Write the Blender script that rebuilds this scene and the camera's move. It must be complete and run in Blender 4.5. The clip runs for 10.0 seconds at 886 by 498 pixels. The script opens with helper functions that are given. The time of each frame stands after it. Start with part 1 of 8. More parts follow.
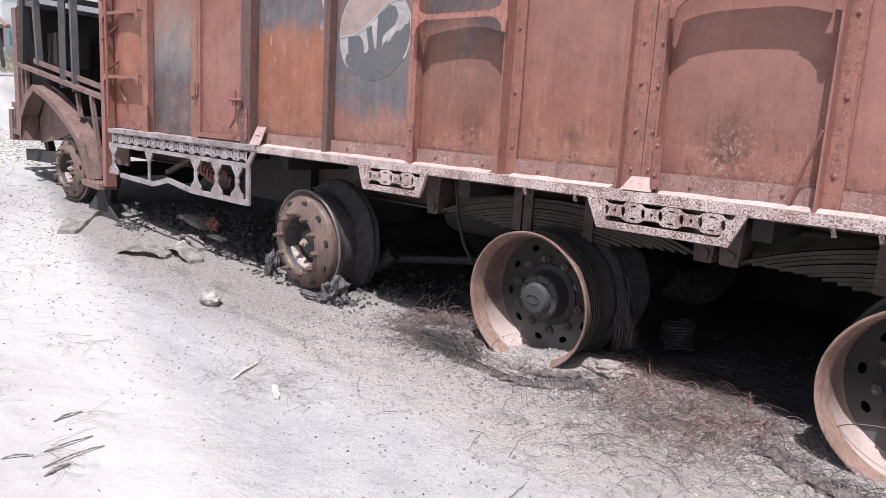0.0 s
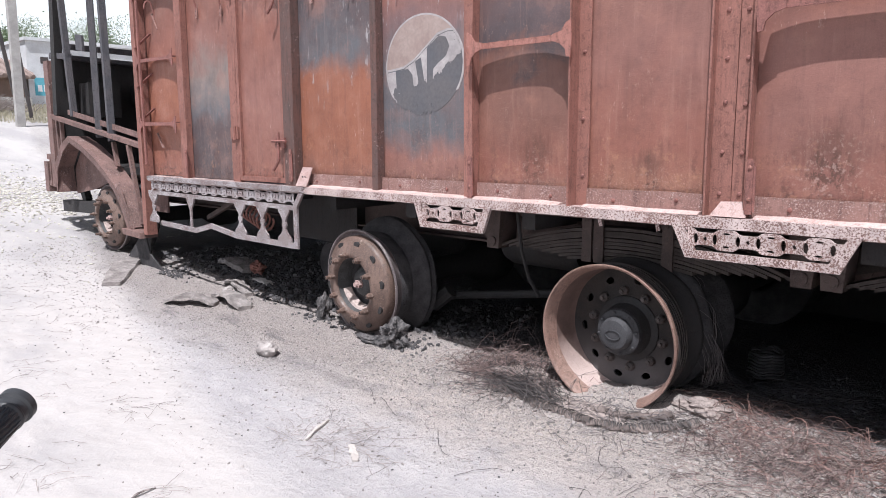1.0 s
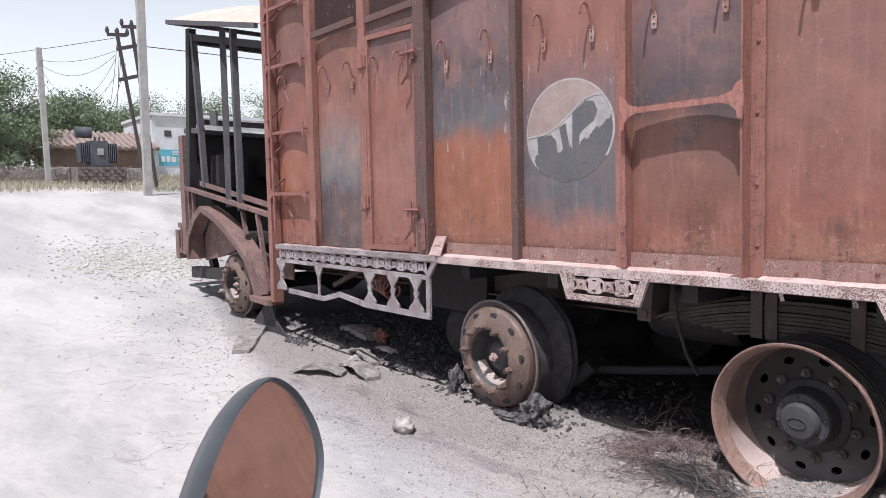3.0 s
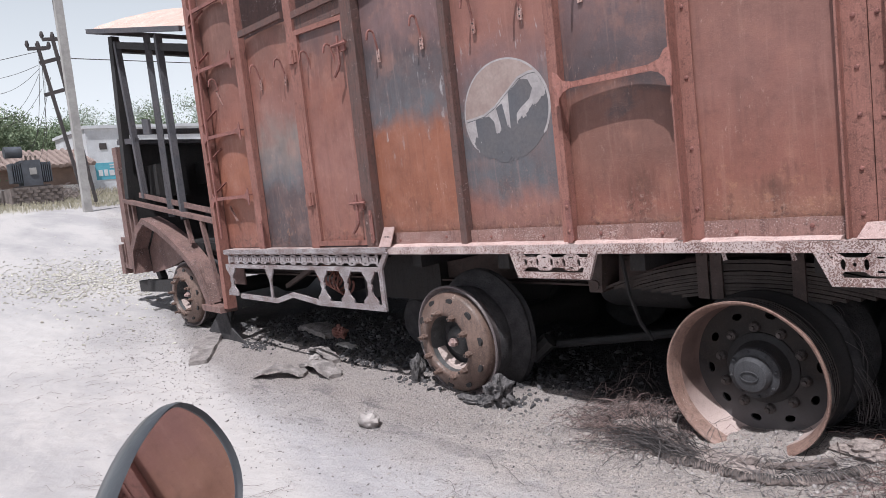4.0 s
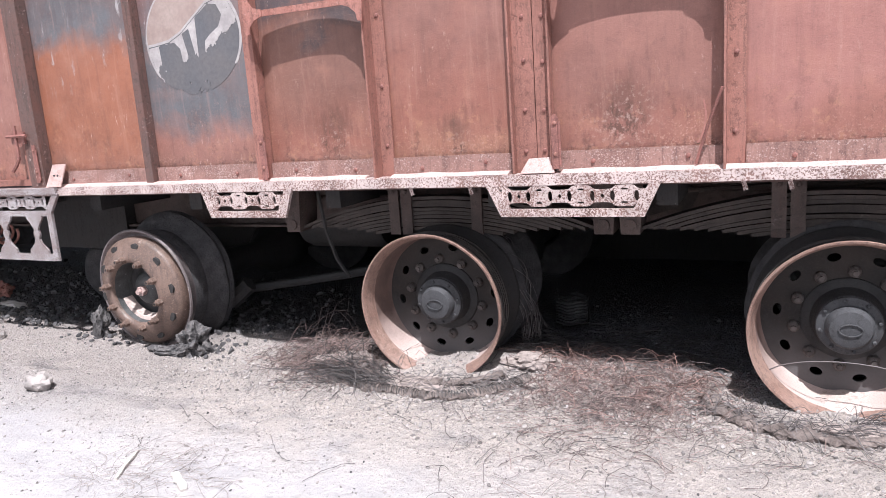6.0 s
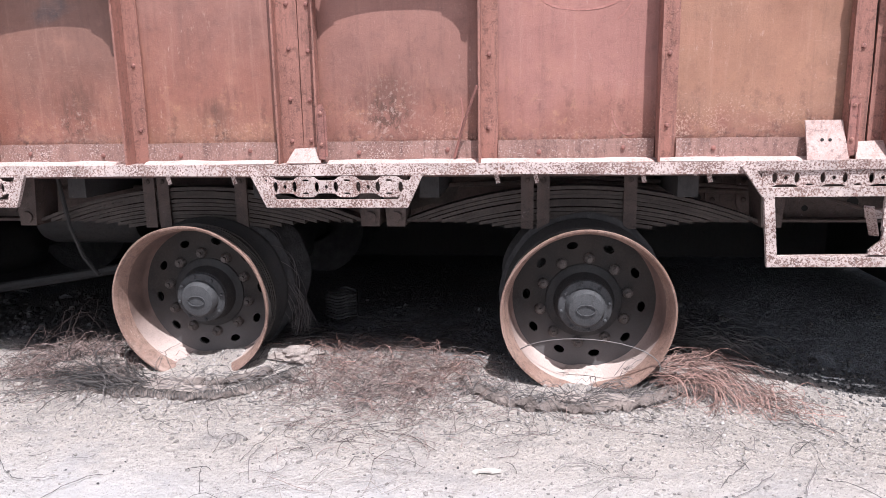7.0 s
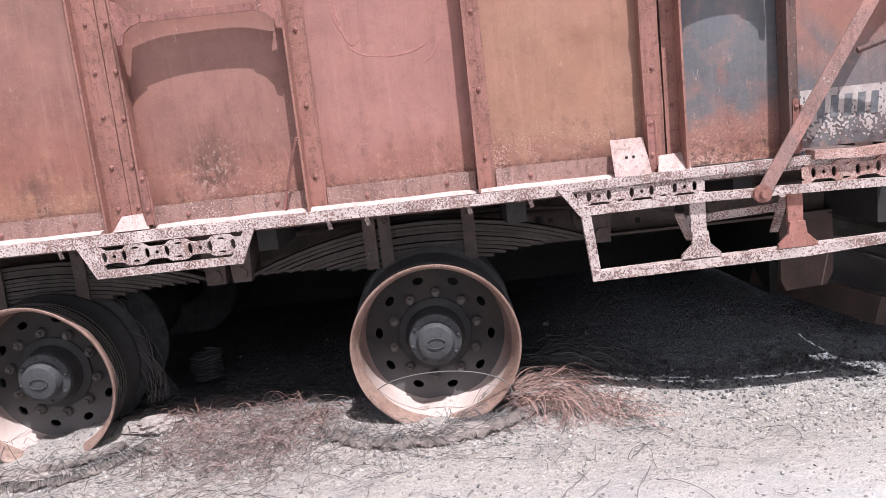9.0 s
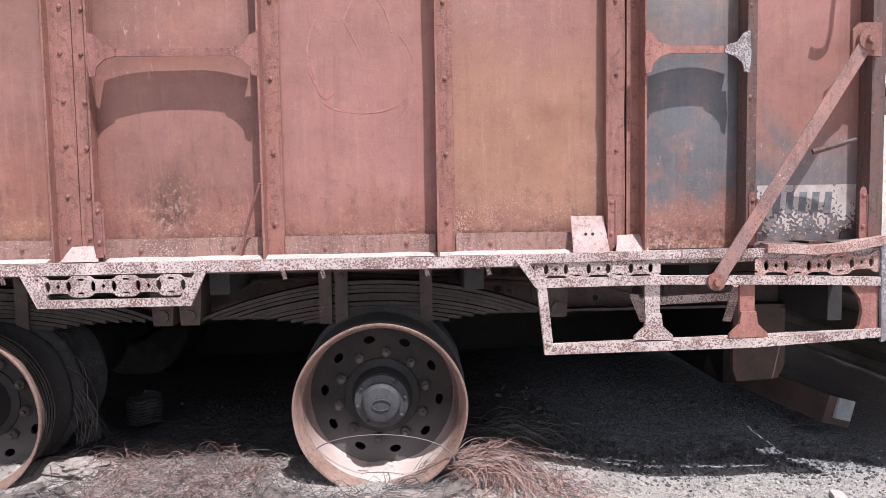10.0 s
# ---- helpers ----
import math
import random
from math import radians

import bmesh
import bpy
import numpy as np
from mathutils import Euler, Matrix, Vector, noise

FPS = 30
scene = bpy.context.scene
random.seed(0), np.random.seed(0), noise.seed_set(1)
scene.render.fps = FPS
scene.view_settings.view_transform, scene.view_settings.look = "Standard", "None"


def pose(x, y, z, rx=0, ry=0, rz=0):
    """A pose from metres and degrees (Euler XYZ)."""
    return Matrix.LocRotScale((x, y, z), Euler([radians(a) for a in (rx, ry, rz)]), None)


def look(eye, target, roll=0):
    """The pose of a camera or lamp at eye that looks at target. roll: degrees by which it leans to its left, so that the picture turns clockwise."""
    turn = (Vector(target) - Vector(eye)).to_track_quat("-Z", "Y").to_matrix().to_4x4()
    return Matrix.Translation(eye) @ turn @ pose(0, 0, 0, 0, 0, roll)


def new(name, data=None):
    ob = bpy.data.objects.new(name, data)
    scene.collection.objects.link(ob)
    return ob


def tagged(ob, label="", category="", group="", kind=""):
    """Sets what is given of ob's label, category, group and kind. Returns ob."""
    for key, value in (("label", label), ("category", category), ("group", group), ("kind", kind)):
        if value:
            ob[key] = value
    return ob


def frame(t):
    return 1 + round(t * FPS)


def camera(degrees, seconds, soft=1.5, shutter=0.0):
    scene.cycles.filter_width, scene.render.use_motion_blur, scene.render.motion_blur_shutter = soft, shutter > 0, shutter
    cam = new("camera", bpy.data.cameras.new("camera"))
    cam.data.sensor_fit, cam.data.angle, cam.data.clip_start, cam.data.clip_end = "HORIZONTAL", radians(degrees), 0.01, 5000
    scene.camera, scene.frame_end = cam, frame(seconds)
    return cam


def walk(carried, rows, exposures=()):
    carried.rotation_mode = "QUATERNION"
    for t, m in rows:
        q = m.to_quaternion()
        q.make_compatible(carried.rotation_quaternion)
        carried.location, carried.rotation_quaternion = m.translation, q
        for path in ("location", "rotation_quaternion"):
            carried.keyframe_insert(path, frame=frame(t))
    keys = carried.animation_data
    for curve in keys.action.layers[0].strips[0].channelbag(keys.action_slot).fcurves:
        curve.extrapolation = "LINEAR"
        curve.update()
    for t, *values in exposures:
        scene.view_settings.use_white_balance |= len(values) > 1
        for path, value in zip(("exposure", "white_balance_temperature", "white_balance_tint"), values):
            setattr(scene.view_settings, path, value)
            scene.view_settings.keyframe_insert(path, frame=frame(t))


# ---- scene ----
cam = camera(63.5, 10.0, 0.2)
PATH = [
    (0, (0.698, -2.393, 1.036), (-0.605, -0.918, 0.676), 3.4),
    (0.5, (0.523, -2.403, 1.087), (-0.758, -0.913, 0.713), -0.4),
    (1, (0.441, -2.401, 1.084), (-0.915, -0.963, 0.778), -0.2),
    (1.5, (0.352, -2.407, 1.088), (-1.052, -1.038, 0.697), 1.4),
    (2, (0.242, -2.428, 1.104), (-1.137, -1.026, 0.737), 0.3),
    (2.5, (0.176, -2.459, 1.118), (-1.367, -1.198, 0.938), -1.2),
    (2.7, (0.169, -2.467, 1.123), (-1.381, -1.21, 0.994), -0.8),
    (4, (0.18, -2.435, 1.13), (-1.283, -1.083, 0.948), -6.3),
    (4.5, (0.181, -2.426, 1.129), (-1.164, -0.954, 0.969), -8.1),
    (5, (0.196, -2.427, 1.133), (-1.034, -0.879, 0.83), -8.4),
    (5.5, (0.189, -2.405, 1.118), (-1.041, -0.858, 0.813), -8.6),
    (6, (0.211, -2.377, 1.053), (-0.611, -0.594, 0.673), -4.0),
    (6.2, (0.223, -2.379, 1.027), (-0.411, -0.522, 0.638), -2.8),
    (7.3, (0.252, -2.38, 0.991), (0.091, -0.422, 0.615), -1.7),
    (7.5, (0.316, -2.379, 0.96), (0.187, -0.408, 0.649), -2.9),
    (8, (0.462, -2.379, 1.018), (0.38, -0.396, 0.774), -7.3),
    (8.5, (0.505, -2.401, 1.037), (0.369, -0.416, 0.835), -5.9),
    (9, (0.522, -2.396, 1.024), (0.523, -0.421, 0.708), -6.3),
    (9.5, (0.567, -2.396, 0.972), (0.781, -0.415, 0.793), -2.0),
    (10, (0.57, -2.386, 1.005), (0.664, -0.393, 0.866), -0.9),
]
EXPOSURE = [(0, 0.37, 6090, 10), (1, 0.33, 6090, 10), (1.5, 0.23, 6090, 10), (2, 0.22, 6090, 10), (2.5, 0.25, 6090, 10), (4, 0, 6090, 10), (4.5, 0.12, 6090, 10), (5, 0.36, 6090, 10), (5.5, 0.35, 6090, 10), (6, 0.72, 6090, 10), (7.5, 0.66, 6090, 10), (8, 0.69, 6090, 10), (8.5, 0.64, 6090, 10), (9, 0.64, 6090, 10), (9.5, 0.26, 6090, 10), (10, 0.56, 6090, 10)]
walk(cam, [(t, look(eye, target, roll)) for t, eye, target, roll in PATH], exposures=EXPOSURE)

# ---- world, sun and exposure ----
SUN_FROM = Vector((0.52, -1.0, 2.35)).normalized()
world = bpy.data.worlds.new("sky")
scene.world = world
world.use_nodes = True
wn, wl = world.node_tree.nodes, world.node_tree.links
sky = wn.new("ShaderNodeTexSky")
sky.sky_type = 'NISHITA'
sky.sun_disc = False
sky.sun_elevation = math.asin(SUN_FROM.z)
sky.sun_rotation = math.atan2(SUN_FROM.x, SUN_FROM.y)
sky.dust_density = 4.0
sky.air_density = 1.2
wn["Background"].inputs["Strength"].default_value = 0.058
# pale heat haze towards the horizon
geo = wn.new("ShaderNodeTexCoord")
sep = wn.new("ShaderNodeSeparateXYZ")
wl.new(geo.outputs["Generated"], sep.inputs[0])
height = wn.new("ShaderNodeMapRange")
height.inputs["From Min"].default_value = 0.62
height.inputs["From Max"].default_value = 0.12
height.inputs["To Min"].default_value = 0.0
height.inputs["To Max"].default_value = 0.92
wl.new(sep.outputs[2], height.inputs["Value"])
haze = wn.new("ShaderNodeMix")
haze.data_type = 'RGBA'
haze.inputs[7].default_value = (16.9, 17.2, 17.5, 1)
wl.new(height.outputs[0], haze.inputs[0])
wl.new(sky.outputs[0], haze.inputs[6])
wl.new(haze.outputs[2], wn["Background"].inputs["Color"])
sun_data = bpy.data.lights.new("sun", 'SUN')
sun_data.energy = 5.0
sun_data.angle = radians(0.53)
sun_data.color = (1.0, 0.975, 0.955)
sun = new("sun", sun_data)
sun.matrix_world = look(SUN_FROM * 50, (0, 0, 0))
scene.view_settings.exposure = 0.05


# ---- materials ----
class Nodes:
    """A short hand for building one node material."""

    def __init__(self, name, rough=0.7, metal=0.0):
        self.m = bpy.data.materials.new(name)
        self.m.use_nodes = True
        self.t = self.m.node_tree
        self.b = self.t.nodes["Principled BSDF"]
        self.b.inputs["Roughness"].default_value = rough
        self.b.inputs["Metallic"].default_value = metal
        self.c = self.t.nodes.new("ShaderNodeTexCoord")
        self.obj = self.c.outputs["Object"]

    def put(self, a, b):
        self.t.links.new(a, b)

    def scaled(self, s, source=None):
        n = self.t.nodes.new("ShaderNodeMapping")
        n.inputs["Scale"].default_value = s
        self.put(source or self.obj, n.inputs["Vector"])
        return n.outputs[0]

    def noise(self, scale, detail=4.0, rough=0.55, vec=None, dist=0.0):
        n = self.t.nodes.new("ShaderNodeTexNoise")
        n.inputs["Scale"].default_value = scale
        n.inputs["Detail"].default_value = detail
        n.inputs["Roughness"].default_value = rough
        n.inputs["Distortion"].default_value = dist
        self.put(vec or self.obj, n.inputs["Vector"])
        return n.outputs["Fac"]

    def cells(self, scale, vec=None, feature='F1'):
        n = self.t.nodes.new("ShaderNodeTexVoronoi")
        n.feature = feature
        n.inputs["Scale"].default_value = scale
        self.put(vec or self.obj, n.inputs["Vector"])
        return n.outputs["Distance"]

    def ramp(self, fac, stops, interp='LINEAR'):
        n = self.t.nodes.new("ShaderNodeValToRGB")
        n.color_ramp.interpolation = interp
        e = n.color_ramp.elements
        while len(e) < len(stops):
            e.new(0.5)
        for el, (p, c) in zip(e, stops):
            el.position = p
            el.color = (*c, 1) if isinstance(c, tuple) else (c, c, c, 1)
        self.put(fac, n.inputs[0])
        return n.outputs[0]

    def step(self, fac, lo, hi):
        n = self.t.nodes.new("ShaderNodeMapRange")
        n.inputs["From Min"].default_value = lo
        n.inputs["From Max"].default_value = hi
        self.put(fac, n.inputs["Value"])
        return n.outputs[0]

    def math(self, op, a, b=0.0, c=0.0):
        n = self.t.nodes.new("ShaderNodeMath")
        n.operation = op
        for i, v in enumerate((a, b, c)):
            if isinstance(v, (int, float)):
                n.inputs[i].default_value = v
            else:
                self.put(v, n.inputs[i])
        return n.outputs[0]

    def mix(self, fac, a, b, blend='MIX'):
        n = self.t.nodes.new("ShaderNodeMix")
        n.data_type = 'RGBA'
        n.blend_type = blend
        for i, v in ((0, fac), (6, a), (7, b)):
            if isinstance(v, (int, float)):
                n.inputs[i].default_value = v
            elif isinstance(v, tuple):
                n.inputs[i].default_value = (*v, 1)
            else:
                self.put(v, n.inputs[i])
        return n.outputs[2]

    def axis(self, which):
        n = self.t.nodes.new("ShaderNodeSeparateXYZ")
        self.put(self.obj, n.inputs[0])
        return n.outputs[which]

    def random(self):
        n = self.t.nodes.new("ShaderNodeObjectInfo")
        return n.outputs["Random"]

    def island(self):
        n = self.t.nodes.new("ShaderNodeNewGeometry")
        return n.outputs["Random Per Island"]

    def done(self, colour, bump=None, strength=0.3, distance=0.004, rough=None):
        if isinstance(colour, tuple):
            self.b.inputs["Base Color"].default_value = (*colour, 1)
        else:
            self.put(colour, self.b.inputs["Base Color"])
        if bump is not None:
            n = self.t.nodes.new("ShaderNodeBump")
            n.inputs["Strength"].default_value = strength
            n.inputs["Distance"].default_value = distance
            self.put(bump, n.inputs["Height"])
            self.put(n.outputs[0], self.b.inputs["Normal"])
        if rough is not None:
            self.put(rough, self.b.inputs["Roughness"])
        return self.m


def lin(r, g, b):
    """An sRGB colour of 0 to 255 as linear values."""
    c = [((v / 255 + 0.055) / 1.055) ** 2.4 for v in (r, g, b)]
    m = sum(c) / 3
    return tuple(0.79 * v + 0.21 * m * t for v, t in zip(c, (0.99, 0.97, 1.08)))


def rust(name, a, b, c, scale=6.0, flakes=0.0, flake=(0.5, 0.42, 0.4), flake_scale=70.0, rough=0.75, bump=0.5):
    """Weathered metal: three tones in two scales, streaks that run down, pits, and flakes of old paint or dust."""
    n = Nodes(name, rough)
    big = n.noise(scale, 9, 0.68)
    col = n.mix(n.step(big, 0.42, 0.58), a, b)
    wide = n.noise(1.7, 4, 0.6)
    col = n.mix(n.math('MULTIPLY', n.step(wide, 0.4, 0.7), 0.22), col, tuple(v * 0.62 for v in b))
    streak = n.noise(11, 7, 0.66, n.scaled((6, 6, 0.6)))
    col = n.mix(n.math('MULTIPLY', n.step(streak, 0.5, 0.66), 0.7), col, c)
    pits = n.noise(55, 8, 0.72)
    col = n.mix(n.math('MULTIPLY', n.step(pits, 0.54, 0.60), 0.6), col, tuple(v * 0.38 for v in a))
    fine = n.noise(230, 5, 0.8)
    col = n.mix(n.math('MULTIPLY', n.step(fine, 0.5, 0.6), 0.5), col, tuple(min(1.0, v * 1.45) for v in a))
    h = n.math('ADD', n.math('MULTIPLY', big, 0.5), n.math('MULTIPLY', fine, 0.35))
    h = n.math('SUBTRACT', h, n.math('MULTIPLY', n.step(pits, 0.5, 0.66), 0.4))
    if flakes > 0:
        f = n.noise(flake_scale * 0.75, 6, 0.72)
        g = n.noise(8, 5, 0.65)
        lo = 0.72 - 0.42 * flakes
        mask = n.step(n.math('ADD', f, n.math('MULTIPLY', n.math('SUBTRACT', g, 0.5), 0.4)), lo, lo + 0.05)
        tone = n.mix(n.step(n.noise(14, 5, 0.6), 0.4, 0.65), flake, tuple(v * 0.74 for v in flake))
        col = n.mix(mask, col, tone)
        h = n.math('ADD', h, n.math('MULTIPLY', mask, 0.5))
    return n.done(col, h, bump, 0.004, n.ramp(big, [(0.3, rough - 0.15), (0.7, rough + 0.1)]))


def panel_sheet(name, zones, speckle=0.5, band=0.98, wob=0.18, blotch=None, scars=0.5):
    """Burnt sheet steel: bands of temper colours up the sheet with wandering edges, a speckled foot, scratches."""
    n = Nodes(name, 0.62)
    z = n.axis(2)
    wob_big = n.noise(2.6, 9, 0.66, None, 0.7)
    wob_streak = n.noise(4.0, 6, 0.6, n.scaled((4, 4, 0.7)))
    zz = n.math('ADD', z, n.math('MULTIPLY', n.math('SUBTRACT', wob_big, 0.5), wob * 4.2))
    zz = n.math('ADD', zz, n.math('MULTIPLY', n.math('SUBTRACT', wob_streak, 0.5), wob * 0.9))
    lo, hi = 0.75, 2.45
    col = n.ramp(n.step(zz, lo, hi), [((h - lo) / (hi - lo), c) for h, c in zones])
    cloud = n.noise(5.5, 9, 0.68)
    col = n.mix(n.math('MULTIPLY', n.step(cloud, 0.5, 0.68), 0.42), col, n.mix(0.55, col, lin(78, 46, 38)))
    col = n.mix(n.math('MULTIPLY', n.step(cloud, 0.46, 0.34), 0.55), col, n.mix(0.5, col, lin(178, 116, 90)))
    mott = n.noise(24, 8, 0.78)
    col = n.mix(n.math('MULTIPLY', n.step(mott, 0.54, 0.68), 0.4), col, n.mix(0.6, col, lin(76, 50, 46)))
    dustn = n.noise(3.3, 4, 0.6, n.scaled((1, 1, 1.6)))
    col = n.mix(n.math('MULTIPLY', n.step(dustn, 0.55, 0.8), 0.22), col, lin(176, 128, 112))
    drip = n.noise(9, 8, 0.7, n.scaled((4.0, 4.0, 0.22)))
    col = n.mix(n.math('MULTIPLY', n.step(drip, 0.54, 0.64), 0.42), col, n.mix(0.35, col, lin(58, 40, 36)))
    col = n.mix(n.math('MULTIPLY', n.step(drip, 0.44, 0.32), 0.3), col, n.mix(0.5, col, lin(196, 146, 126)))
    wash = n.noise(1.3, 5, 0.62, n.scaled((1, 1, 0.7)), 0.6)
    col = n.mix(n.math('MULTIPLY', n.step(wash, 0.5, 0.64), 0.36), col, n.mix(0.5, col, lin(96, 70, 62)))
    col = n.mix(n.math('MULTIPLY', n.step(wash, 0.48, 0.34), 0.35), col, n.mix(0.5, col, lin(164, 96, 62)))
    fine = n.noise(230, 5, 0.8)
    col = n.mix(n.math('MULTIPLY', n.step(fine, 0.53, 0.64), 0.3), col, n.mix(0.5, col, lin(58, 37, 33)))
    col = n.mix(n.math('MULTIPLY', n.step(fine, 0.46, 0.38), 0.18), col, n.mix(0.5, col, lin(196, 140, 118)))
    fleck = n.math('MULTIPLY', n.step(n.noise(120, 6, 0.75), 0.66, 0.70), n.step(n.noise(4.5, 4, 0.6), 0.5, 0.62))
    col = n.mix(n.math('MULTIPLY', fleck, 0.6), col, lin(200, 160, 142))
    # speckles of flaked paint and crust towards the foot
    f = n.noise(130, 6, 0.74)
    where = n.step(n.math('ADD', z, n.math('MULTIPLY', wob_big, 0.25)), band + 0.22, band - 0.02)
    spk = n.math('MULTIPLY', n.step(n.math('ADD', f, n.math('MULTIPLY', where, 0.16)), 0.63, 0.70), speckle)
    patch = n.step(n.noise(5.5, 6, 0.66, n.scaled((0.7, 1, 1.6))), 0.44, 0.56)
    col = n.mix(n.math('MULTIPLY', n.math('MULTIPLY', spk, where), patch), col, lin(205, 160, 138))
    crust = n.noise(45, 9, 0.75)
    crust = n.math('MULTIPLY', n.step(crust, 0.5, 0.62), n.step(n.math('ADD', z, n.math('MULTIPLY', cloud, 0.08)), 0.965, 0.915))
    col = n.mix(n.math('MULTIPLY', crust, 0.8), col, lin(66, 42, 36))
    if blotch:
        bx, bz, br = blotch
        q = n.t.nodes.new("ShaderNodeVectorMath")
        q.operation = 'DISTANCE'
        q.inputs[1].default_value = (bx, 0.07, bz)
        n.put(n.obj, q.inputs[0])
        streaky = n.noise(12, 9, 0.74, n.scaled((2.6, 1, 0.45)))
        d = n.math('ADD', q.outputs["Value"], n.math('MULTIPLY', n.math('SUBTRACT', streaky, 0.5), 0.3))
        col = n.mix(n.math('MULTIPLY', n.step(d, br, br * 0.2), 0.55), col, lin(84, 50, 38))
        q2 = n.t.nodes.new("ShaderNodeVectorMath")
        q2.operation = 'DISTANCE'
        q2.inputs[1].default_value = (bx - 0.01, 0.07, bz - 0.075)
        n.put(n.obj, q2.inputs[0])
        flaked = n.math('MULTIPLY', n.step(n.noise(48, 9, 0.78, n.scaled((1, 1, 0.7))), 0.49, 0.55), n.step(n.math('ADD', q2.outputs["Value"], n.math('MULTIPLY', streaky, 0.1)), br * 1.1, br * 0.75))
        col = n.mix(n.math('MULTIPLY', flaked, 0.75), col, lin(78, 46, 34))
        bleached = n.math('MULTIPLY', n.step(n.noise(60, 8, 0.78), 0.54, 0.6), n.step(n.math('ADD', q2.outputs["Value"], n.math('MULTIPLY', cloud, 0.16)), br * 1.9, br * 1.1))
        col = n.mix(n.math('MULTIPLY', bleached, 0.5), col, lin(184, 150, 136))
    # dark scabs and pale scars above the foot
    low = n.step(n.math('ADD', z, n.math('MULTIPLY', wob_big, 0.3)), 1.32, 1.1)
    scab = n.math('MULTIPLY', n.step(n.noise(17, 10, 0.8, n.scaled((1, 1, 0.55))), 0.55, 0.61), low)
    col = n.mix(n.math('MULTIPLY', scab, 0.5), col, lin(84, 50, 38))
    scar = n.math('MULTIPLY', n.step(n.noise(38, 8, 0.74, n.scaled((1.6, 1, 0.6))), 0.6, 0.66), n.step(n.noise(3.1, 3, 0.5), 0.48, 0.6))
    col = n.mix(n.math('MULTIPLY', scar, scars), col, lin(196, 158, 142))
    if scars > 0.5:
        run = n.math('MULTIPLY', n.step(n.noise(26, 7, 0.7, n.scaled((1.3, 1, 0.32))), 0.585, 0.62), n.step(n.noise(2.7, 3, 0.5), 0.46, 0.56))
        run = n.math('MULTIPLY', run, n.math('MULTIPLY', n.step(z, 1.22, 1.4), n.step(z, 1.9, 1.72)))
        col = n.mix(n.math('MULTIPLY', run, 0.75), col, lin(166, 160, 158))
    # ochre mottling of fresh rust towards the foot
    mot = n.math('MULTIPLY', n.step(n.noise(21, 10, 0.8), 0.55, 0.63), n.step(n.math('ADD', z, n.math('MULTIPLY', wob_big, 0.5)), 1.5, 1.18))
    col = n.mix(n.math('MULTIPLY', mot, 0.4), col, lin(184, 128, 88))
    scr = n.noise(30, 2, 0.5, n.scaled((0.35, 1, 3.2)), 1.5)
    scr = n.math('MULTIPLY', n.step(n.math('ABSOLUTE', n.math('SUBTRACT', scr, 0.5)), 0.008, 0.0), 0.3)
    col = n.mix(n.math('MULTIPLY', scr, n.step(wob_big, 0.5, 0.6)), col, lin(196, 148, 132))
    h = n.math('ADD', n.math('MULTIPLY', cloud, 0.9), n.math('MULTIPLY', fine, 0.25))
    h = n.math('ADD', h, n.math('MULTIPLY', n.math('ADD', spk, crust), 0.25))
    return n.done(col, h, 0.6, 0.006, n.ramp(cloud, [(0.3, 0.42), (0.7, 0.7)]))


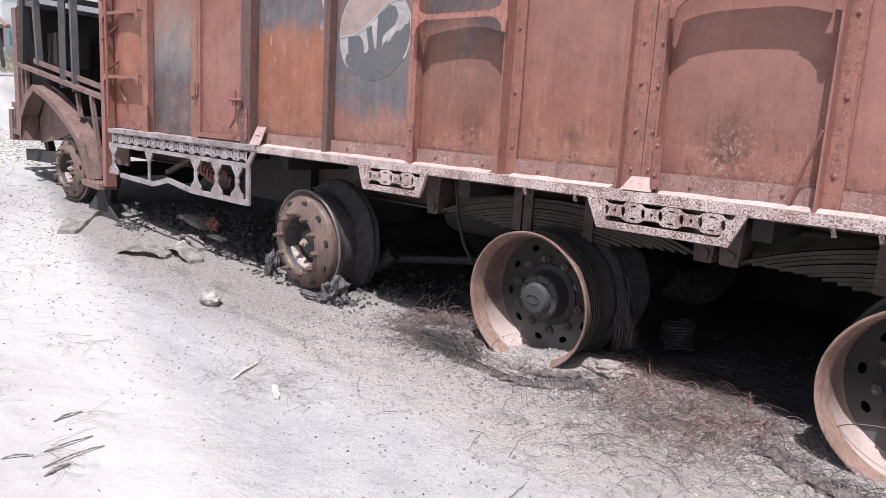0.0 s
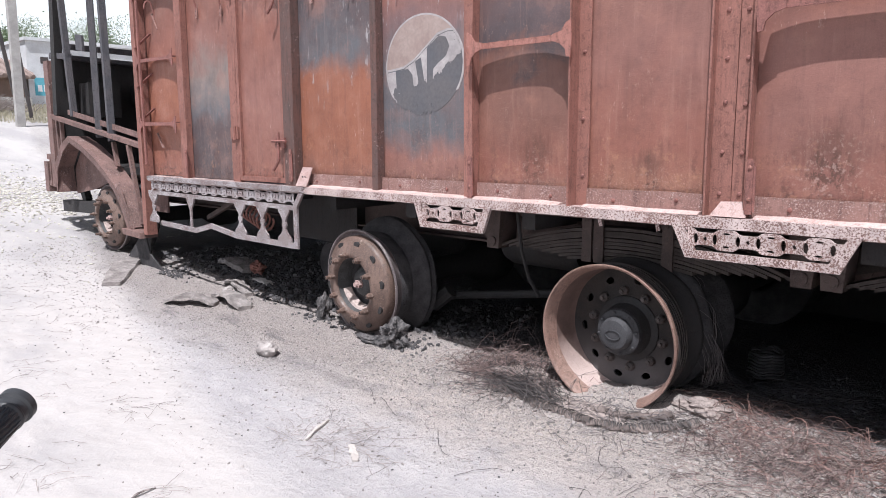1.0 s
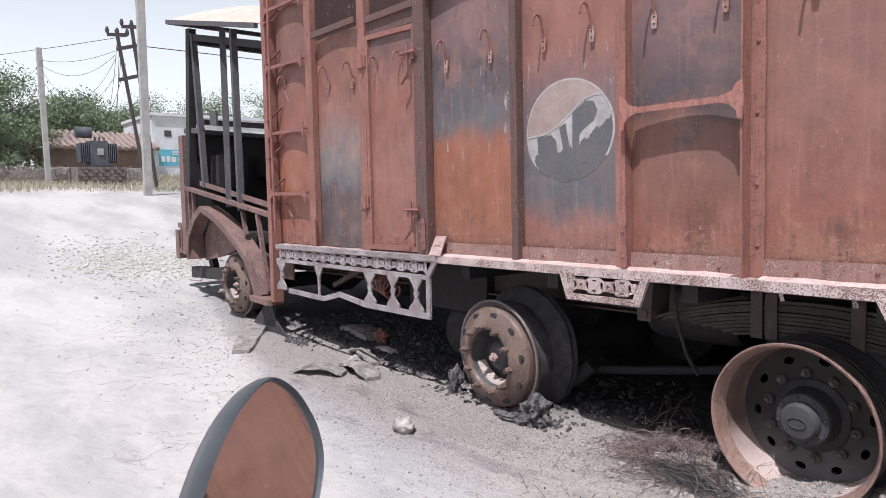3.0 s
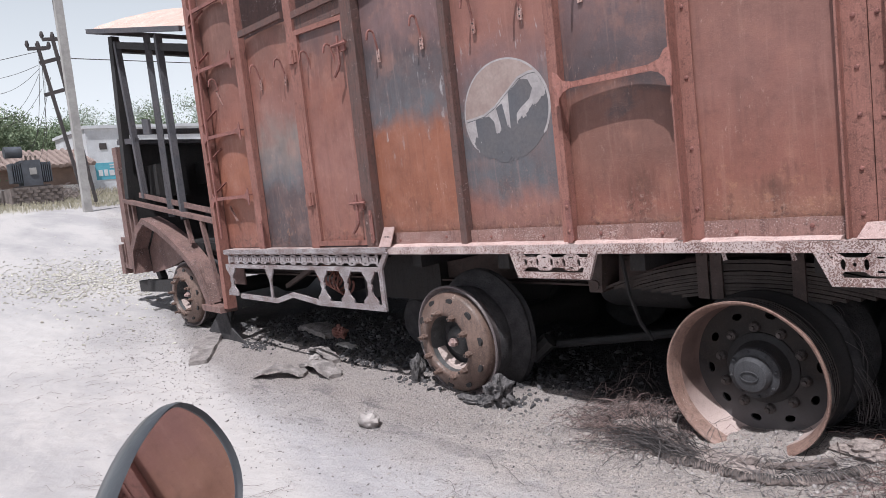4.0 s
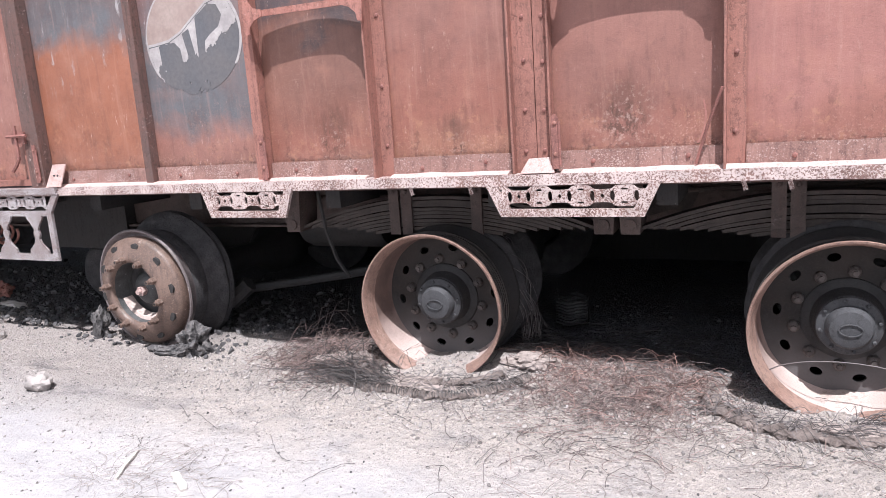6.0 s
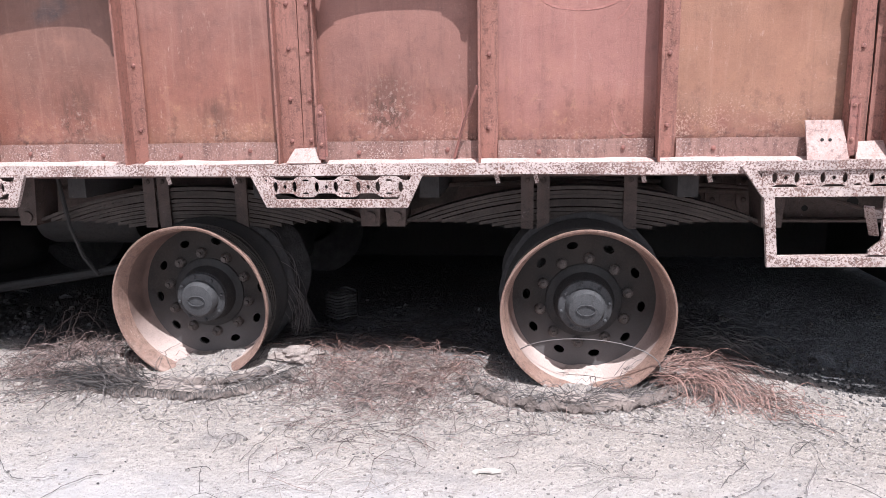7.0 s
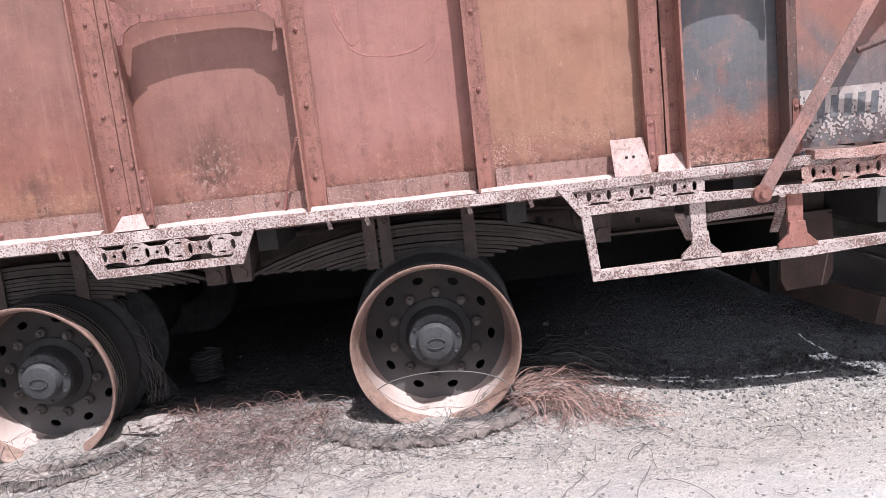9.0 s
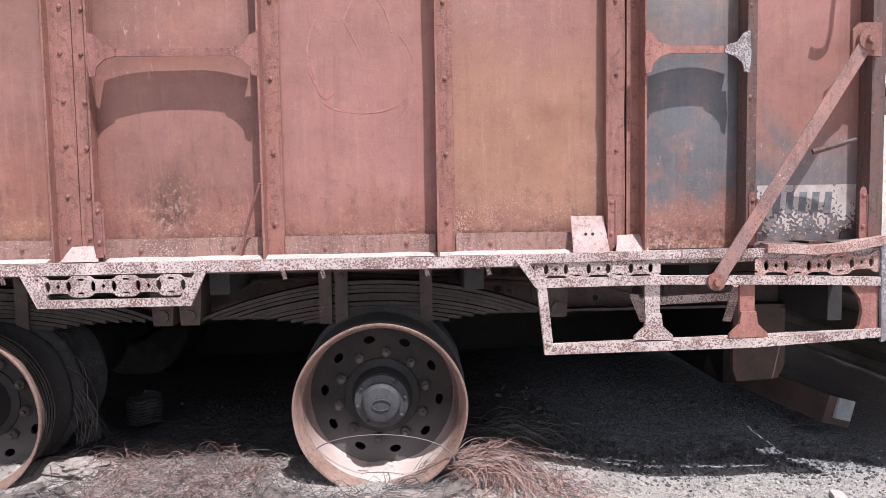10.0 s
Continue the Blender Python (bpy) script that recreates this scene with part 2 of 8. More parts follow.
RED, BRN, ORG = lin(139, 80, 61), lin(124, 80, 65), lin(150, 84, 50)
BLU, PUR, DRK = lin(93, 94, 99), lin(119, 91, 91), lin(80, 70, 73)
PNK, YEL, GRY, MAU = lin(155, 97, 85), lin(152, 102, 74), lin(130, 114, 106), lin(143, 91, 77)
SHEETS = {
    "S0": panel_sheet("sheet_front_bay", [(0.8, RED), (1.4, ORG), (1.8, RED), (2.3, BRN)], 0.1),
    "S1": panel_sheet("sheet_door_side", [(0.85, DRK), (1.15, DRK), (1.28, BLU), (1.5, GRY), (1.7, MAU), (1.95, RED), (2.3, BRN)], 0.2),
    "SD": panel_sheet("sheet_door", [(0.85, RED), (1.3, MAU), (1.7, RED), (2.2, DRK)], 0.25),
    "S2": panel_sheet("sheet_orange_grey", [(0.8, BRN), (1.05, ORG), (1.42, ORG), (1.55, BLU), (1.8, DRK), (2.0, PUR), (2.3, DRK)], 0.15, wob=0.12, scars=0.8),
    "S3": panel_sheet("sheet_emblem", [(0.8, BRN), (1.0, MAU), (1.15, BLU), (1.45, BLU), (1.6, PUR), (1.8, MAU), (2.3, MAU)], 0.3, 1.0, wob=0.12, scars=0.6),
    "S4": panel_sheet("sheet_bracket_grey", [(0.8, BRN), (0.98, RED), (1.25, BRN), (1.38, BRN), (1.48, DRK), (2.0, PUR), (2.3, DRK)], 0.2, wob=0.12, blotch=(-1.36, 1.03, 0.1)),
    "S5": panel_sheet("sheet_brown", [(0.8, YEL), (1.0, RED), (1.4, MAU), (2.3, BRN)], 0.7, 0.95, blotch=(-0.82, 0.99, 0.085)),
    "S6": panel_sheet("sheet_brown_bracket", [(0.8, RED), (1.1, MAU), (1.5, MAU), (2.3, BRN)], 0.6, 0.97, blotch=(-0.22, 1.05, 0.125)),
    "S7": panel_sheet("sheet_pink", [(0.8, RED), (1.1, PNK), (1.5, PNK), (2.3, MAU)], 0.5, 0.95),
    "S8": panel_sheet("sheet_ochre", [(0.8, RED), (1.0, YEL), (1.3, YEL), (1.6, MAU), (2.3, MAU)], 0.8, 1.02),
    "S9": panel_sheet("sheet_rear_grey", [(0.8, RED), (0.98, MAU), (1.1, BLU), (1.5, BLU), (1.8, GRY), (2.3, PUR)], 0.8, 1.0),
    "S10": panel_sheet("sheet_rear_pale", [(0.8, DRK), (0.95, BLU), (1.1, BLU), (1.3, MAU), (1.6, PNK), (2.3, PNK)], 0.3, 0.9),
}
POST = rust("rusted_post_steel", lin(150, 94, 78), lin(134, 83, 68), lin(98, 63, 53), 5, 0.06, lin(186, 144, 132), 120)
POST_DARK = rust("burnt_post_steel", lin(94, 68, 61), lin(106, 70, 60), lin(60, 48, 45), 6, 0.2, lin(160, 134, 126), 90)
STRIP = rust("scabbed_foot_strip", lin(146, 104, 92), lin(128, 90, 80), lin(92, 62, 54), 5, 0.36, lin(186, 156, 146), 200)
FLAKY = rust("flaking_pale_paint", lin(132, 96, 86), lin(110, 79, 71), lin(88, 62, 55), 9, 0.62, lin(197, 175, 168), 200)
FLAKY_PINK = rust("rusty_pink_paint", lin(158, 108, 94), lin(136, 88, 74), lin(108, 72, 62), 9, 0.54, lin(196, 160, 148), 230)
PLATE = rust("dusty_plate", lin(180, 150, 142), lin(166, 134, 126), lin(142, 108, 98), 10, 0.2, lin(196, 172, 166), 80, 0.9)
FLAKY_GREY = rust("flaking_grey_paint", lin(122, 100, 96), lin(104, 84, 82), lin(80, 62, 60), 8, 0.58, lin(178, 170, 170), 230)
BRIGHT_RUST = rust("bright_rust", lin(164, 104, 88), lin(146, 86, 70), lin(108, 68, 56), 10, 0.2, lin(205, 160, 145), 90)
BAR = rust("bracket_steel", lin(146, 88, 76), lin(126, 76, 66), lin(92, 58, 50), 9, 0.12, lin(196, 150, 138), 90)
SAND = rust("rim_sand", lin(182, 162, 152), lin(170, 148, 138), lin(152, 130, 120), 10, 0.0, lin(200, 180, 170), 60, 0.95)
BLOWN = rust("blown_sand", lin(164, 148, 139), lin(136, 121, 114), lin(108, 95, 90), 26, 0.2, lin(188, 174, 164), 90, 0.95, 1.0)
DUST = rust("dusty_ledge", lin(194, 164, 156), lin(180, 148, 138), lin(158, 120, 110), 10, 0.2, lin(208, 184, 176), 60, 0.95)
RIMGREY = rust("burnt_rim_lip", lin(122, 110, 109), lin(98, 86, 85), lin(66, 56, 55), 7, 0.2, lin(168, 154, 150), 60, 0.5)
def rim_well():
    n = Nodes("dusty_shaded_rim_well", 0.75)
    big = n.noise(7, 8, 0.66)
    # rust darkened for shade above; dust below paled as if sunlit
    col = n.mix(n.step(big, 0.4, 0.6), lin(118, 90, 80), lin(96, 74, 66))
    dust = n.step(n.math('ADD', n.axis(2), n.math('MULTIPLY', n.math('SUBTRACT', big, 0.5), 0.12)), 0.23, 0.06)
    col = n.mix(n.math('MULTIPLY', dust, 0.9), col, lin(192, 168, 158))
    fine = n.noise(200, 5, 0.7)
    col = n.mix(n.math('MULTIPLY', n.step(fine, 0.5, 0.64), 0.35), col, lin(110, 88, 80))
    return n.done(col, n.math('ADD', big, fine), 0.4, 0.004)


def shaded_disc():
    n = Nodes("sooty_shaded_disc", 0.85)
    big, fine = n.noise(8, 7, 0.66), n.noise(150, 5, 0.7)
    # soot deepened to stand for shade inside the rim; settled dust lower down
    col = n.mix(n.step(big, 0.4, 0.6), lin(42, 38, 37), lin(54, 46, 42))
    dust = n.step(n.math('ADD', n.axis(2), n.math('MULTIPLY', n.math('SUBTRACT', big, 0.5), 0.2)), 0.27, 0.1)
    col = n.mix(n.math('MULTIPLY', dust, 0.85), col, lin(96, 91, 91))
    col = n.mix(n.math('MULTIPLY', n.step(fine, 0.5, 0.64), 0.3), col, lin(78, 70, 67))
    return n.done(col, n.math('ADD', big, fine), 0.5, 0.004)


DISC = shaded_disc()
NUT = rust("dusty_wheel_nut", lin(92, 82, 78), lin(76, 68, 65), lin(60, 53, 51), 14, 0.1, lin(130, 118, 112), 90)
RIMWELL = rim_well()
RIM = rust("rusted_rim_steel", lin(146, 114, 99), lin(126, 91, 76), lin(92, 68, 58), 7, 0.14, lin(186, 162, 147), 60, 0.6)
HUBM = rust("sooty_hub_iron", lin(66, 66, 69), lin(58, 57, 60), lin(48, 46, 47), 9, 0.06, lin(118, 112, 110), 80)
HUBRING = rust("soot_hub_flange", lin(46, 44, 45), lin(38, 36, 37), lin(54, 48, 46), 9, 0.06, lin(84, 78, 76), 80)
HUBGREY = rust("ashy_front_hub", lin(80, 80, 80), lin(64, 63, 63), lin(54, 48, 46), 9, 0.14, lin(176, 170, 166), 50)
FACE = rust("wheel_face_rust", lin(122, 96, 82), lin(96, 74, 63), lin(66, 53, 48), 6, 0.16, lin(180, 158, 144), 90, 0.45)
WINDING = rust("burnt_winding_wire", lin(62, 54, 51), lin(46, 41, 40), lin(74, 58, 52), 12, 0.1, lin(120, 108, 102), 90)
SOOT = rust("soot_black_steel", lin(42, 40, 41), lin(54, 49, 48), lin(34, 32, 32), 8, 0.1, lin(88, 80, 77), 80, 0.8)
CHASSIS = rust("sooty_chassis", lin(86, 70, 64), lin(70, 57, 53), lin(80, 57, 49), 6, 0.14, lin(132, 120, 114), 70, 0.8)
HOLE = Nodes("dark_hole", 0.9).done((0.012, 0.011, 0.011))
CABRUST = rust("cab_rust", lin(128, 94, 85), lin(102, 76, 69), lin(72, 55, 51), 6, 0.26, lin(172, 150, 144), 120)
CABGREY = rust("burnt_cab_tube", lin(72, 71, 77), lin(88, 83, 86), lin(56, 50, 50), 6, 0.15, lin(150, 138, 136), 90)
ROOF = rust("bleached_roof_sheet", lin(216, 186, 168), lin(200, 164, 146), lin(180, 132, 110), 5, 0.3, lin(228, 212, 194), 50)
LEAF_STEEL = rust("leaf_spring_steel", lin(66, 54, 48), lin(54, 45, 41), lin(42, 37, 35), 9, 0.2, lin(92, 80, 74), 90)
INNER = rust("body_inside_steel", lin(96, 64, 56), lin(84, 60, 56), lin(60, 46, 44), 3, 0.2)


def simple(name, a, b, scale=12.0, rough=0.85, fine=120.0, bump=0.4, dist=0.004, metal=0.0):
    n = Nodes(name, rough, metal)
    big = n.noise(scale, 5, 0.6)
    small = n.noise(fine, 4, 0.65)
    col = n.mix(n.step(big, 0.35, 0.65), a, b)
    col = n.mix(n.math('MULTIPLY', n.step(small, 0.4, 0.75), 0.45), col, tuple(v * 0.55 for v in a))
    return n.done(col, n.math('ADD', big, n.math('MULTIPLY', small, 0.5)), bump, dist)


CHAR = simple("charred_rubber", lin(50, 48, 50), lin(74, 70, 71), 18, 0.9, 90, 0.9, 0.01)
ASHROCK = simple("ashy_clod", lin(118, 109, 105), lin(164, 154, 148), 16, 0.95, 60, 1.0, 0.02)
STONE = simple("pale_stone", lin(176, 166, 160), lin(124, 116, 112), 10, 0.9, 60, 0.6)
WOOD = simple("weathered_wood", lin(204, 195, 186), lin(172, 162, 154), 9, 0.85, 70, 0.5)
LOG = simple("scorched_timber", lin(98, 74, 64), lin(76, 60, 56), 9, 0.85, 70, 0.5)
CUT = simple("timber_cut_end", lin(172, 174, 178), lin(148, 148, 152), 14, 0.85, 70, 0.3)
GATE = simple("dusty_gate_steel", lin(120, 108, 100), lin(104, 90, 82), 7, 0.8, 80, 0.4)
DARKGUM = simple("black_rubber", (0.03, 0.03, 0.033), (0.045, 0.045, 0.048), 10, 0.5, 160, 0.2)
PLASTIC = simple("black_plastic", (0.02, 0.021, 0.023), (0.028, 0.029, 0.031), 8, 0.35, 200, 0.05)
CHROME = simple("dulled_chrome", (0.5, 0.5, 0.52), (0.42, 0.42, 0.44), 10, 0.25, 200, 0.05, 0.001, 1.0)
BEADROPE = simple("ashy_tyre_bead", lin(158, 140, 131), lin(96, 83, 78), 22, 0.95, 120, 1.0, 0.03)


def wire_material(name, a, b):
    n = Nodes(name, 0.7)
    return n.done(n.mix(n.island(), a, b))


WIRE_RUST = wire_material("rusted_tyre_wire", lin(156, 128, 120), lin(48, 40, 39))
WIRE_GREY = wire_material("burnt_tyre_wire", lin(124, 114, 112), lin(56, 51, 51))
WIRE_DARK = wire_material("sooty_tyre_wire", lin(96, 88, 86), lin(44, 41, 41))
WIRE_RED = wire_material("red_rust_wire", lin(172, 128, 114), lin(62, 45, 42))
mirror_glass = Nodes("mirror_glass", 0.02, 1.0).done((0.66, 0.66, 0.68))
LETTER = simple("faded_black_lettering", lin(88, 88, 94), lin(118, 114, 116), 30, 0.8, 110, 0.1)


# ---- geometry helpers ----
def tri_free(bm):
    bmesh.ops.recalc_face_normals(bm, faces=bm.faces)
    return bm


def box(bm, x0, x1, y0, y1, z0, z1, m=None):
    v = [bm.verts.new((x, y, z)) for x in (x0, x1) for y in (y0, y1) for z in (z0, z1)]
    for f in ((0, 1, 3, 2), (4, 6, 7, 5), (0, 4, 5, 1), (2, 3, 7, 6), (0, 2, 6, 4), (1, 5, 7, 3)):
        bm.faces.new([v[i] for i in f])
    if m is not None:
        for p in v:
            p.co = m @ p.co
    return v


def bar(bm, p, q, w, h, up=(0, 0, 1)):
    """A bar of width w and height h from p to q."""
    p, q = Vector(p), Vector(q)
    d = (q - p).normalized()
    s = d.cross(Vector(up))
    if s.length < 1e-4:
        s = d.cross(Vector((0, 1, 0)))
    s.normalize()
    u = s.cross(d)
    v = [bm.verts.new(e + s * a * w / 2 + u * b * h / 2) for e in (p, q) for a, b in ((-1, -1), (1, -1), (1, 1), (-1, 1))]
    for f in ((0, 1, 2, 3), (7, 6, 5, 4), (0, 4, 5, 1), (1, 5, 6, 2), (2, 6, 7, 3), (3, 7, 4, 0)):
        bm.faces.new([v[i] for i in f])


def prism(bm, pts, y0, y1):
    """An outline in x and z, given thickness in y."""
    a = [bm.verts.new((x, y0, z)) for x, z in pts]
    b = [bm.verts.new((x, y1, z)) for x, z in pts]
    bm.faces.new(a)
    bm.faces.new(b[::-1])
    k = len(pts)
    for i in range(k):
        bm.faces.new((a[i], b[i], b[(i + 1) % k], a[(i + 1) % k]))


def tube(bm, pts, r, seg=6, cap=True):
    """A round rod along points; r is one radius or one for each point."""
    pts = [Vector(p) for p in pts]
    rs = r if isinstance(r, (list, tuple)) else [r] * len(pts)
    rings, side = [], None
    for i, p in enumerate(pts):
        d = (pts[min(i + 1, len(pts) - 1)] - pts[max(i - 1, 0)]).normalized()
        if side is None:
            side = d.cross(Vector((0, 0, 1)))
            if side.length < 0.05:
                side = d.cross(Vector((1, 0, 0)))
        side = (side - d * side.dot(d)).normalized()
        up = d.cross(side)
        rings.append([bm.verts.new(p + (side * math.cos(t) + up * math.sin(t)) * rs[i]) for t in (2 * math.pi * k / seg for k in range(seg))])
    for a, b in zip(rings, rings[1:]):
        for k in range(seg):
            bm.faces.new((a[k], a[(k + 1) % seg], b[(k + 1) % seg], b[k]))
    if cap:
        bm.faces.new(rings[0][::-1])
        bm.faces.new(rings[-1])


def lathe(bm, profile, c, seg=56, wob=0.0, seed=0):
    """A profile of (radius, y) turned about a line along y through c."""
    rings = []
    for r, y in profile:
        ring = []
        for k in range(seg):
            t = 2 * math.pi * k / seg
            rr = r + wob * noise.noise((math.cos(t) * 2 + seed, math.sin(t) * 2, y * 6))
            ring.append(bm.verts.new((c[0] + rr * math.cos(t), c[1] + y, c[2] + rr * math.sin(t))))
        rings.append(ring)
    for a, b in zip(rings, rings[1:]):
        for k in range(seg):
            bm.faces.new((a[k], b[k], b[(k + 1) % seg], a[(k + 1) % seg]))
    return rings


def blob(bm, c, size, seed=0, rough=0.35, sub=2):
    """A rough lump."""
    got = bmesh.ops.create_icosphere(bm, subdivisions=sub, radius=1.0)
    for v in got["verts"]:
        d = v.co.normalized()
        k = 1 + rough * noise.noise(d * 1.6 + Vector((seed * 3.7, seed * 1.3, 0))) + rough * 0.5 * noise.noise(d * 4 + Vector((0, seed * 2.1, 0)))
        v.co = Vector((d.x * size[0], d.y * size[1], d.z * size[2])) * k + Vector(c)


def relief(bm, inside, u0, u1, v0, v1, nu, nv, y0, y1):
    """A pierced plate: the part of the rectangle where inside(u, v) is above nought, cut along smooth edges, with thickness."""
    us = [u0 + (u1 - u0) * i / nu for i in range(nu + 1)]
    vs = [v0 + (v1 - v0) * j / nv for j in range(nv + 1)]
    val = [[inside(u, v) for v in vs] for u in us]
    seen = {}

    def vert(p, y):
        key = (round(p[0], 5), round(p[1], 5), y)
        if key not in seen:
            seen[key] = bm.verts.new((p[0], y, p[1]))
        return seen[key]

    for i in range(nu):
        for j in range(nv):
            cor = [(us[i], vs[j], val[i][j]), (us[i + 1], vs[j], val[i + 1][j]), (us[i + 1], vs[j + 1], val[i + 1][j + 1]), (us[i], vs[j + 1], val[i][j + 1])]
            poly, cut = [], []
            for k in range(4):
                a, b = cor[k], cor[(k + 1) % 4]
                if a[2] > 0:
                    poly.append((a[0], a[1]))
                if (a[2] > 0) != (b[2] > 0):
                    t = a[2] / (a[2] - b[2])
                    p = (a[0] + (b[0] - a[0]) * t, a[1] + (b[1] - a[1]) * t)
                    poly.append(p)
                    cut.append(p)
            if len(poly) >= 3:
                f = []
                for p in poly:
                    w = vert(p, y0)
                    if w not in f:
                        f.append(w)
                if len(f) >= 3:
                    try:
                        bm.faces.new(f)
                    except ValueError:
                        pass
            if len(cut) == 2:
                q = [vert(cut[0], y0), vert(cut[1], y0), vert(cut[1], y1), vert(cut[0], y1)]
                if len(set(q)) == 4:
                    try:
                        bm.faces.new(q)
                    except ValueError:
                        pass


def mesh_of(name, bm, smooth=False, bevel=0.0):
    if bevel:
        e = [x for x in bm.edges if x.is_manifold and x.calc_face_angle(0) > 0.6]
        bmesh.ops.bevel(bm, geom=e, offset=bevel, segments=1, affect='EDGES', clamp_overlap=True)
    tri_free(bm)
    me = bpy.data.meshes.new(name)
    bm.to_mesh(me)
    bm.free()
    if smooth:
        for p in me.polygons:
            p.use_smooth = True
        me.set_sharp_from_angle(angle=radians(38))
    return me


def thing(name, at, label, category, group="", kind=""):
    ob = new(name)
    ob.empty_display_size = 0.2
    ob.location = at
    return tagged(ob, label, category, group, kind)


def part(name, bm, material, parent, label="", smooth=False, bevel=0.0):
    """One mesh part under a thing or a part, its points given in the world."""
    ob = new(name, mesh_of(name, bm, smooth, bevel))
    ob.data.materials.append(material)
    ob.parent = parent
    ob.matrix_parent_inverse = world_of(parent).inverted()
    return tagged(ob, label)


def world_of(ob):
    m = ob.matrix_parent_inverse @ ob.matrix_basis
    return world_of(ob.parent) @ m if ob.parent else ob.matrix_basis.copy()


def single(name, bm, material, label, category, group="", kind="", smooth=False, bevel=0.0):
    ob = new(name, mesh_of(name, bm, smooth, bevel))
    ob.data.materials.append(material)
    return tagged(ob, label, category, group, kind)


# ---- the ground ----
RISE_X = [-400, -100, -50, -30, -24, -17, -10, -6, -3.2, 0]
RISE_Z = [7.0, 4.0, 2.9, 2.25, 1.84, 1.38, 0.5, 0.13, 0.0, 0.0]
MOUNDS = [(-0.75, 0.28, 0.35, 0.2, 0.05), (-0.25, 0.26, 0.4, 0.24, 0.05), (0.95, 0.22, 0.3, 0.16, 0.06), (-1.45, 0.3, 0.3, 0.2, 0.05),
          (-2.9, 0.15, 0.5, 0.22, 0.03), (-4.2, 0.9, 0.8, 0.4, 0.06), (-2.1, 0.35, 0.3, 0.2, 0.04), (-4.9, -0.15, 0.4, 0.2, 0.03), (1.6, 0.3, 0.5, 0.12, 0.02)]


def ground_z(x, y):
    z = float(np.interp(x, RISE_X, RISE_Z))
    k = min(max((x + 6) / 7, 0), 1)
    if y > 3.5:
        z += 0.124 * (y - 3.5) * (k * k * (3 - 2 * k)) * min((y - 3.5) / 3, 1) if y < 140 else 0.124 * 136.5 * k
    for mx, my, sx, sy, h in MOUNDS:
        z += h * math.exp(-((x - mx) / sx) ** 2 - ((y - my) / sy) ** 2)
    if -12 < x < 8 and -6 < y < 6:
        z += 0.011 * noise.noise((x * 1.7, y * 1.7, 0)) + 0.008 * noise.noise((x * 7, y * 7, 3)) + 0.004 * noise.noise((x * 23, y * 23, 7))
        if x > 0.9:
            z -= 0.07 * min((x - 0.9) / 0.6, 1) * math.exp(-((y - 0.3) / 0.7) ** 2)
        if y > 0.15 and x < 3:
            z += 0.012 * max(noise.noise((x * 15, y * 15, 11)), 0)
    else:
        z += 0.05 * noise.noise((x * 0.3, y * 0.3, 0))
    return z


def spaced(parts):
    out = []
    for a, b, n in parts:
        out += list(np.linspace(a, b, n, endpoint=False))
    return out + [parts[-1][1]]


gx = spaced([(-600, -60, 24), (-60, -14, 70), (-14, -7.2, 100), (-7.2, 3.2, 430), (3.2, 12, 50), (12, 60, 40), (60, 600, 24)])
gy = spaced([(-300, -20, 16), (-20, -2.6, 40), (-2.6, 1.3, 190), (1.3, 4, 40), (4, 20, 40), (20, 160, 50), (160, 800, 12)])
verts = [(x, y, ground_z(x, y)) for y in gy for x in gx]
w = len(gx)
faces = [(j * w + i, j * w + i + 1, (j + 1) * w + i + 1, (j + 1) * w + i) for j in range(len(gy) - 1) for i in range(w - 1)]
gm = bpy.data.meshes.new("ground")
gm.from_pydata(verts, [], faces)
for p in gm.polygons:
    p.use_smooth = True
ground = tagged(new("ground", gm), "pale dusty earth with grey ash patches and wheel tracks", "ground", kind="structure")


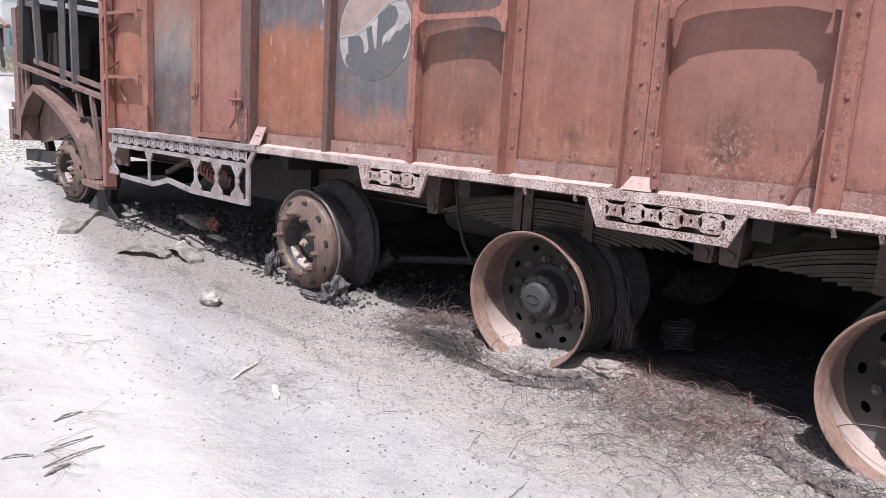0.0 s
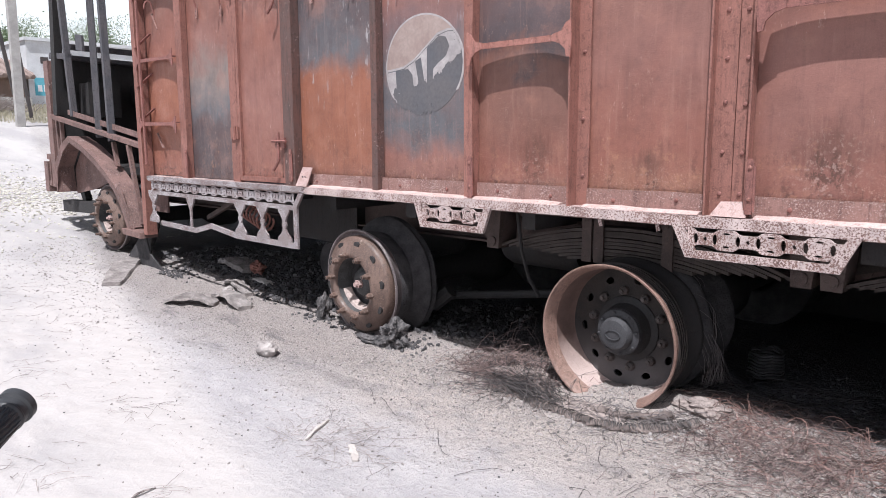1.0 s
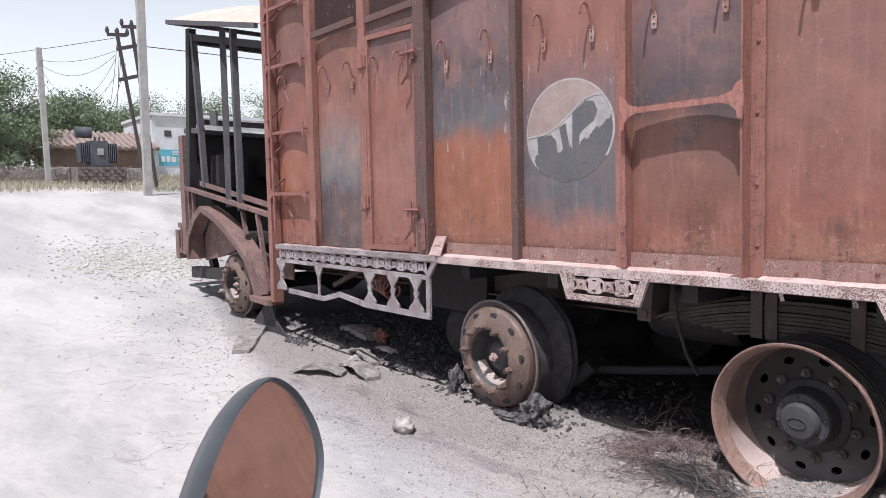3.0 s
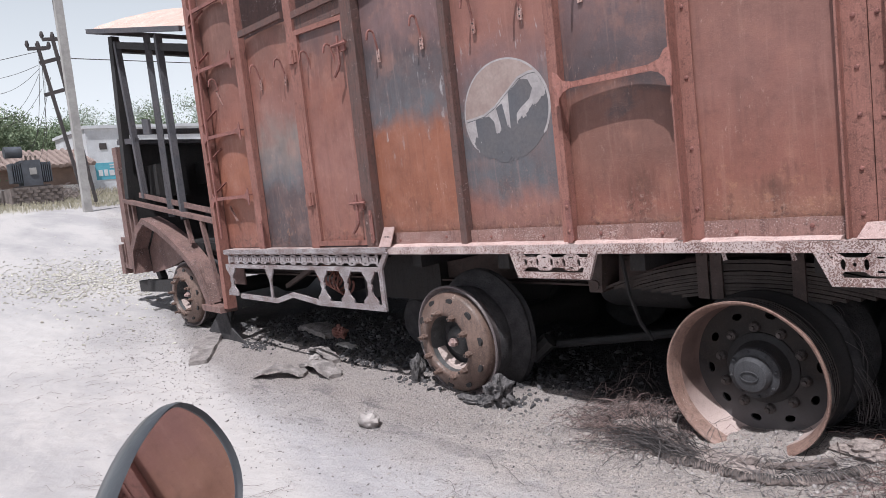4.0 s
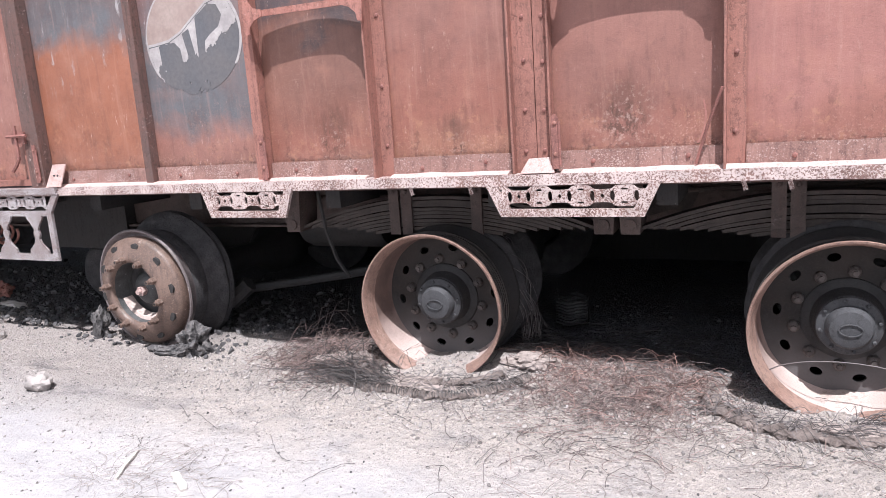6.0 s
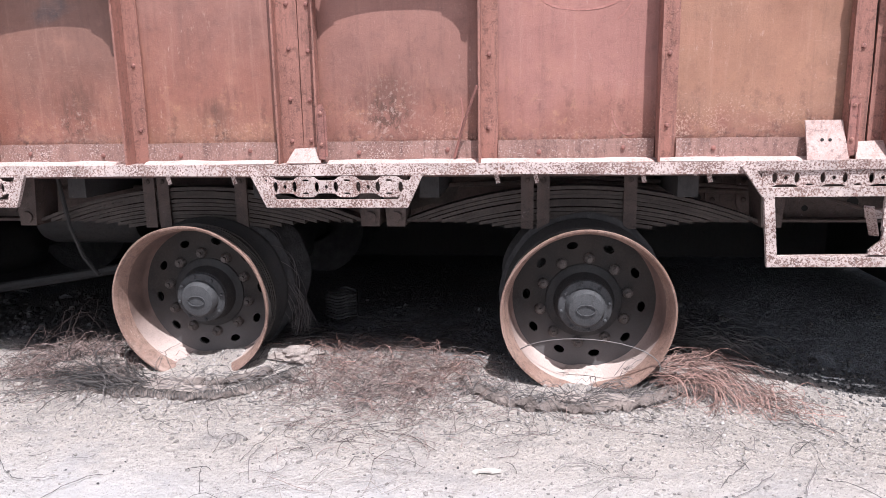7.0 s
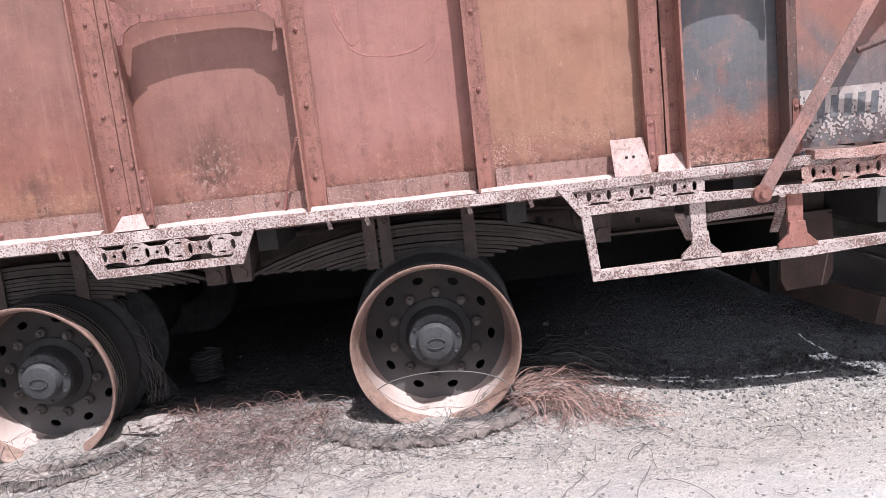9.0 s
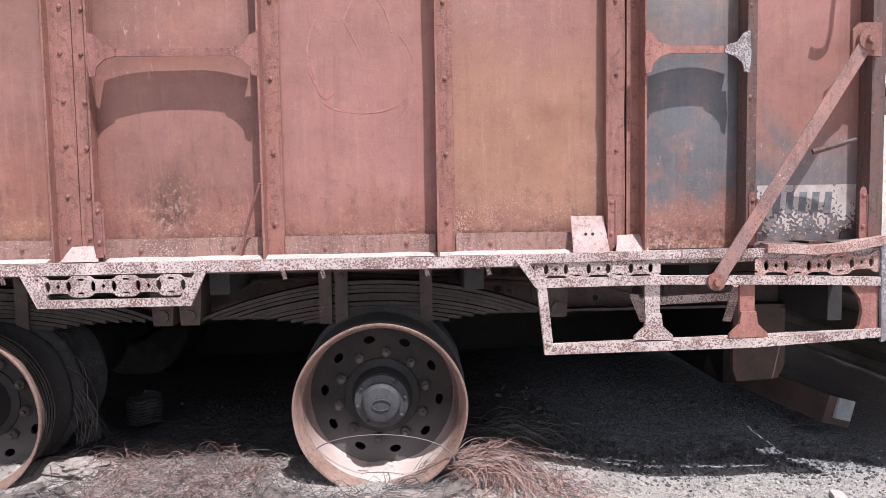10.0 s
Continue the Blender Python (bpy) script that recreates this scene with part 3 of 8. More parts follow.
def ground_material():
    n = Nodes("dusty_earth", 0.95)
    n.b.inputs["Specular IOR Level"].default_value = 0.06
    x, y = n.axis(0), n.axis(1)
    big, mid, small, grit = n.noise(0.9, 5, 0.6), n.noise(4.5, 6, 0.65), n.noise(28, 6, 0.68), n.noise(170, 5, 0.75)
    lumps = n.noise(62, 6, 0.72)
    # grey ash over pale sandy soil
    col = n.mix(n.step(mid, 0.38, 0.62), lin(169, 164, 164), lin(184, 178, 176))
    band = n.noise(1.6, 7, 0.66, n.scaled((0.35, 1.5, 1)), 0.5)
    col = n.mix(n.math('MULTIPLY', n.step(band, 0.5, 0.62), 0.4), col, lin(160, 156, 158))
    stain = n.math('MULTIPLY', n.step(n.noise(2.3, 7, 0.68), 0.54, 0.64), 0.5)
    far = n.step(x, -5.5, -8.5)
    col = n.mix(n.math('MULTIPLY', stain, n.math('SUBTRACT', 1.0, n.math('MULTIPLY', far, 0.6))), col, lin(162, 157, 157))
    soil = n.math('MULTIPLY', n.step(n.math('ADD', y, n.math('MULTIPLY', n.math('SUBTRACT', big, 0.5), 0.7)), -0.7, -0.2), 0.8)
    col = n.mix(soil, col, n.mix(n.step(lumps, 0.42, 0.58), lin(164, 149, 141), lin(204, 189, 179)))
    # dark smears of ash dragged along the verge
    smear = n.math('MULTIPLY', n.step(n.noise(3.4, 7, 0.7, n.scaled((0.5, 1.7, 1)), 0.4), 0.545, 0.62), n.math('MULTIPLY', n.step(y, -0.75, -0.45), n.step(y, -0.08, -0.25)))
    col = n.mix(n.math('MULTIPLY', smear, 0.6), col, lin(112, 109, 112))
    # the beaten track runs past the vehicle: a pale dusty band, greyer again on its other side
    edge = n.math('ADD', n.math('ADD', y, n.math('MULTIPLY', x, 0.27)), n.math('MULTIPLY', n.math('SUBTRACT', big, 0.5), 0.3))
    edge = n.math('ADD', edge, n.math('MULTIPLY', n.math('SUBTRACT', mid, 0.5), 0.3))
    edge = n.math('ADD', edge, n.math('MULTIPLY', n.math('SUBTRACT', small, 0.5), 0.05))
    track = n.step(edge, -1.53, -1.72)
    other = n.math('MULTIPLY', n.step(edge, -1.95, -2.25), n.step(n.noise(3.1, 6, 0.66, n.scaled((0.5, 1.2, 1)), 0.4), 0.4, 0.6))
    pale = n.mix(n.math('MULTIPLY', other, 0.8), lin(180, 173, 168), lin(160, 155, 153))
    pale = n.mix(n.math('MULTIPLY', n.step(band, 0.44, 0.34), 0.35), pale, lin(180, 175, 173))
    track = n.math('MULTIPLY', track, n.step(edge, -6.6, -5.0))
    track = n.math('MAXIMUM', track, n.math('MULTIPLY', far, n.math('MULTIPLY', n.step(mid, 0.3, 0.55), 0.5)))
    col = n.mix(n.math('MULTIPLY', track, 0.92), col, pale)
    open_way = n.mix(n.step(n.noise(0.8, 6, 0.62, n.scaled((0.5, 1.4, 1))), 0.42, 0.6), lin(186, 180, 175), lin(160, 156, 155))
    col = n.mix(n.math('MULTIPLY', n.step(x, -4.2, -6.6), 0.75), col, open_way)
    # burnt stuff on the soil under the vehicle, its colour deepened for the shade there
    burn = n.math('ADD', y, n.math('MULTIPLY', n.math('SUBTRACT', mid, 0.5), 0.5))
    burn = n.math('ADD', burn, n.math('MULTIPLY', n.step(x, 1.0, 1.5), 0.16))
    char_shade = n.math('MULTIPLY', n.step(burn, 0.2, 0.42), n.step(y, 3.2, 2.5))
    char_shade = n.math('MULTIPLY', char_shade, n.math('MULTIPLY', n.step(x, -6.6, -5.6), n.step(x, 2.9, 2.3)))
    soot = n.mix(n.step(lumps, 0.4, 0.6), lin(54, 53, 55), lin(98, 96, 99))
    col = n.mix(n.math('MULTIPLY', char_shade, 0.9), col, soot)
    ashy = n.math('MULTIPLY', char_shade, n.step(n.noise(3.4, 6, 0.66), 0.5, 0.6))
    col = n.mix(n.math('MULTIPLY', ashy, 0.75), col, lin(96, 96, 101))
    tail = n.math('MULTIPLY', char_shade, n.step(n.math('ADD', x, n.math('MULTIPLY', mid, 0.8)), 1.3, 1.9))
    col = n.mix(n.math('MULTIPLY', tail, 0.92), col, n.mix(n.step(small, 0.4, 0.62), lin(142, 145, 152), lin(168, 170, 176)))
    drift = n.math('MULTIPLY', n.math('MULTIPLY', n.step(x, -0.95, -0.6), n.step(x, 0.35, 0.05)), n.math('MULTIPLY', n.step(burn, 0.2, 0.3), n.step(burn, 1.15, 0.75)))
    col = n.mix(n.math('MULTIPLY', drift, 0.8), col, n.mix(n.step(lumps, 0.42, 0.58), lin(108, 108, 113), lin(164, 162, 166)))
    # pale soil before the tail, painted brighter as sunlit up to the shadow's edge
    beside = n.math('MULTIPLY', n.math('MULTIPLY', n.step(x, 1.3, 2.2), n.step(y, 0.3, 0.2)), n.step(y, -1.2, -0.7))
    col = n.mix(n.math('MULTIPLY', beside, 0.7), col, n.mix(n.step(small, 0.4, 0.6), lin(212, 203, 195), lin(228, 220, 212)))
    # scrubby verge beyond the track, and the field
    verge = n.math('MULTIPLY', n.step(n.math('ADD', x, n.math('MULTIPLY', n.math('SUBTRACT', big, 0.5), 3.0)), -18.4, -20.0), n.step(n.noise(1.6, 4, 0.6), 0.35, 0.6))
    col = n.mix(n.math('MULTIPLY', verge, 0.8), col, lin(164, 158, 132))
    field = n.math('MULTIPLY', n.step(y, 6, 9), n.step(x, -4, 0))
    col = n.mix(field, col, n.mix(n.step(n.noise(0.5, 8, 0.7, n.scaled((0.5, 1.4, 1))), 0.4, 0.6), lin(208, 196, 180), lin(182, 170, 152)))
    # pinkish sand blown against the wheels
    lee = n.math('MULTIPLY', n.step(y, -0.8, -0.35), n.step(y, 0.34, 0.16))
    lee = n.math('MULTIPLY', lee, n.math('MULTIPLY', n.step(x, -2.4, -1.7), n.step(x, 2.6, 1.8)))
    lee = n.math('MULTIPLY', lee, n.step(n.math('ADD', mid, n.math('MULTIPLY', small, 0.4)), 0.52, 0.74))
    col = n.mix(n.math('MULTIPLY', lee, 0.9), col, lin(212, 197, 187))
    # crumbs, grains and little pits, calmer on the beaten track
    near = n.step(n.math('ADD', y, n.math('MULTIPLY', n.math('SUBTRACT', mid, 0.5), 0.6)), -0.8, -0.25)
    rough = n.math('MULTIPLY', n.math('SUBTRACT', 1.0, n.math('MULTIPLY', track, 0.8)), n.math('ADD', n.math('MULTIPLY', near, 0.72), 0.28))
    col = n.mix(n.math('MULTIPLY', n.step(lumps, 0.55, 0.64), n.math('MULTIPLY', rough, 0.7)), col, lin(112, 104, 102))
    col = n.mix(n.math('MULTIPLY', n.step(lumps, 0.44, 0.36), n.math('MULTIPLY', rough, 0.35)), col, lin(214, 206, 200))
    col = n.mix(n.math('MULTIPLY', n.step(grit, 0.54, 0.64), n.math('MULTIPLY', rough, 0.75)), col, lin(90, 83, 82))
    speck = n.math('MULTIPLY', n.step(n.cells(55), 0.1, 0.06), n.step(n.noise(9, 3, 0.6), 0.5, 0.62))
    col = n.mix(n.math('MULTIPLY', speck, 0.7), col, lin(92, 84, 80))
    h = n.math('ADD', n.math('MULTIPLY', mid, 0.5), n.math('MULTIPLY', n.math('ADD', n.math('MULTIPLY', small, 0.7), n.math('ADD', n.math('MULTIPLY', lumps, 0.7), n.math('MULTIPLY', grit, 0.3))), rough))
    h = n.math('ADD', h, n.math('MULTIPLY', small, 0.06))
    return n.done(col, h, 1.0, 0.034)


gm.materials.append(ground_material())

# ---- the burnt lorry: cargo body ----
lorry = thing("burnt_lorry", (-2.3, 1.2, 0), "burnt-out rusty cargo lorry standing on bare rims beside a dusty track", "lorry")
WALL_Y, TOP = 0.078, 2.36


SURF = []
KNOCKS = [(1.075, 1.335, 0.05, 0.012), (1.195, 1.234, 0.03, -0.014), (1.21, 1.07, 0.022, -0.01), (-0.9, 1.3, 0.07, 0.004), (0.35, 1.25, 0.08, 0.004), (-2.75, 1.2, 0.07, 0.004)]


def panel_depth(x, z, x0, x1, bulge, dents):
    """How far a sheet stands out of the wall's plane: crowned across, flat at its foot."""
    u = 2 * (x - x0) / (x1 - x0) - 1
    k = min(max((z - 0.95) / 0.3, 0), 1)
    k = 0.004 + (bulge - 0.004) * k * k * (3 - 2 * k) if bulge > 0.004 else bulge
    knock = sum(h * math.exp(-((x - a) / r) ** 2 - ((z - b) / (r * 0.5)) ** 2) for a, b, r, h in KNOCKS if x0 < a < x1)
    return knock + k * (1 - u * u) + dents * noise.noise((x * 5, z * 4, x0)) * (1 - abs(u) ** 4) * min(1, (z - 0.8) * 6)


def skin_y(x, z):
    for x0, x1, bulge, y, dents in SURF:
        if x0 <= x <= x1:
            return y - panel_depth(x, z, x0, x1, bulge, dents)
    return WALL_Y


def painted(bm, y_mid, lift=0.0012):
    """Lay a flat cut shape on the sheet below it, as thin as paint."""
    for v in bm.verts:
        s = skin_y(v.co.x, v.co.z)
        v.co.y = s - lift if v.co.y < y_mid else s + 0.002
    return bm


def sheet(x0, x1, z0, z1, material, label, bulge=0.014, y=WALL_Y, dents=0.004):
    """One panel of the side wall, slightly crowned and buckled."""
    SURF.append((x0, x1, bulge, y, dents))
    bm = bmesh.new()
    nx, nz = max(6, int((x1 - x0) / 0.035)), max(6, int((z1 - z0) / 0.05))
    front, back = [], []
    for j in range(nz + 1):
        for i in range(nx + 1):
            x, z = x0 + (x1 - x0) * i / nx, z0 + (z1 - z0) * j / nz
            d = panel_depth(x, z, x0, x1, bulge, dents)
            front.append(bm.verts.new((x, y - d, z)))
            back.append(bm.verts.new((x, y - d + 0.004, z)))
    k = nx + 1
    for j in range(nz):
        for i in range(nx):
            q = (j * k + i, j * k + i + 1, (j + 1) * k + i + 1, (j + 1) * k + i)
            bm.faces.new([front[a] for a in q])
            bm.faces.new([back[a] for a in q[::-1]])
    ob = part("wall_panel", bm, material, lorry, label)
    for p in ob.data.polygons:
        p.use_smooth = True
    return ob


sheet(-4.92, -4.36, 0.82, 3.0, SHEETS["S0"], "rust-red front bay panel", 0.03)
sheet(-4.29, -3.69, 0.82, 2.24, SHEETS["S1"], "panel with blue-grey burnt foot")
sheet(-3.01, -2.34, 0.82, TOP, SHEETS["S2"], "panel burnt grey above and orange below")
sheet(-2.315, -1.71, 0.82, TOP, SHEETS["S3"], "grey panel with a faded painted emblem")
sheet(-1.69, -1.145, 0.82, TOP, SHEETS["S4"], "grey and rust-orange panel", 0.02)
sheet(-1.14, -0.60, 0.82, TOP, SHEETS["S5"], "brown rusted panel", 0.004)
sheet(-0.47, 0.09, 0.82, TOP, SHEETS["S6"], "brown rusted panel with a dark stain", 0.02)
sheet(0.10, 0.67, 0.82, TOP, SHEETS["S7"], "pink-brown rusted panel with chalky scrawls", 0.004)
sheet(0.68, 1.27, 0.82, TOP, SHEETS["S8"], "ochre-brown rusted panel", 0.006, dents=0.008)
sheet(1.365, 1.72, 0.82, TOP, SHEETS["S9"], "blue-grey burnt panel", 0.018)
sheet(1.725, 2.165, 0.84, TOP, SHEETS["S10"], "pale grey panel with a worn white stripe", 0.004)

STRIPE = simple("worn_stripe_paint", lin(186, 172, 166), lin(160, 140, 134), 20, 0.8, 110, 0.2)
# a worn white stripe with lettering that cannot be kept
def patchy(x0, x1, z0, z1, y, seed, cover, nu, nv):
    bm = bmesh.new()

    def f(u, v):
        e = min(u - x0, x1 - u, v - z0, z1 - v)
        t = (v - z0) / (z1 - z0)
        return min(cover + 0.7 * (t - 0.4) + noise.noise((u * 22, v * 22, seed)) * 0.4 + noise.noise((u * 110, v * 110, seed)) * 0.7, e * 60)
    relief(bm, f, x0, x1, z0, z1, nu, nv, y, y + 0.002)
    return bm


part("painted_stripe", painted(patchy(1.79, 2.148, 0.86, 1.035, 0.071, 3.0, 0.05, 150, 70), 0.072), STRIPE, lorry, "worn chalk-white painted stripe")
for i in range(5):
    x = 1.845 + i * 0.046
    bm = bmesh.new()
    prism(bm, [(x, 0.935), (x + 0.026, 0.935), (x + 0.032, 1.01), (x + 0.006, 1.01)], 0.0685, 0.0698)
    part("painted_mark", painted(bm, 0.069, 0.002), LETTER, lorry, "faded black painted mark")

# round emblem: a ring, a tan upper half with a wavy edge, and a pale band with three plain dark blocks left bare
EX, EZ, EA, EB = -2.016, 1.424, 0.262, 0.238
BLOCKS = [[(-0.72, -0.07), (-0.36, -0.04), (-0.24, -0.16), (-0.2, -0.5), (-0.69, -0.5)],
          [(-0.17, 0.09), (-0.02, 0.16), (0.11, -0.5), (-0.04, -0.5)],
          [(0.13, 0.33), (0.41, 0.53), (0.58, 0.5), (0.66, 0.32), (0.58, 0.14), (0.40, 0.02), (0.29, -0.08), (0.26, -0.5), (0.13, -0.5)]]


def wave(u):
    """The wavy edge of the tan field, low at the front and high at the rear."""
    return float(np.interp(u, (-1, -0.75, -0.48, -0.2, 0.12, 0.37, 0.61, 0.8, 1), (-0.05, -0.03, 0.0, 0.12, 0.37, 0.57, 0.63, 0.62, 0.6)))


def wave_foot(u):
    return float(np.interp(u, (-1, -0.76, -0.21, 0.24, 0.55, 0.73, 1), (-0.5, -0.46, -0.39, -0.26, -0.08, 0.1, 0.24)))


def in_block(u, v, block):
    """How far (u, v) lies inside a convex-cornered block; below nought outside."""
    inside, near = False, 9.0
    for (a, b), (c, d) in zip(block, block[1:] + block[:1]):
        if (b > v) != (d > v) and u < a + (v - b) / (d - b) * (c - a):
            inside = not inside
        t = min(max(((u - a) * (c - a) + (v - b) * (d - b)) / ((c - a) ** 2 + (d - b) ** 2), 0), 1)
        near = min(near, math.hypot(u - a - t * (c - a), v - b - t * (d - b)))
    return near if inside else -near


def emblem(f, name, material, y, label):
    bm = bmesh.new()
    relief(bm, f, EX - EA, EX + EA, EZ - EB, EZ + EB, 130, 118, y, y + 0.001)
    part(name, painted(bm, y + 0.0005, 0.0008 + (0.0635 - y)), material, lorry, label)


def worn(u, v):
    return 0.5 + 0.9 * noise.noise((u * 9, v * 6, 5)) + 0.6 * noise.noise((u * 34, v * 20, 2))


def disc(x, z):
    u, v = (x - EX) / EA, (z - EZ) / EB
    return u, v, 1 - math.hypot(u, v)


def upper(x, z):
    u, v, d = disc(x, z)
    return min(d - 0.035, v - wave(u) - 0.02, worn(u, v) + 0.75)


def ring(x, z):
    u, v, d = disc(x, z)
    return min(d, 0.045 - d, worn(u, v) + min(0.6, 2.2 * (v + 0.36)))


def edge_line(x, z):
    u, v, d = disc(x, z)
    return min(d - 0.03, 0.025 - abs(v - wave(u)), worn(u, v) + 0.6)


def lower_band(x, z):
    u, v, d = disc(x, z)
    bare = max(in_block(u, v, b) for b in BLOCKS)
    return min(d - 0.05, wave(u) - v - 0.04, -bare, 0.6 * worn(u, v) + 0.25, 0.5 * worn(u, v) - 0.25 + 4.0 * (v - wave_foot(u) + 0.02))


def slate(x, z):
    u, v, d = disc(x, z)
    return min(d - 0.03, wave(u) - v, 0.6 * worn(u, v) + 0.5 + 1.6 * (v + 0.45))


PALE_BAND = simple("emblem_pale_band", lin(176, 168, 165), lin(146, 138, 137), 14, 0.8, 90, 0.1)
emblem(slate, "emblem_ground", simple("emblem_slate", lin(88, 88, 93), lin(98, 93, 94), 7, 0.75, 60, 0.1), 0.0632, "slate-grey lower half of the emblem")
emblem(upper, "emblem_field", simple("emblem_pale_field", lin(168, 147, 136), lin(148, 124, 115), 9, 0.8, 60, 0.1), 0.0625, "faded tan upper half of a round painted emblem")
emblem(ring, "emblem_ring", PALE_BAND, 0.0628, "chalky white ring")
emblem(edge_line, "emblem_edge", PALE_BAND, 0.0626, "chalky white wavy line")
emblem(lower_band, "emblem_wave", PALE_BAND, 0.0624, "chalky white band with bare blocks")


CHALK = simple("chalk", lin(172, 112, 100), lin(160, 98, 86), 40, 0.9, 160, 0.1)


def scrawl(pts, width=0.006):
    bm = bmesh.new()
    rows = []
    for i, (x, z) in enumerate(pts):
        d = Vector((pts[min(i + 1, len(pts) - 1)][0] - pts[max(i - 1, 0)][0], pts[min(i + 1, len(pts) - 1)][1] - pts[max(i - 1, 0)][1])).normalized()
        q = Vector((-d.y, d.x)) * width / 2 * (1 + 0.5 * noise.noise((i * 0.9, x * 5, z)))
        rows.append([bm.verts.new(p) for p in ((x - q.x, 0.0700, z - q.y), (x + q.x, 0.0700, z + q.y), (x + q.x, 0.0710, z + q.y), (x - q.x, 0.0710, z - q.y))])
    for p, q in zip(rows, rows[1:]):
        for j in range(4):
            bm.faces.new((p[j], p[(j + 1) % 4], q[(j + 1) % 4], q[j]))
    part("chalk_scrawl", painted(bm, 0.0705), CHALK, lorry, "pale chalk line")


def arc(cx, cz, rx, rz, a, b, n=14):
    return [(cx + rx * math.cos(radians(a + (b - a) * i / n)), cz + rz * math.sin(radians(a + (b - a) * i / n))) for i in range(n + 1)]


scrawl(arc(0.36, 1.5, 0.12, 0.17, 120, 235))
scrawl(arc(0.42, 1.36, 0.14, 0.06, 200, 330))
scrawl([(0.36, 1.62), (0.42, 1.5), (0.46, 1.36)], 0.005)
scrawl(arc(0.44, 1.5, 0.09, 0.2, 150, 20), 0.006)
scrawl(arc(0.5, 1.42, 0.1, 0.16, 60, -70), 0.005)
scrawl(arc(0.3, 1.55, 0.05, 0.2, 200, 300), 0.007)
scrawl(arc(-0.02, 0.98, 0.05, 0.1, 30, -60), 0.005)
scrawl(arc(0.58, 1.02, 0.06, 0.12, 200, 290), 0.005)


# ---- posts, each an angle or channel with its bolts ----
def rivet(bm, x, y, z, r=0.009):
    got = bmesh.ops.create_icosphere(bm, subdivisions=1, radius=r)
    for v in got["verts"]:
        v.co = Vector((v.co.x + x, v.co.y * 0.7 + y, v.co.z + z))


def bolts(parent, xs, y, zs, jitter=0.004):
    for x in xs:
        for z in zs:
            bm = bmesh.new()
            rivet(bm, x + random.uniform(-jitter, jitter), y, z + random.uniform(-0.008, 0.008))
            part("bolt", bm, BAR, parent, smooth=True)


SPARSE = (0.93, 1.16, 1.415, 1.67, 1.92, 2.16)
DENSE = (0.887, 1.037, 1.193, 1.34, 1.5, 1.65, 1.80, 1.95, 2.1, 2.25)


def post_angle(x0, x1, z1=TOP + 0.1, material=POST, fin_left=True, fin_y=0.0, bolted=True, label="rusted angle post", wob=0.004, bolt_rows=None):
    """An upright angle: a flat leg on the wall and a leg that stands out."""
    bm = bmesh.new()
    zs = [0.815 + (z1 - 0.815) * i / 14 for i in range(15)]
    xf = x0 if fin_left else x1
    t = 0.007 if fin_left else -0.007
    for leg in (0, 1):
        rows = []
        for z in zs:
            d = wob * noise.noise((x0 * 5, z * 3, leg))
            if leg == 0:
                q = ((x0, 0.062), (x1 + d, 0.062), (x1 + d, 0.07), (x0, 0.07))
            else:
                q = ((xf, fin_y + d), (xf + t, fin_y + d), (xf + t, 0.062), (xf, 0.062))
            rows.append([bm.verts.new((a, b, z)) for a, b in q])
        for a, b in zip(rows, rows[1:]):
            for k in range(4):
                bm.faces.new((a[k], a[(k + 1) % 4], b[(k + 1) % 4], b[k]))
        bm.faces.new(rows[0])
        bm.faces.new(rows[-1][::-1])
    ob = part("post", bm, material, lorry, label)
    if bolted:
        xb = (x0 + x1) / 2 + (0.003 if fin_left else -0.003)
        bolts(ob, [xb], 0.061, bolt_rows or SPARSE)
    return ob


def post_channel(x0, x1, y0=0.02, material=POST, z0=0.815, z1=TOP + 0.1, label="rusted channel post"):
    """An upright channel with a flat outer face and open flanges."""
    bm = bmesh.new()
    t = 0.006
    zs = [z0 + (z1 - z0) * i / 14 for i in range(15)]
    rows = []
    for z in zs:
        d = 0.003 * noise.noise((x0 * 5, z * 3, 1))
        q = ((x0, 0.074), (x0, y0 + d), (x1 + d, y0 + d), (x1 + d, 0.074), (x1 - t + d, 0.074), (x1 - t + d, y0 + t + d), (x0 + t, y0 + t + d), (x0 + t, 0.074))
        rows.append([bm.verts.new((a, b, z)) for a, b in q])
    for a, b in zip(rows, rows[1:]):
        for k in range(8):
            bm.faces.new((a[k], a[(k + 1) % 8], b[(k + 1) % 8], b[k]))
    bm.faces.new(rows[0])
    bm.faces.new(rows[-1][::-1])
    return part("post", bm, material, lorry, label)


post_channel(-4.975, -4.915, -0.005, POST, 0.36, 3.05, "tall rusted front corner post")
post_channel(-4.37, -4.285, 0.03, POST, 0.815, 3.05)
post_channel(-3.695, -3.615, 0.03, POST, 0.815, 3.05)
post_channel(-3.105, -3.005, 0.02, POST_DARK, 0.815, 3.05, "soot-dark door post")
post_channel(-2.345, -2.302, 0.028, POST_DARK)
post_channel(-1.718, -1.668, 0.028, POST)
post_angle(-1.152, -1.093)
post_angle(-0.606, -0.526, fin_left=True, fin_y=0.024, bolt_rows=DENSE)
post_angle(-0.5225, -0.460, fin_left=False, fin_y=0.024, bolt_rows=DENSE)
post_angle(0.087, 0.148)
post_angle(0.665, 0.728)
post_angle(1.245, 1.3165, fin_left=True, material=POST, wob=0.012, fin_y=0.03)
post_angle(1.323, 1.374, fin_left=False, material=POST, bolt_rows=DENSE)
post_angle(1.716, 1.778, fin_left=True, material=POST_DARK, bolt_rows=DENSE)
post_channel(2.150, 2.196, 0.004, POST_DARK, 0.83, TOP + 0.1, "soot-dark rear corner post")

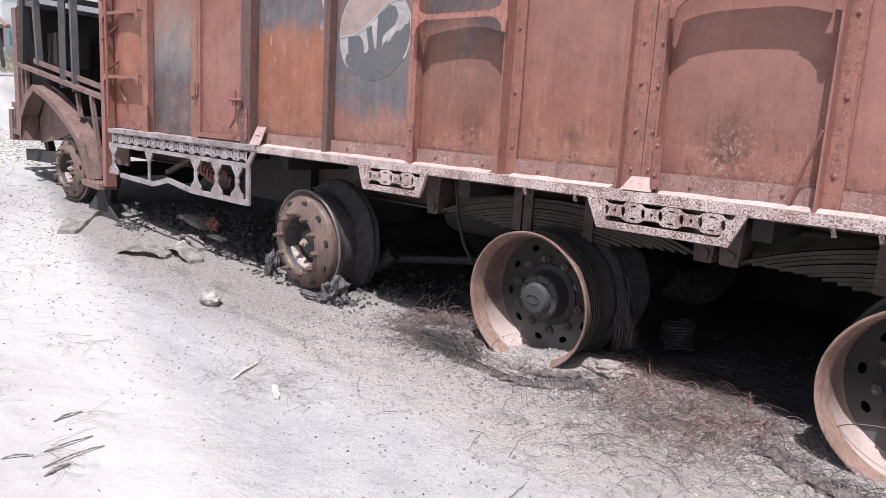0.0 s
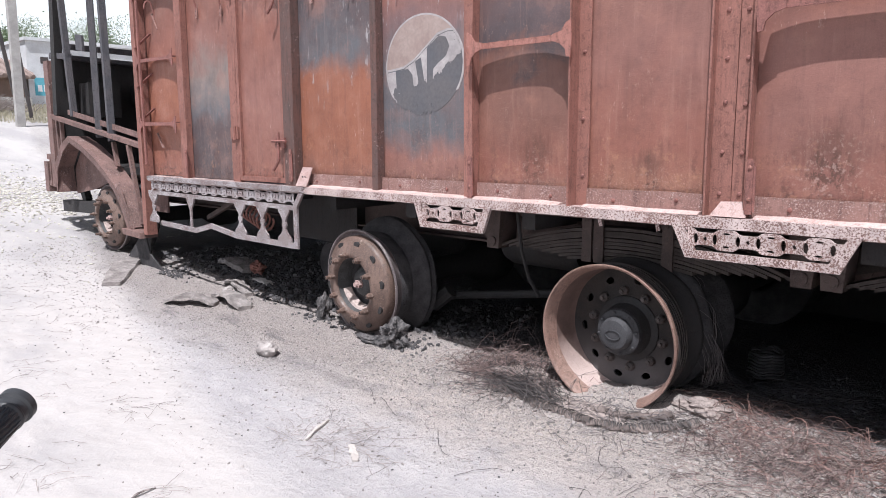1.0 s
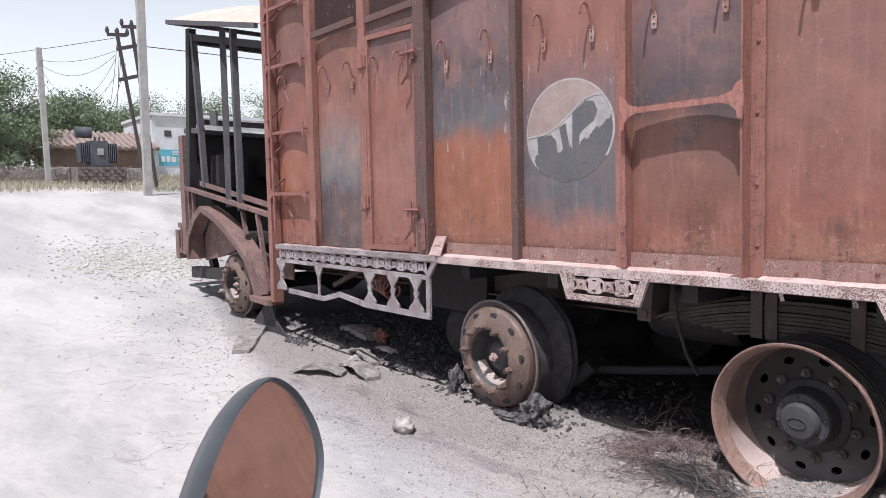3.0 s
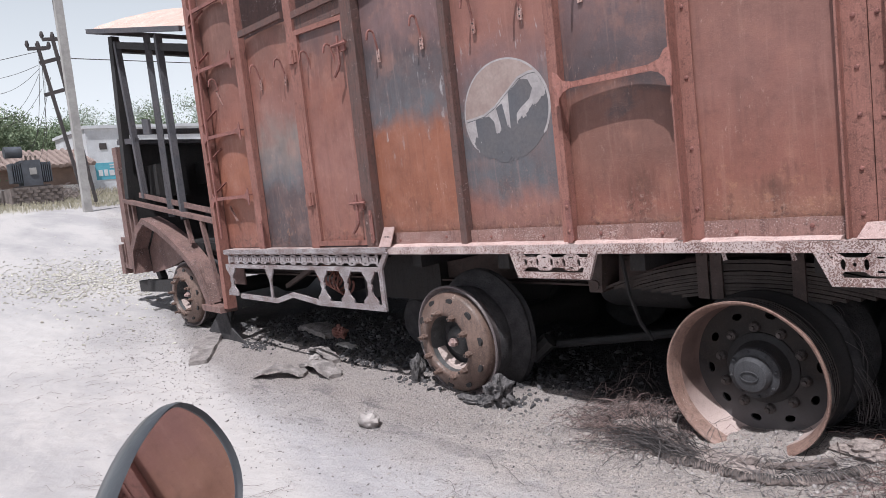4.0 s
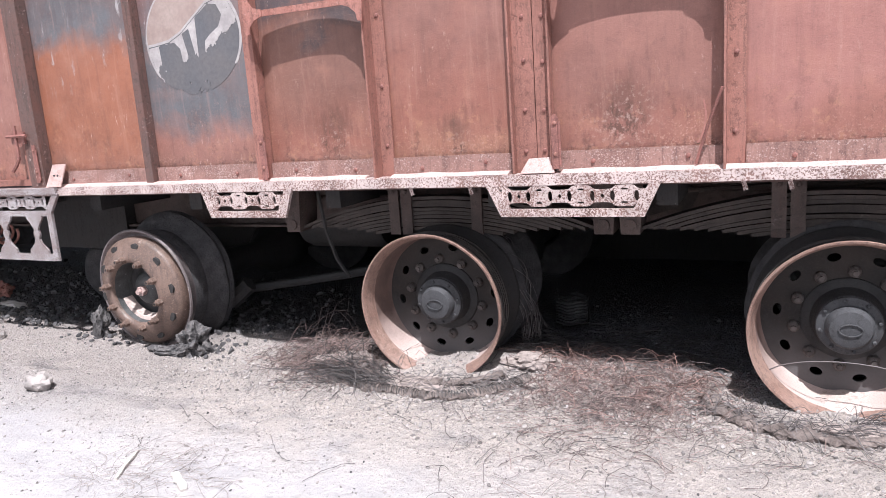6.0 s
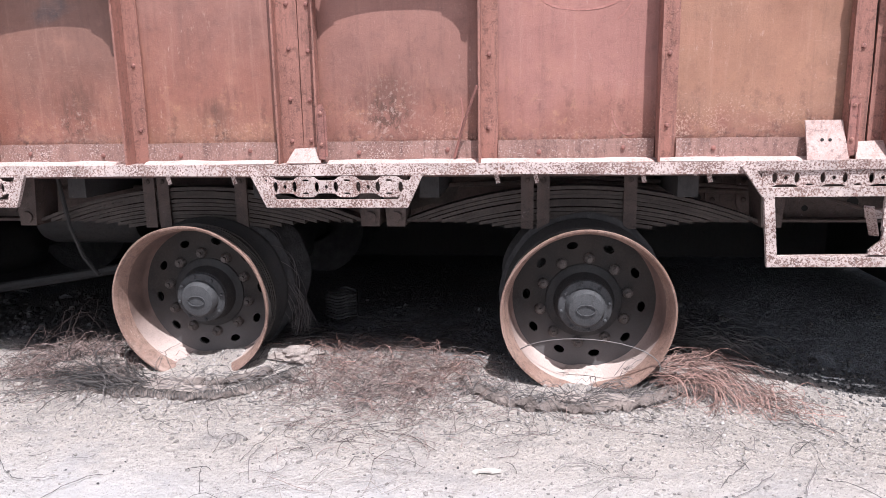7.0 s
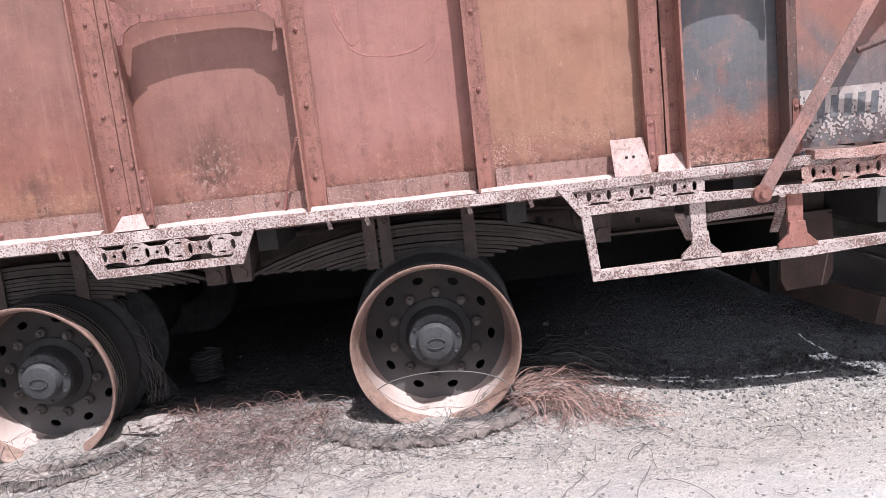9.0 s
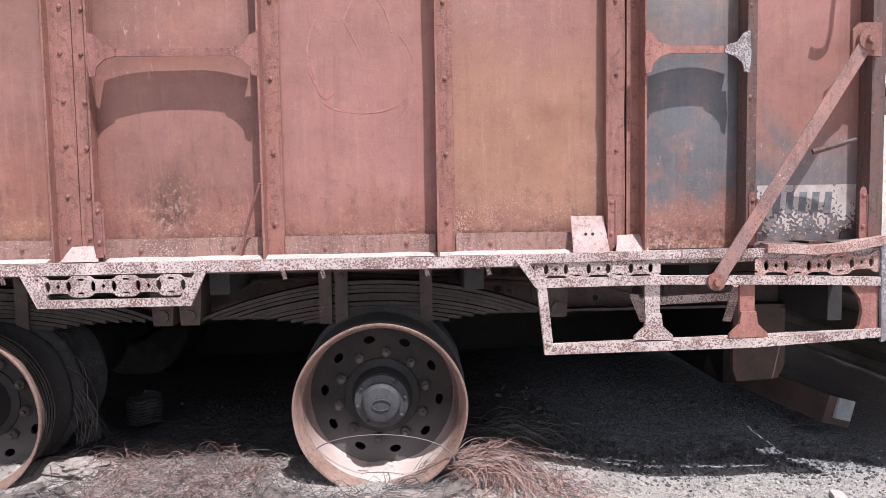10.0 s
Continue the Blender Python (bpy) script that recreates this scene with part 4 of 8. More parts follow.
for a, b in ((-0.6, -0.45), (1.25, 1.39)):
    bm = bmesh.new()
    box(bm, a, b, 0.0845, 0.0885, 0.83, TOP)
    part("backing_strip", bm, POST_DARK, lorry, "rusted strip behind a pair of posts")

# the strip along the foot of the sheets, bay by bay, and its bolts
for a, b in ((-2.998, -2.35), (-2.297, -1.725), (-1.662, -1.158), (-1.09, -0.612), (-0.455, 0.082), (0.151, 0.66), (0.731, 1.24)):
    bm = bmesh.new()
    k = 10
    rows = []
    for i in range(k + 1):
        x = a + (b - a) * i / k
        d = 0.003 * noise.noise((x * 6, 0, 2))
        rows.append([bm.verts.new(p) for p in ((x, 0.052 + d, 0.818), (x, 0.054 + d, 0.887 + d), (x, 0.062, 0.887 + d), (x, 0.062, 0.818))])
    for p, q in zip(rows, rows[1:]):
        for j in range(4):
            bm.faces.new((p[j], p[(j + 1) % 4], q[(j + 1) % 4], q[j]))
    bm.faces.new(rows[0])
    bm.faces.new(rows[-1][::-1])
    strip = part("foot_strip", bm, STRIP, lorry, "scabby foot strip")
    bolts(strip, [a + (b - a) * 0.25, a + (b - a) * 0.8], 0.051, [0.852], 0.01)

# side rail, dusty ledge and the tapered covers at the double posts
bm = bmesh.new()
rows = []
for i in range(141):
    x = -4.86 + (2.19 + 4.86) * i / 140
    d = 0.004 * noise.noise((x * 2.2, 1, 0))
    e = 0.003 * noise.noise((x * 9, 3, 0))
    rows.append([bm.verts.new(p) for p in ((x, -0.002 + e, 0.776 + d), (x, e, 0.814 + d), (x, 0.09, 0.816 + d), (x, 0.09, 0.806 + d), (x, 0.008, 0.804 + d), (x, 0.006, 0.776 + d))])
for p, q in zip(rows, rows[1:]):
    for j in range(6):
        bm.faces.new((p[j], p[(j + 1) % 6], q[(j + 1) % 6], q[j]))
bm.faces.new(rows[0])
bm.faces.new(rows[-1][::-1])
part("side_rail", bm, FLAKY, lorry, "side rail with flaking pinkish-white paint")
for a, b in ((-3.0, -1.2), (-1.09, -0.62), (-0.43, 1.23)):
    bm = bmesh.new()
    k = int((b - a) / 0.03)
    rows = []
    for i in range(k + 1):
        x = a + (b - a) * i / k
        h = 0.006 + 0.007 * (0.5 + 0.5 * noise.noise((x * 8, 0, 5)))
        y = 0.012 + 0.008 * noise.noise((x * 12, 4, 0))
        rows.append([bm.verts.new(p) for p in ((x, y, 0.815), (x, 0.03, 0.817 + h * 0.7), (x, 0.055, 0.817 + h), (x, 0.055, 0.812))])
    for p, q in zip(rows, rows[1:]):
        for j in range(4):
            bm.faces.new((p[j], p[(j + 1) % 4], q[(j + 1) % 4], q[j]))
    bm.faces.new(rows[0])
    bm.faces.new(rows[-1][::-1])
    part("dust_layer", bm, DUST, lorry, "pale dust lying on the rail", smooth=True)


def cover(x0, x1, z1, tilt=0.0, material=PLATE, label="pale dusty plate"):
    """A small plate that leans on the wall's foot."""
    bm = bmesh.new()
    w = (x1 - x0) * 0.16
    a = [(x0 + tilt, 0.004, 0.818), (x1 + tilt, 0.004, 0.818), (x1 - w, 0.05, z1), (x0 + w, 0.05, z1 - 0.004)]
    f = [bm.verts.new(p) for p in a] + [bm.verts.new((p[0], p[1] + 0.007, p[2] - 0.002)) for p in a]
    for q in ((0, 1, 2, 3), (7, 6, 5, 4), (0, 4, 5, 1), (1, 5, 6, 2), (2, 6, 7, 3), (3, 7, 4, 0)):
        bm.faces.new([f[i] for i in q])
    part("cover_plate", bm, material, lorry, label)


cover(-0.572, -0.450, 0.869)
cover(1.27, 1.385, 0.875)
# loose plates with bolt holes, leaning outwards
for x0, x1, h, lean in ((-2.97, -2.87, 0.105, 0.01), (1.122, 1.246, 0.122, -0.008)):
    bm = bmesh.new()
    pts = [(x0, -0.006, 0.818), (x1, -0.006, 0.818), (x1 + lean * 0.6 - 0.005, 0.04, 0.818 + h), (x0 + lean * 0.6 + 0.006, 0.04, 0.818 + h)]
    f = [bm.verts.new(p) for p in pts] + [bm.verts.new((p[0], p[1] + 0.006, p[2])) for p in pts]
    for q in ((0, 1, 2, 3), (7, 6, 5, 4), (0, 4, 5, 1), (1, 5, 6, 2), (2, 6, 7, 3), (3, 7, 4, 0)):
        bm.faces.new([f[i] for i in q])
    pl = part("bolted_plate", bm, PLATE, lorry, "pinkish bolted plate")
    for k in range(2):
        bm = bmesh.new()
        rivet(bm, (x0 + x1) / 2 - 0.012 + 0.024 * k + lean * 0.3, 0.016, 0.818 + h * 0.5, 0.006)
        part("bolt", bm, SOOT, pl)

# drop-straps at the foot of some posts, each with two bolts
for x, z0 in ((-1.672, 0.82), (-0.446, 0.83), (1.256, 0.83), (1.745, 0.83), (-3.04, 0.84), (-4.28, 0.84), (2.135, 0.84)):
    bm = bmesh.new()
    prism(bm, [(x - 0.012, z0), (x + 0.012, z0), (x + 0.012, z0 + 0.17), (x + 0.006, z0 + 0.184), (x - 0.006, z0 + 0.184), (x - 0.012, z0 + 0.17)], 0.012, 0.017)
    ob = part("drop_strap", bm, BAR, lorry, "rusted strap hinge with two bolts", bevel=0.0015)
    bm = bmesh.new()
    tube(bm, [(x + 0.015, 0.014, z0 + 0.01), (x + 0.015, 0.012, z0 + 0.16)], 0.005, 6)
    part("pin", bm, BAR, ob, smooth=True)
    for dz in (0.05, 0.155):
        bm = bmesh.new()
        rivet(bm, x, 0.011, z0 + dz, 0.008)
        part("bolt", bm, POST, ob, smooth=True)


# ---- pierced valances ----
def lace(P, H, zc, x_off, wave_amp=0.0):
    """A scroll band: solid blocks, upright slots beside them and a small diamond in each waist."""
    def f(x, z):
        z -= wave_amp * math.sin(x * 9)
        u = ((x - x_off) / P) % 1.0
        v = (z - zc) / H
        top = 0.79 + 0.19 * math.tanh(3 * math.cos(2 * math.pi * u))
        d = (top - abs(v)) * H
        for c in (0.27, 0.73):
            d = min(d, (math.hypot((u - c) / 0.055, v / 0.5) - 1) * P * 0.05)
        d = min(d, (abs(u - 0.5) / 0.05 + abs(v) / 0.26 - 1) * P * 0.035)
        for c, w in ((0.0, 0.62), (1.0, 0.62), (0.0, -0.62), (1.0, -0.62)):
            d = min(d, (math.hypot((u - c) / 0.09, (v - w) / 0.1) - 1) * P * 0.04)
        return d
    return f


def lace_panel(x0, x1, zc, H, P, y, material, label, n=0, wave_amp=0.0, parent=None):
    bm = bmesh.new()
    f = lace(P, H, zc, x0, wave_amp)
    relief(bm, f, x0, x1, zc - H * 1.15 - abs(wave_amp), zc + H * 1.15 + abs(wave_amp), n or int((x1 - x0) / 0.0035), int(H * 2.3 / 0.0035), y, y + 0.008)
    return part("pierced_band", bm, material, parent or lorry, label)


def frame_bar(bm, pts, w=0.03, t=0.016, y=0.0):
    """A flat bar bent along points in x and z, mitred at its corners."""
    rows = []
    for i, p in enumerate(pts):
        p = Vector(p)
        d0 = (p - Vector(pts[i - 1])).normalized() if i else None
        d1 = (Vector(pts[i + 1]) - p).normalized() if i < len(pts) - 1 else None
        d0, d1 = d0 or d1, d1 or d0
        m = (d0 + d1).normalized()
        n = Vector((-m.y, m.x)) * (w / 2 / max(m.dot(d0), 0.4))
        rows.append([bm.verts.new(q) for q in ((p.x + n.x, y - t / 2, p.y + n.y), (p.x - n.x, y - t / 2, p.y - n.y), (p.x - n.x, y + t / 2, p.y - n.y), (p.x + n.x, y + t / 2, p.y + n.y))])
    for a, b in zip(rows, rows[1:]):
        for k in range(4):
            bm.faces.new((a[k], a[(k + 1) % 4], b[(k + 1) % 4], b[k]))
    bm.faces.new(rows[0])
    bm.faces.new(rows[-1][::-1])


for a, b, ia in ((-0.70, -0.095, 0.062), (-2.005, -1.53, 0.05)):
    bm = bmesh.new()
    prism(bm, [(a, 0.786), (a + 0.035, 0.786), (a + ia + 0.028, 0.695), (b - ia - 0.028, 0.695), (b - 0.035, 0.786), (b, 0.786), (b - ia + 0.006, 0.668), (a + ia - 0.006, 0.668)], -0.012, 0.004)
    fr = part("valance_frame", bm, FLAKY, lorry, "tapered hanging valance with flaking pale paint", bevel=0.002)
    lace_panel(a + 0.05, b - 0.05, 0.738, 0.036, 0.145, -0.006, FLAKY, "pierced scroll band", parent=fr)

# long frame behind the cab: pierced band, waisted balusters, bottom bar
bm = bmesh.new()
frame_bar(bm, [(-4.84, 0.80), (-2.90, 0.80)], 0.03, 0.02, -0.008)
frame_bar(bm, [(-4.84, 0.695), (-2.99, 0.69)], 0.026, 0.014, -0.0045)
frame_bar(bm, [(-4.66, 0.475), (-4.15, 0.462), (-3.94, 0.51), (-3.62, 0.472), (-2.985, 0.470)], 0.034, 0.014, -0.0045)
frame_bar(bm, [(-2.905, 0.795), (-2.975, 0.70), (-2.975, 0.455)], 0.034, 0.014, -0.006)
side_frame = part("side_frame", bm, FLAKY_GREY, lorry, "side guard frame with grey flaking paint", bevel=0.002)
lace_panel(-4.80, -2.99, 0.745, 0.034, 0.13, -0.006, FLAKY_GREY, "pierced scroll band", 480, parent=side_frame)


def baluster(xc, wt, wb, z0, z1, material=FLAKY_GREY, parent=None):
    prof = [(0, 1.0), (0.16, 0.95), (0.3, 0.4), (0.42, 0.2), (0.5, 0.34), (0.56, 0.34), (0.62, 0.2), (0.74, 0.45), (0.88, 0.9), (1, 1.0)]
    pts = [(xc + (wb + (wt - wb) * k) / 2 * w, z0 + (z1 - z0) * k) for k, w in prof]
    pts += [(2 * xc - p[0], p[1]) for p in pts[::-1]]
    bm = bmesh.new()
    prism(bm, pts, -0.012, -0.002)
    part("baluster", bm, material, parent or lorry)


for xc, wt, wb in ((-4.77, 0.14, 0.15), (-3.57, 0.13, 0.13), (-3.32, 0.12, 0.13), (-3.09, 0.12, 0.14)):
    baluster(xc, wt, wb, 0.475, 0.69, parent=side_frame)
bm = bmesh.new()
prism(bm, [(-4.22, 0.462), (-4.195, 0.462), (-4.195, 0.6), (-4.165, 0.65), (-4.15, 0.69), (-4.27, 0.69), (-4.25, 0.65), (-4.22, 0.6)], -0.012, -0.002)
part("baluster", bm, FLAKY_GREY, side_frame)

# rear frame with two splayed feet, pierced bands and the end plate
bm = bmesh.new()
frame_bar(bm, [(0.94, 0.80), (1.45, 0.806), (1.8, 0.806)], 0.03, 0.018, -0.0045)
frame_bar(bm, [(0.935, 0.808), (1.0, 0.717), (1.42, 0.72), (1.9, 0.71), (2.19, 0.70)], 0.03, 0.02, -0.008)
frame_bar(bm, [(1.012, 0.712), (1.035, 0.49), (1.4, 0.494), (1.75, 0.497), (2.19, 0.522)], 0.032, 0.018, -0.0085)
bar(bm, (1.05, 0.02, 0.499), (2.18, 0.02, 0.523), 0.045, 0.006)
rear_frame = part("rear_frame", bm, FLAKY, lorry, "rear guard frame with flaking pale paint", bevel=0.003)
lace_panel(0.99, 1.42, 0.762, 0.034, 0.145, -0.006, FLAKY, "pierced scroll band", parent=rear_frame)
lace_panel(1.745, 2.185, 0.765, 0.038, 0.15, -0.010, FLAKY_PINK, "buckled rust-red pierced band", wave_amp=0.006, parent=rear_frame)
bm = bmesh.new()
frame_bar(bm, [(1.78, 0.822), (1.95, 0.812), (2.05, 0.818), (2.19, 0.842)], 0.03, 0.06, 0.0)
part("buckled_rail", bm, FLAKY_PINK, rear_frame, "buckled rust-red rail end")
for xc, m in ((1.395, FLAKY), (1.725, BRIGHT_RUST)):
    bm = bmesh.new()
    box(bm, xc - 0.026, xc + 0.026, 0.0, 0.012, 0.59, 0.705)
    prism(bm, [(xc - 0.068, 0.516), (xc + 0.068, 0.516), (xc + 0.066, 0.53), (xc + 0.032, 0.562), (xc + 0.026, 0.605), (xc - 0.026, 0.605), (xc - 0.032, 0.562), (xc - 0.066, 0.53)], -0.014, -0.002)
    part("splayed_foot", bm, m, rear_frame, "splayed plate foot")
bm = bmesh.new()
bar(bm, (1.38, 0.14, 0.625), (1.74, 0.14, 0.64), 0.03, 0.03)
bar(bm, (1.35, 0.06, 0.66), (1.42, 0.16, 0.55), 0.03, 0.008)
bar(bm, (1.70, 0.02, 0.69), (1.79, 0.3, 0.52), 0.03, 0.008)
part("inner_stay", bm, FLAKY, rear_frame)
bm = bmesh.new()
prism(bm, [(2.19, 0.49), (2.285, 0.508), (2.268, 0.828), (2.182, 0.846)], -0.02, -0.008)
box(bm, 2.178, 2.268, -0.02, 0.05, 0.828, 0.842)
plate_end = part("end_plate", bm, rust("grey_end_plate", lin(132, 128, 132), lin(116, 108, 110), lin(98, 80, 76), 7, 0.4, lin(168, 162, 162), 60), lorry, "grey end plate", bevel=0.002)
bm = bmesh.new()
prism(bm, [(2.085, 0.69), (2.185, 0.70), (2.185, 0.515), (2.10, 0.515), (2.12, 0.545), (2.13, 0.6), (2.12, 0.64)], -0.006, 0.01)
part("corner_gusset", bm, BRIGHT_RUST, rear_frame, "rust-red corner gusset")
bm = bmesh.new()
tube(bm, [(2.245, -0.021, 0.535), (2.245, -0.018, 0.535)], 0.011, 10)
part("bolt_hole", bm, SOOT, plate_end)


# ---- bracket bars with splayed ends ----
def bracket(x0, x1, z, slope=0.0, y=-0.012, material=BAR, right=None, size=1.0):
    bm = bmesh.new()
    zl, zr = z, z + slope
    bar(bm, (x0 + 0.05, y + 0.004, zl), (x1 - 0.05, y + 0.004, zr), 0.006, 0.024)
    bar(bm, (x0 + 0.03, y + 0.028, zl + 0.008), (x1 - 0.03, y + 0.028, zr + 0.008), 0.04, 0.006)
    ob = part("bracket_bar", bm, material, lorry, "rusted bracket bar with splayed ends")
    for s, xe, ze, m in ((1, x0, zl, material), (-1, x1, zr, right or material)):
        bm = bmesh.new()
        k = 0.84 * size
        o = [(0.0, 0.075), (0.026, 0.062), (0.05, 0.028), (0.10, 0.016), (0.10, -0.014), (0.058, -0.028), (0.028, -0.055), (0.022, -0.088), (0.0, -0.092), (-0.006, -0.02)]
        pts = [(xe + s * a * k, ze + b * k) for a, b in o]
        prism(bm, pts, y - 0.004, y + 0.002)
        part("splayed_end", bm, m, ob, "splayed axe-shaped end")
    return ob


bracket(-1.664, -1.138, 1.468, 0.0, material=BRIGHT_RUST)
bracket(-0.441, 0.09, 1.489, 0.0)
bracket(1.364, 1.715, 1.488, 0.0, material=BRIGHT_RUST, right=FLAKY_GREY)
for z in (1.195, 1.648, 2.135, 2.56):
    bracket(-4.93, -4.36, z, -0.005, -0.004, BAR, size=0.85)


# ---- hooks that stand out from the sheets ----
def hook(x, z, parent, lean=0.0, out=0.075):
    """A rope hook: a pierced tab on the wall, a shank that leans out and a bend that turns down again."""
    bm = bmesh.new()
    shank = [(x, 0.062, z), (x, 0.05, z + 0.05), (x + lean, 0.036, z + 0.1)]
    bend = [(x + lean - 0.004 * (1 - math.cos(radians(a))), 0.036 - (out - 0.036) * (1 - math.cos(radians(a))) / 2, z + 0.1 + 0.03 * math.sin(radians(a))) for a in range(20, 181, 20)]
    e = bend[-1]
    tube(bm, shank + bend + [(e[0] - 0.002, e[1] - 0.003, e[2] - 0.022)], 0.0062, 7)
    ob = part("hook", bm, BAR, parent, "rusted rope hook", smooth=True)
    bm = bmesh.new()
    prism(bm, [(x - 0.011, z - 0.034), (x + 0.011, z - 0.034), (x + 0.013, z + 0.012), (x + 0.006, z + 0.034), (x - 0.006, z + 0.034), (x - 0.013, z + 0.012)], 0.052, 0.058)
    part("tab", bm, FLAKY_PINK, ob, "pale pierced tab", bevel=0.0015)
    for dz in (-0.016, 0.012):
        bm = bmesh.new()
        tube(bm, [(x, 0.0505, z + dz), (x, 0.054, z + dz)], 0.0042, 8)
        part("hole", bm, SOOT, ob)


for x, z in ((-4.70, 1.92), (-4.107, 1.905), (-3.80, 1.885), (-3.50, 1.87), (-3.25, 1.86), (-2.854, 1.845), (-2.507, 1.84), (-2.144, 1.835), (-1.861, 1.83), (-1.546, 1.825), (-1.24, 1.825), (-0.92, 1.82)):
    hook(x, z, lorry, random.uniform(-0.006, 0.006), random.uniform(0.075, 0.09))

# ---- the small side door and the open bay above it ----
bm = bmesh.new()
box(bm, -3.605, -3.112, 0.05, 0.062, 0.835, 2.12)
door = part("side_door", bm, SHEETS["SD"], lorry, "rust-brown hinged side door", bevel=0.002)
bm = bmesh.new()
for a, b in (((-3.6, 0.046, 0.855), (-3.6, 0.046, 2.115)), ((-3.118, 0.046, 0.855), (-3.118, 0.046, 2.095)), ((-3.613, 0.046, 2.13), (-3.105, 0.046, 2.11)), ((-3.613, 0.046, 0.84), (-3.105, 0.046, 0.84))):
    bar(bm, a, b, 0.03, 0.03)
part("door_frame", bm, POST, door, "rusted angle frame")
for z in (1.12, 1.99):
    bm = bmesh.new()
    box(bm, -3.685, -3.60, 0.018, 0.03, z - 0.035, z + 0.035)
    tube(bm, [(-3.63, 0.014, z - 0.04), (-3.63, 0.014, z + 0.04)], 0.012, 8)
    part("hinge", bm, POST, door, "rusted hinge")
for z in (1.95, 1.06):
    bm = bmesh.new()
    box(bm, -3.18, -3.085, 0.008, 0.019, z - 0.03, z + 0.03)
    tube(bm, [(-3.14, 0.006, z + 0.06), (-3.14, 0.004, z - 0.1), (-3.16, 0.0, z - 0.13), (-3.19, -0.004, z - 0.16)], 0.009, 6)
    tube(bm, [(-3.2, 0.002, z + 0.01), (-3.06, 0.002, z + 0.01)], 0.009, 6)
    part("latch", bm, BAR, door, "rusted latch and hasp")
bm = bmesh.new()
bar(bm, (-4.26, 0.03, 2.265), (-3.71, 0.03, 2.265), 0.03, 0.04)
bar(bm, (-3.60, 0.035, 2.235), (-3.03, 0.035, 2.235), 0.03, 0.04)
bar(bm, (-3.60, 0.05, 2.175), (-3.03, 0.05, 2.175), 0.02, 0.08)
part("bay_rail", bm, POST_DARK, lorry, "soot-dark rail above the door")
bm = bmesh.new()
bar(bm, (-3.02, 0.03, 2.30), (2.2, 0.03, 2.30), 0.04, 0.035)
part("top_rail", bm, FLAKY, lorry, "top rail with pale flaking paint")

# inner ladder rungs and rods of the front bay
bm = bmesh.new()
tube(bm, [(-4.86, 0.0, 0.9), (-4.865, -0.004, 1.8), (-4.85, 0.0, 2.9)], 0.012, 6)
for z in (1.25, 1.5, 1.78, 2.2, 2.5):
    bar(bm, (-4.93, -0.004, z - 0.04), (-4.78, 0.05, z + 0.06), 0.02, 0.006)
part("ladder_rod", bm, BAR, lorry, "bent rusted rod")
for z, x in ((1.06, -4.68), (1.9, -4.66)):
    bm = bmesh.new()
    bar(bm, (x, 0.05, z - 0.04), (x - 0.07, 0.045, z + 0.07), 0.014, 0.006)
    part("torn_strap", bm, STRIP, lorry, "torn metal strap")

# diagonal brace at the tail, its pivot plate, handle and hooks
bm = bmesh.new()
bar(bm, (1.602, -0.03, 0.712), (2.112, -0.03, 1.513), 0.008, 0.046, (1, 0, 0))
brace = part("tail_brace", bm, rust("brace_steel", lin(164, 110, 96), lin(130, 100, 94), lin(104, 72, 62), 5, 0.14, lin(186, 160, 152), 90), lorry, "rusted diagonal tailgate brace", bevel=0.002)
for x, z, r in ((1.602, 0.712, 0.03), (2.112, 1.513, 0.036)):
    bm = bmesh.new()
    tube(bm, [(x, -0.038, z), (x, -0.02, z)], r, 14)
    tube(bm, [(x, -0.055, z), (x, -0.03, z)], 0.014, 8)
    part("pivot", bm, POST, brace)
bm = bmesh.new()
prism(bm, [(2.066, 1.47), (2.166, 1.46), (2.166, 1.572), (2.09, 1.572), (2.066, 1.55)], -0.018, -0.008)
part("pivot_plate", bm, POST, lorry)
bm = bmesh.new()
tube(bm, [(1.945, 0.0, 1.145), (2.045, -0.02, 1.175)], 0.010, 8)
tube(bm, [(2.04, -0.02, 1.174), (2.08, -0.024, 1.184)], 0.007, 8)
part("handle", bm, POST_DARK, lorry, "short steel handle", smooth=True)
bm = bmesh.new()
tube(bm, [(2.10, 0.03, 1.975), (2.098, -0.02, 1.858), (2.095, -0.03, 1.798), (2.086, -0.035, 1.763), (2.066, -0.035, 1.743), (2.045, -0.035, 1.739), (2.025, -0.035, 1.748)], 0.008, 7)
part("tie_hook", bm, POST_DARK, lorry, "curved rope hook", smooth=True)
for k in range(9):
    bm = bmesh.new()
    zc, tw = 1.66 - k * 0.039, k % 2
    tube(bm, [(2.222 + (0.012 * math.cos(radians(a)) if not tw else 0.004 * math.cos(radians(a))), 0.02 + (0.012 * math.cos(radians(a)) if tw else 0), zc + 0.025 * math.sin(radians(a))) for a in range(0, 361, 40)], 0.0045, 5, False)
    part("chain_link", bm, POST_DARK, lorry, smooth=True)
bm = bmesh.new()
tube(bm, [(0.004, 0.035, 0.83), (0.04, 0.02, 0.95), (0.084, -0.004, 1.065)], 0.005, 5)
part("loose_rod", bm, BAR, lorry, "thin loose rod leaning on a post", smooth=True)

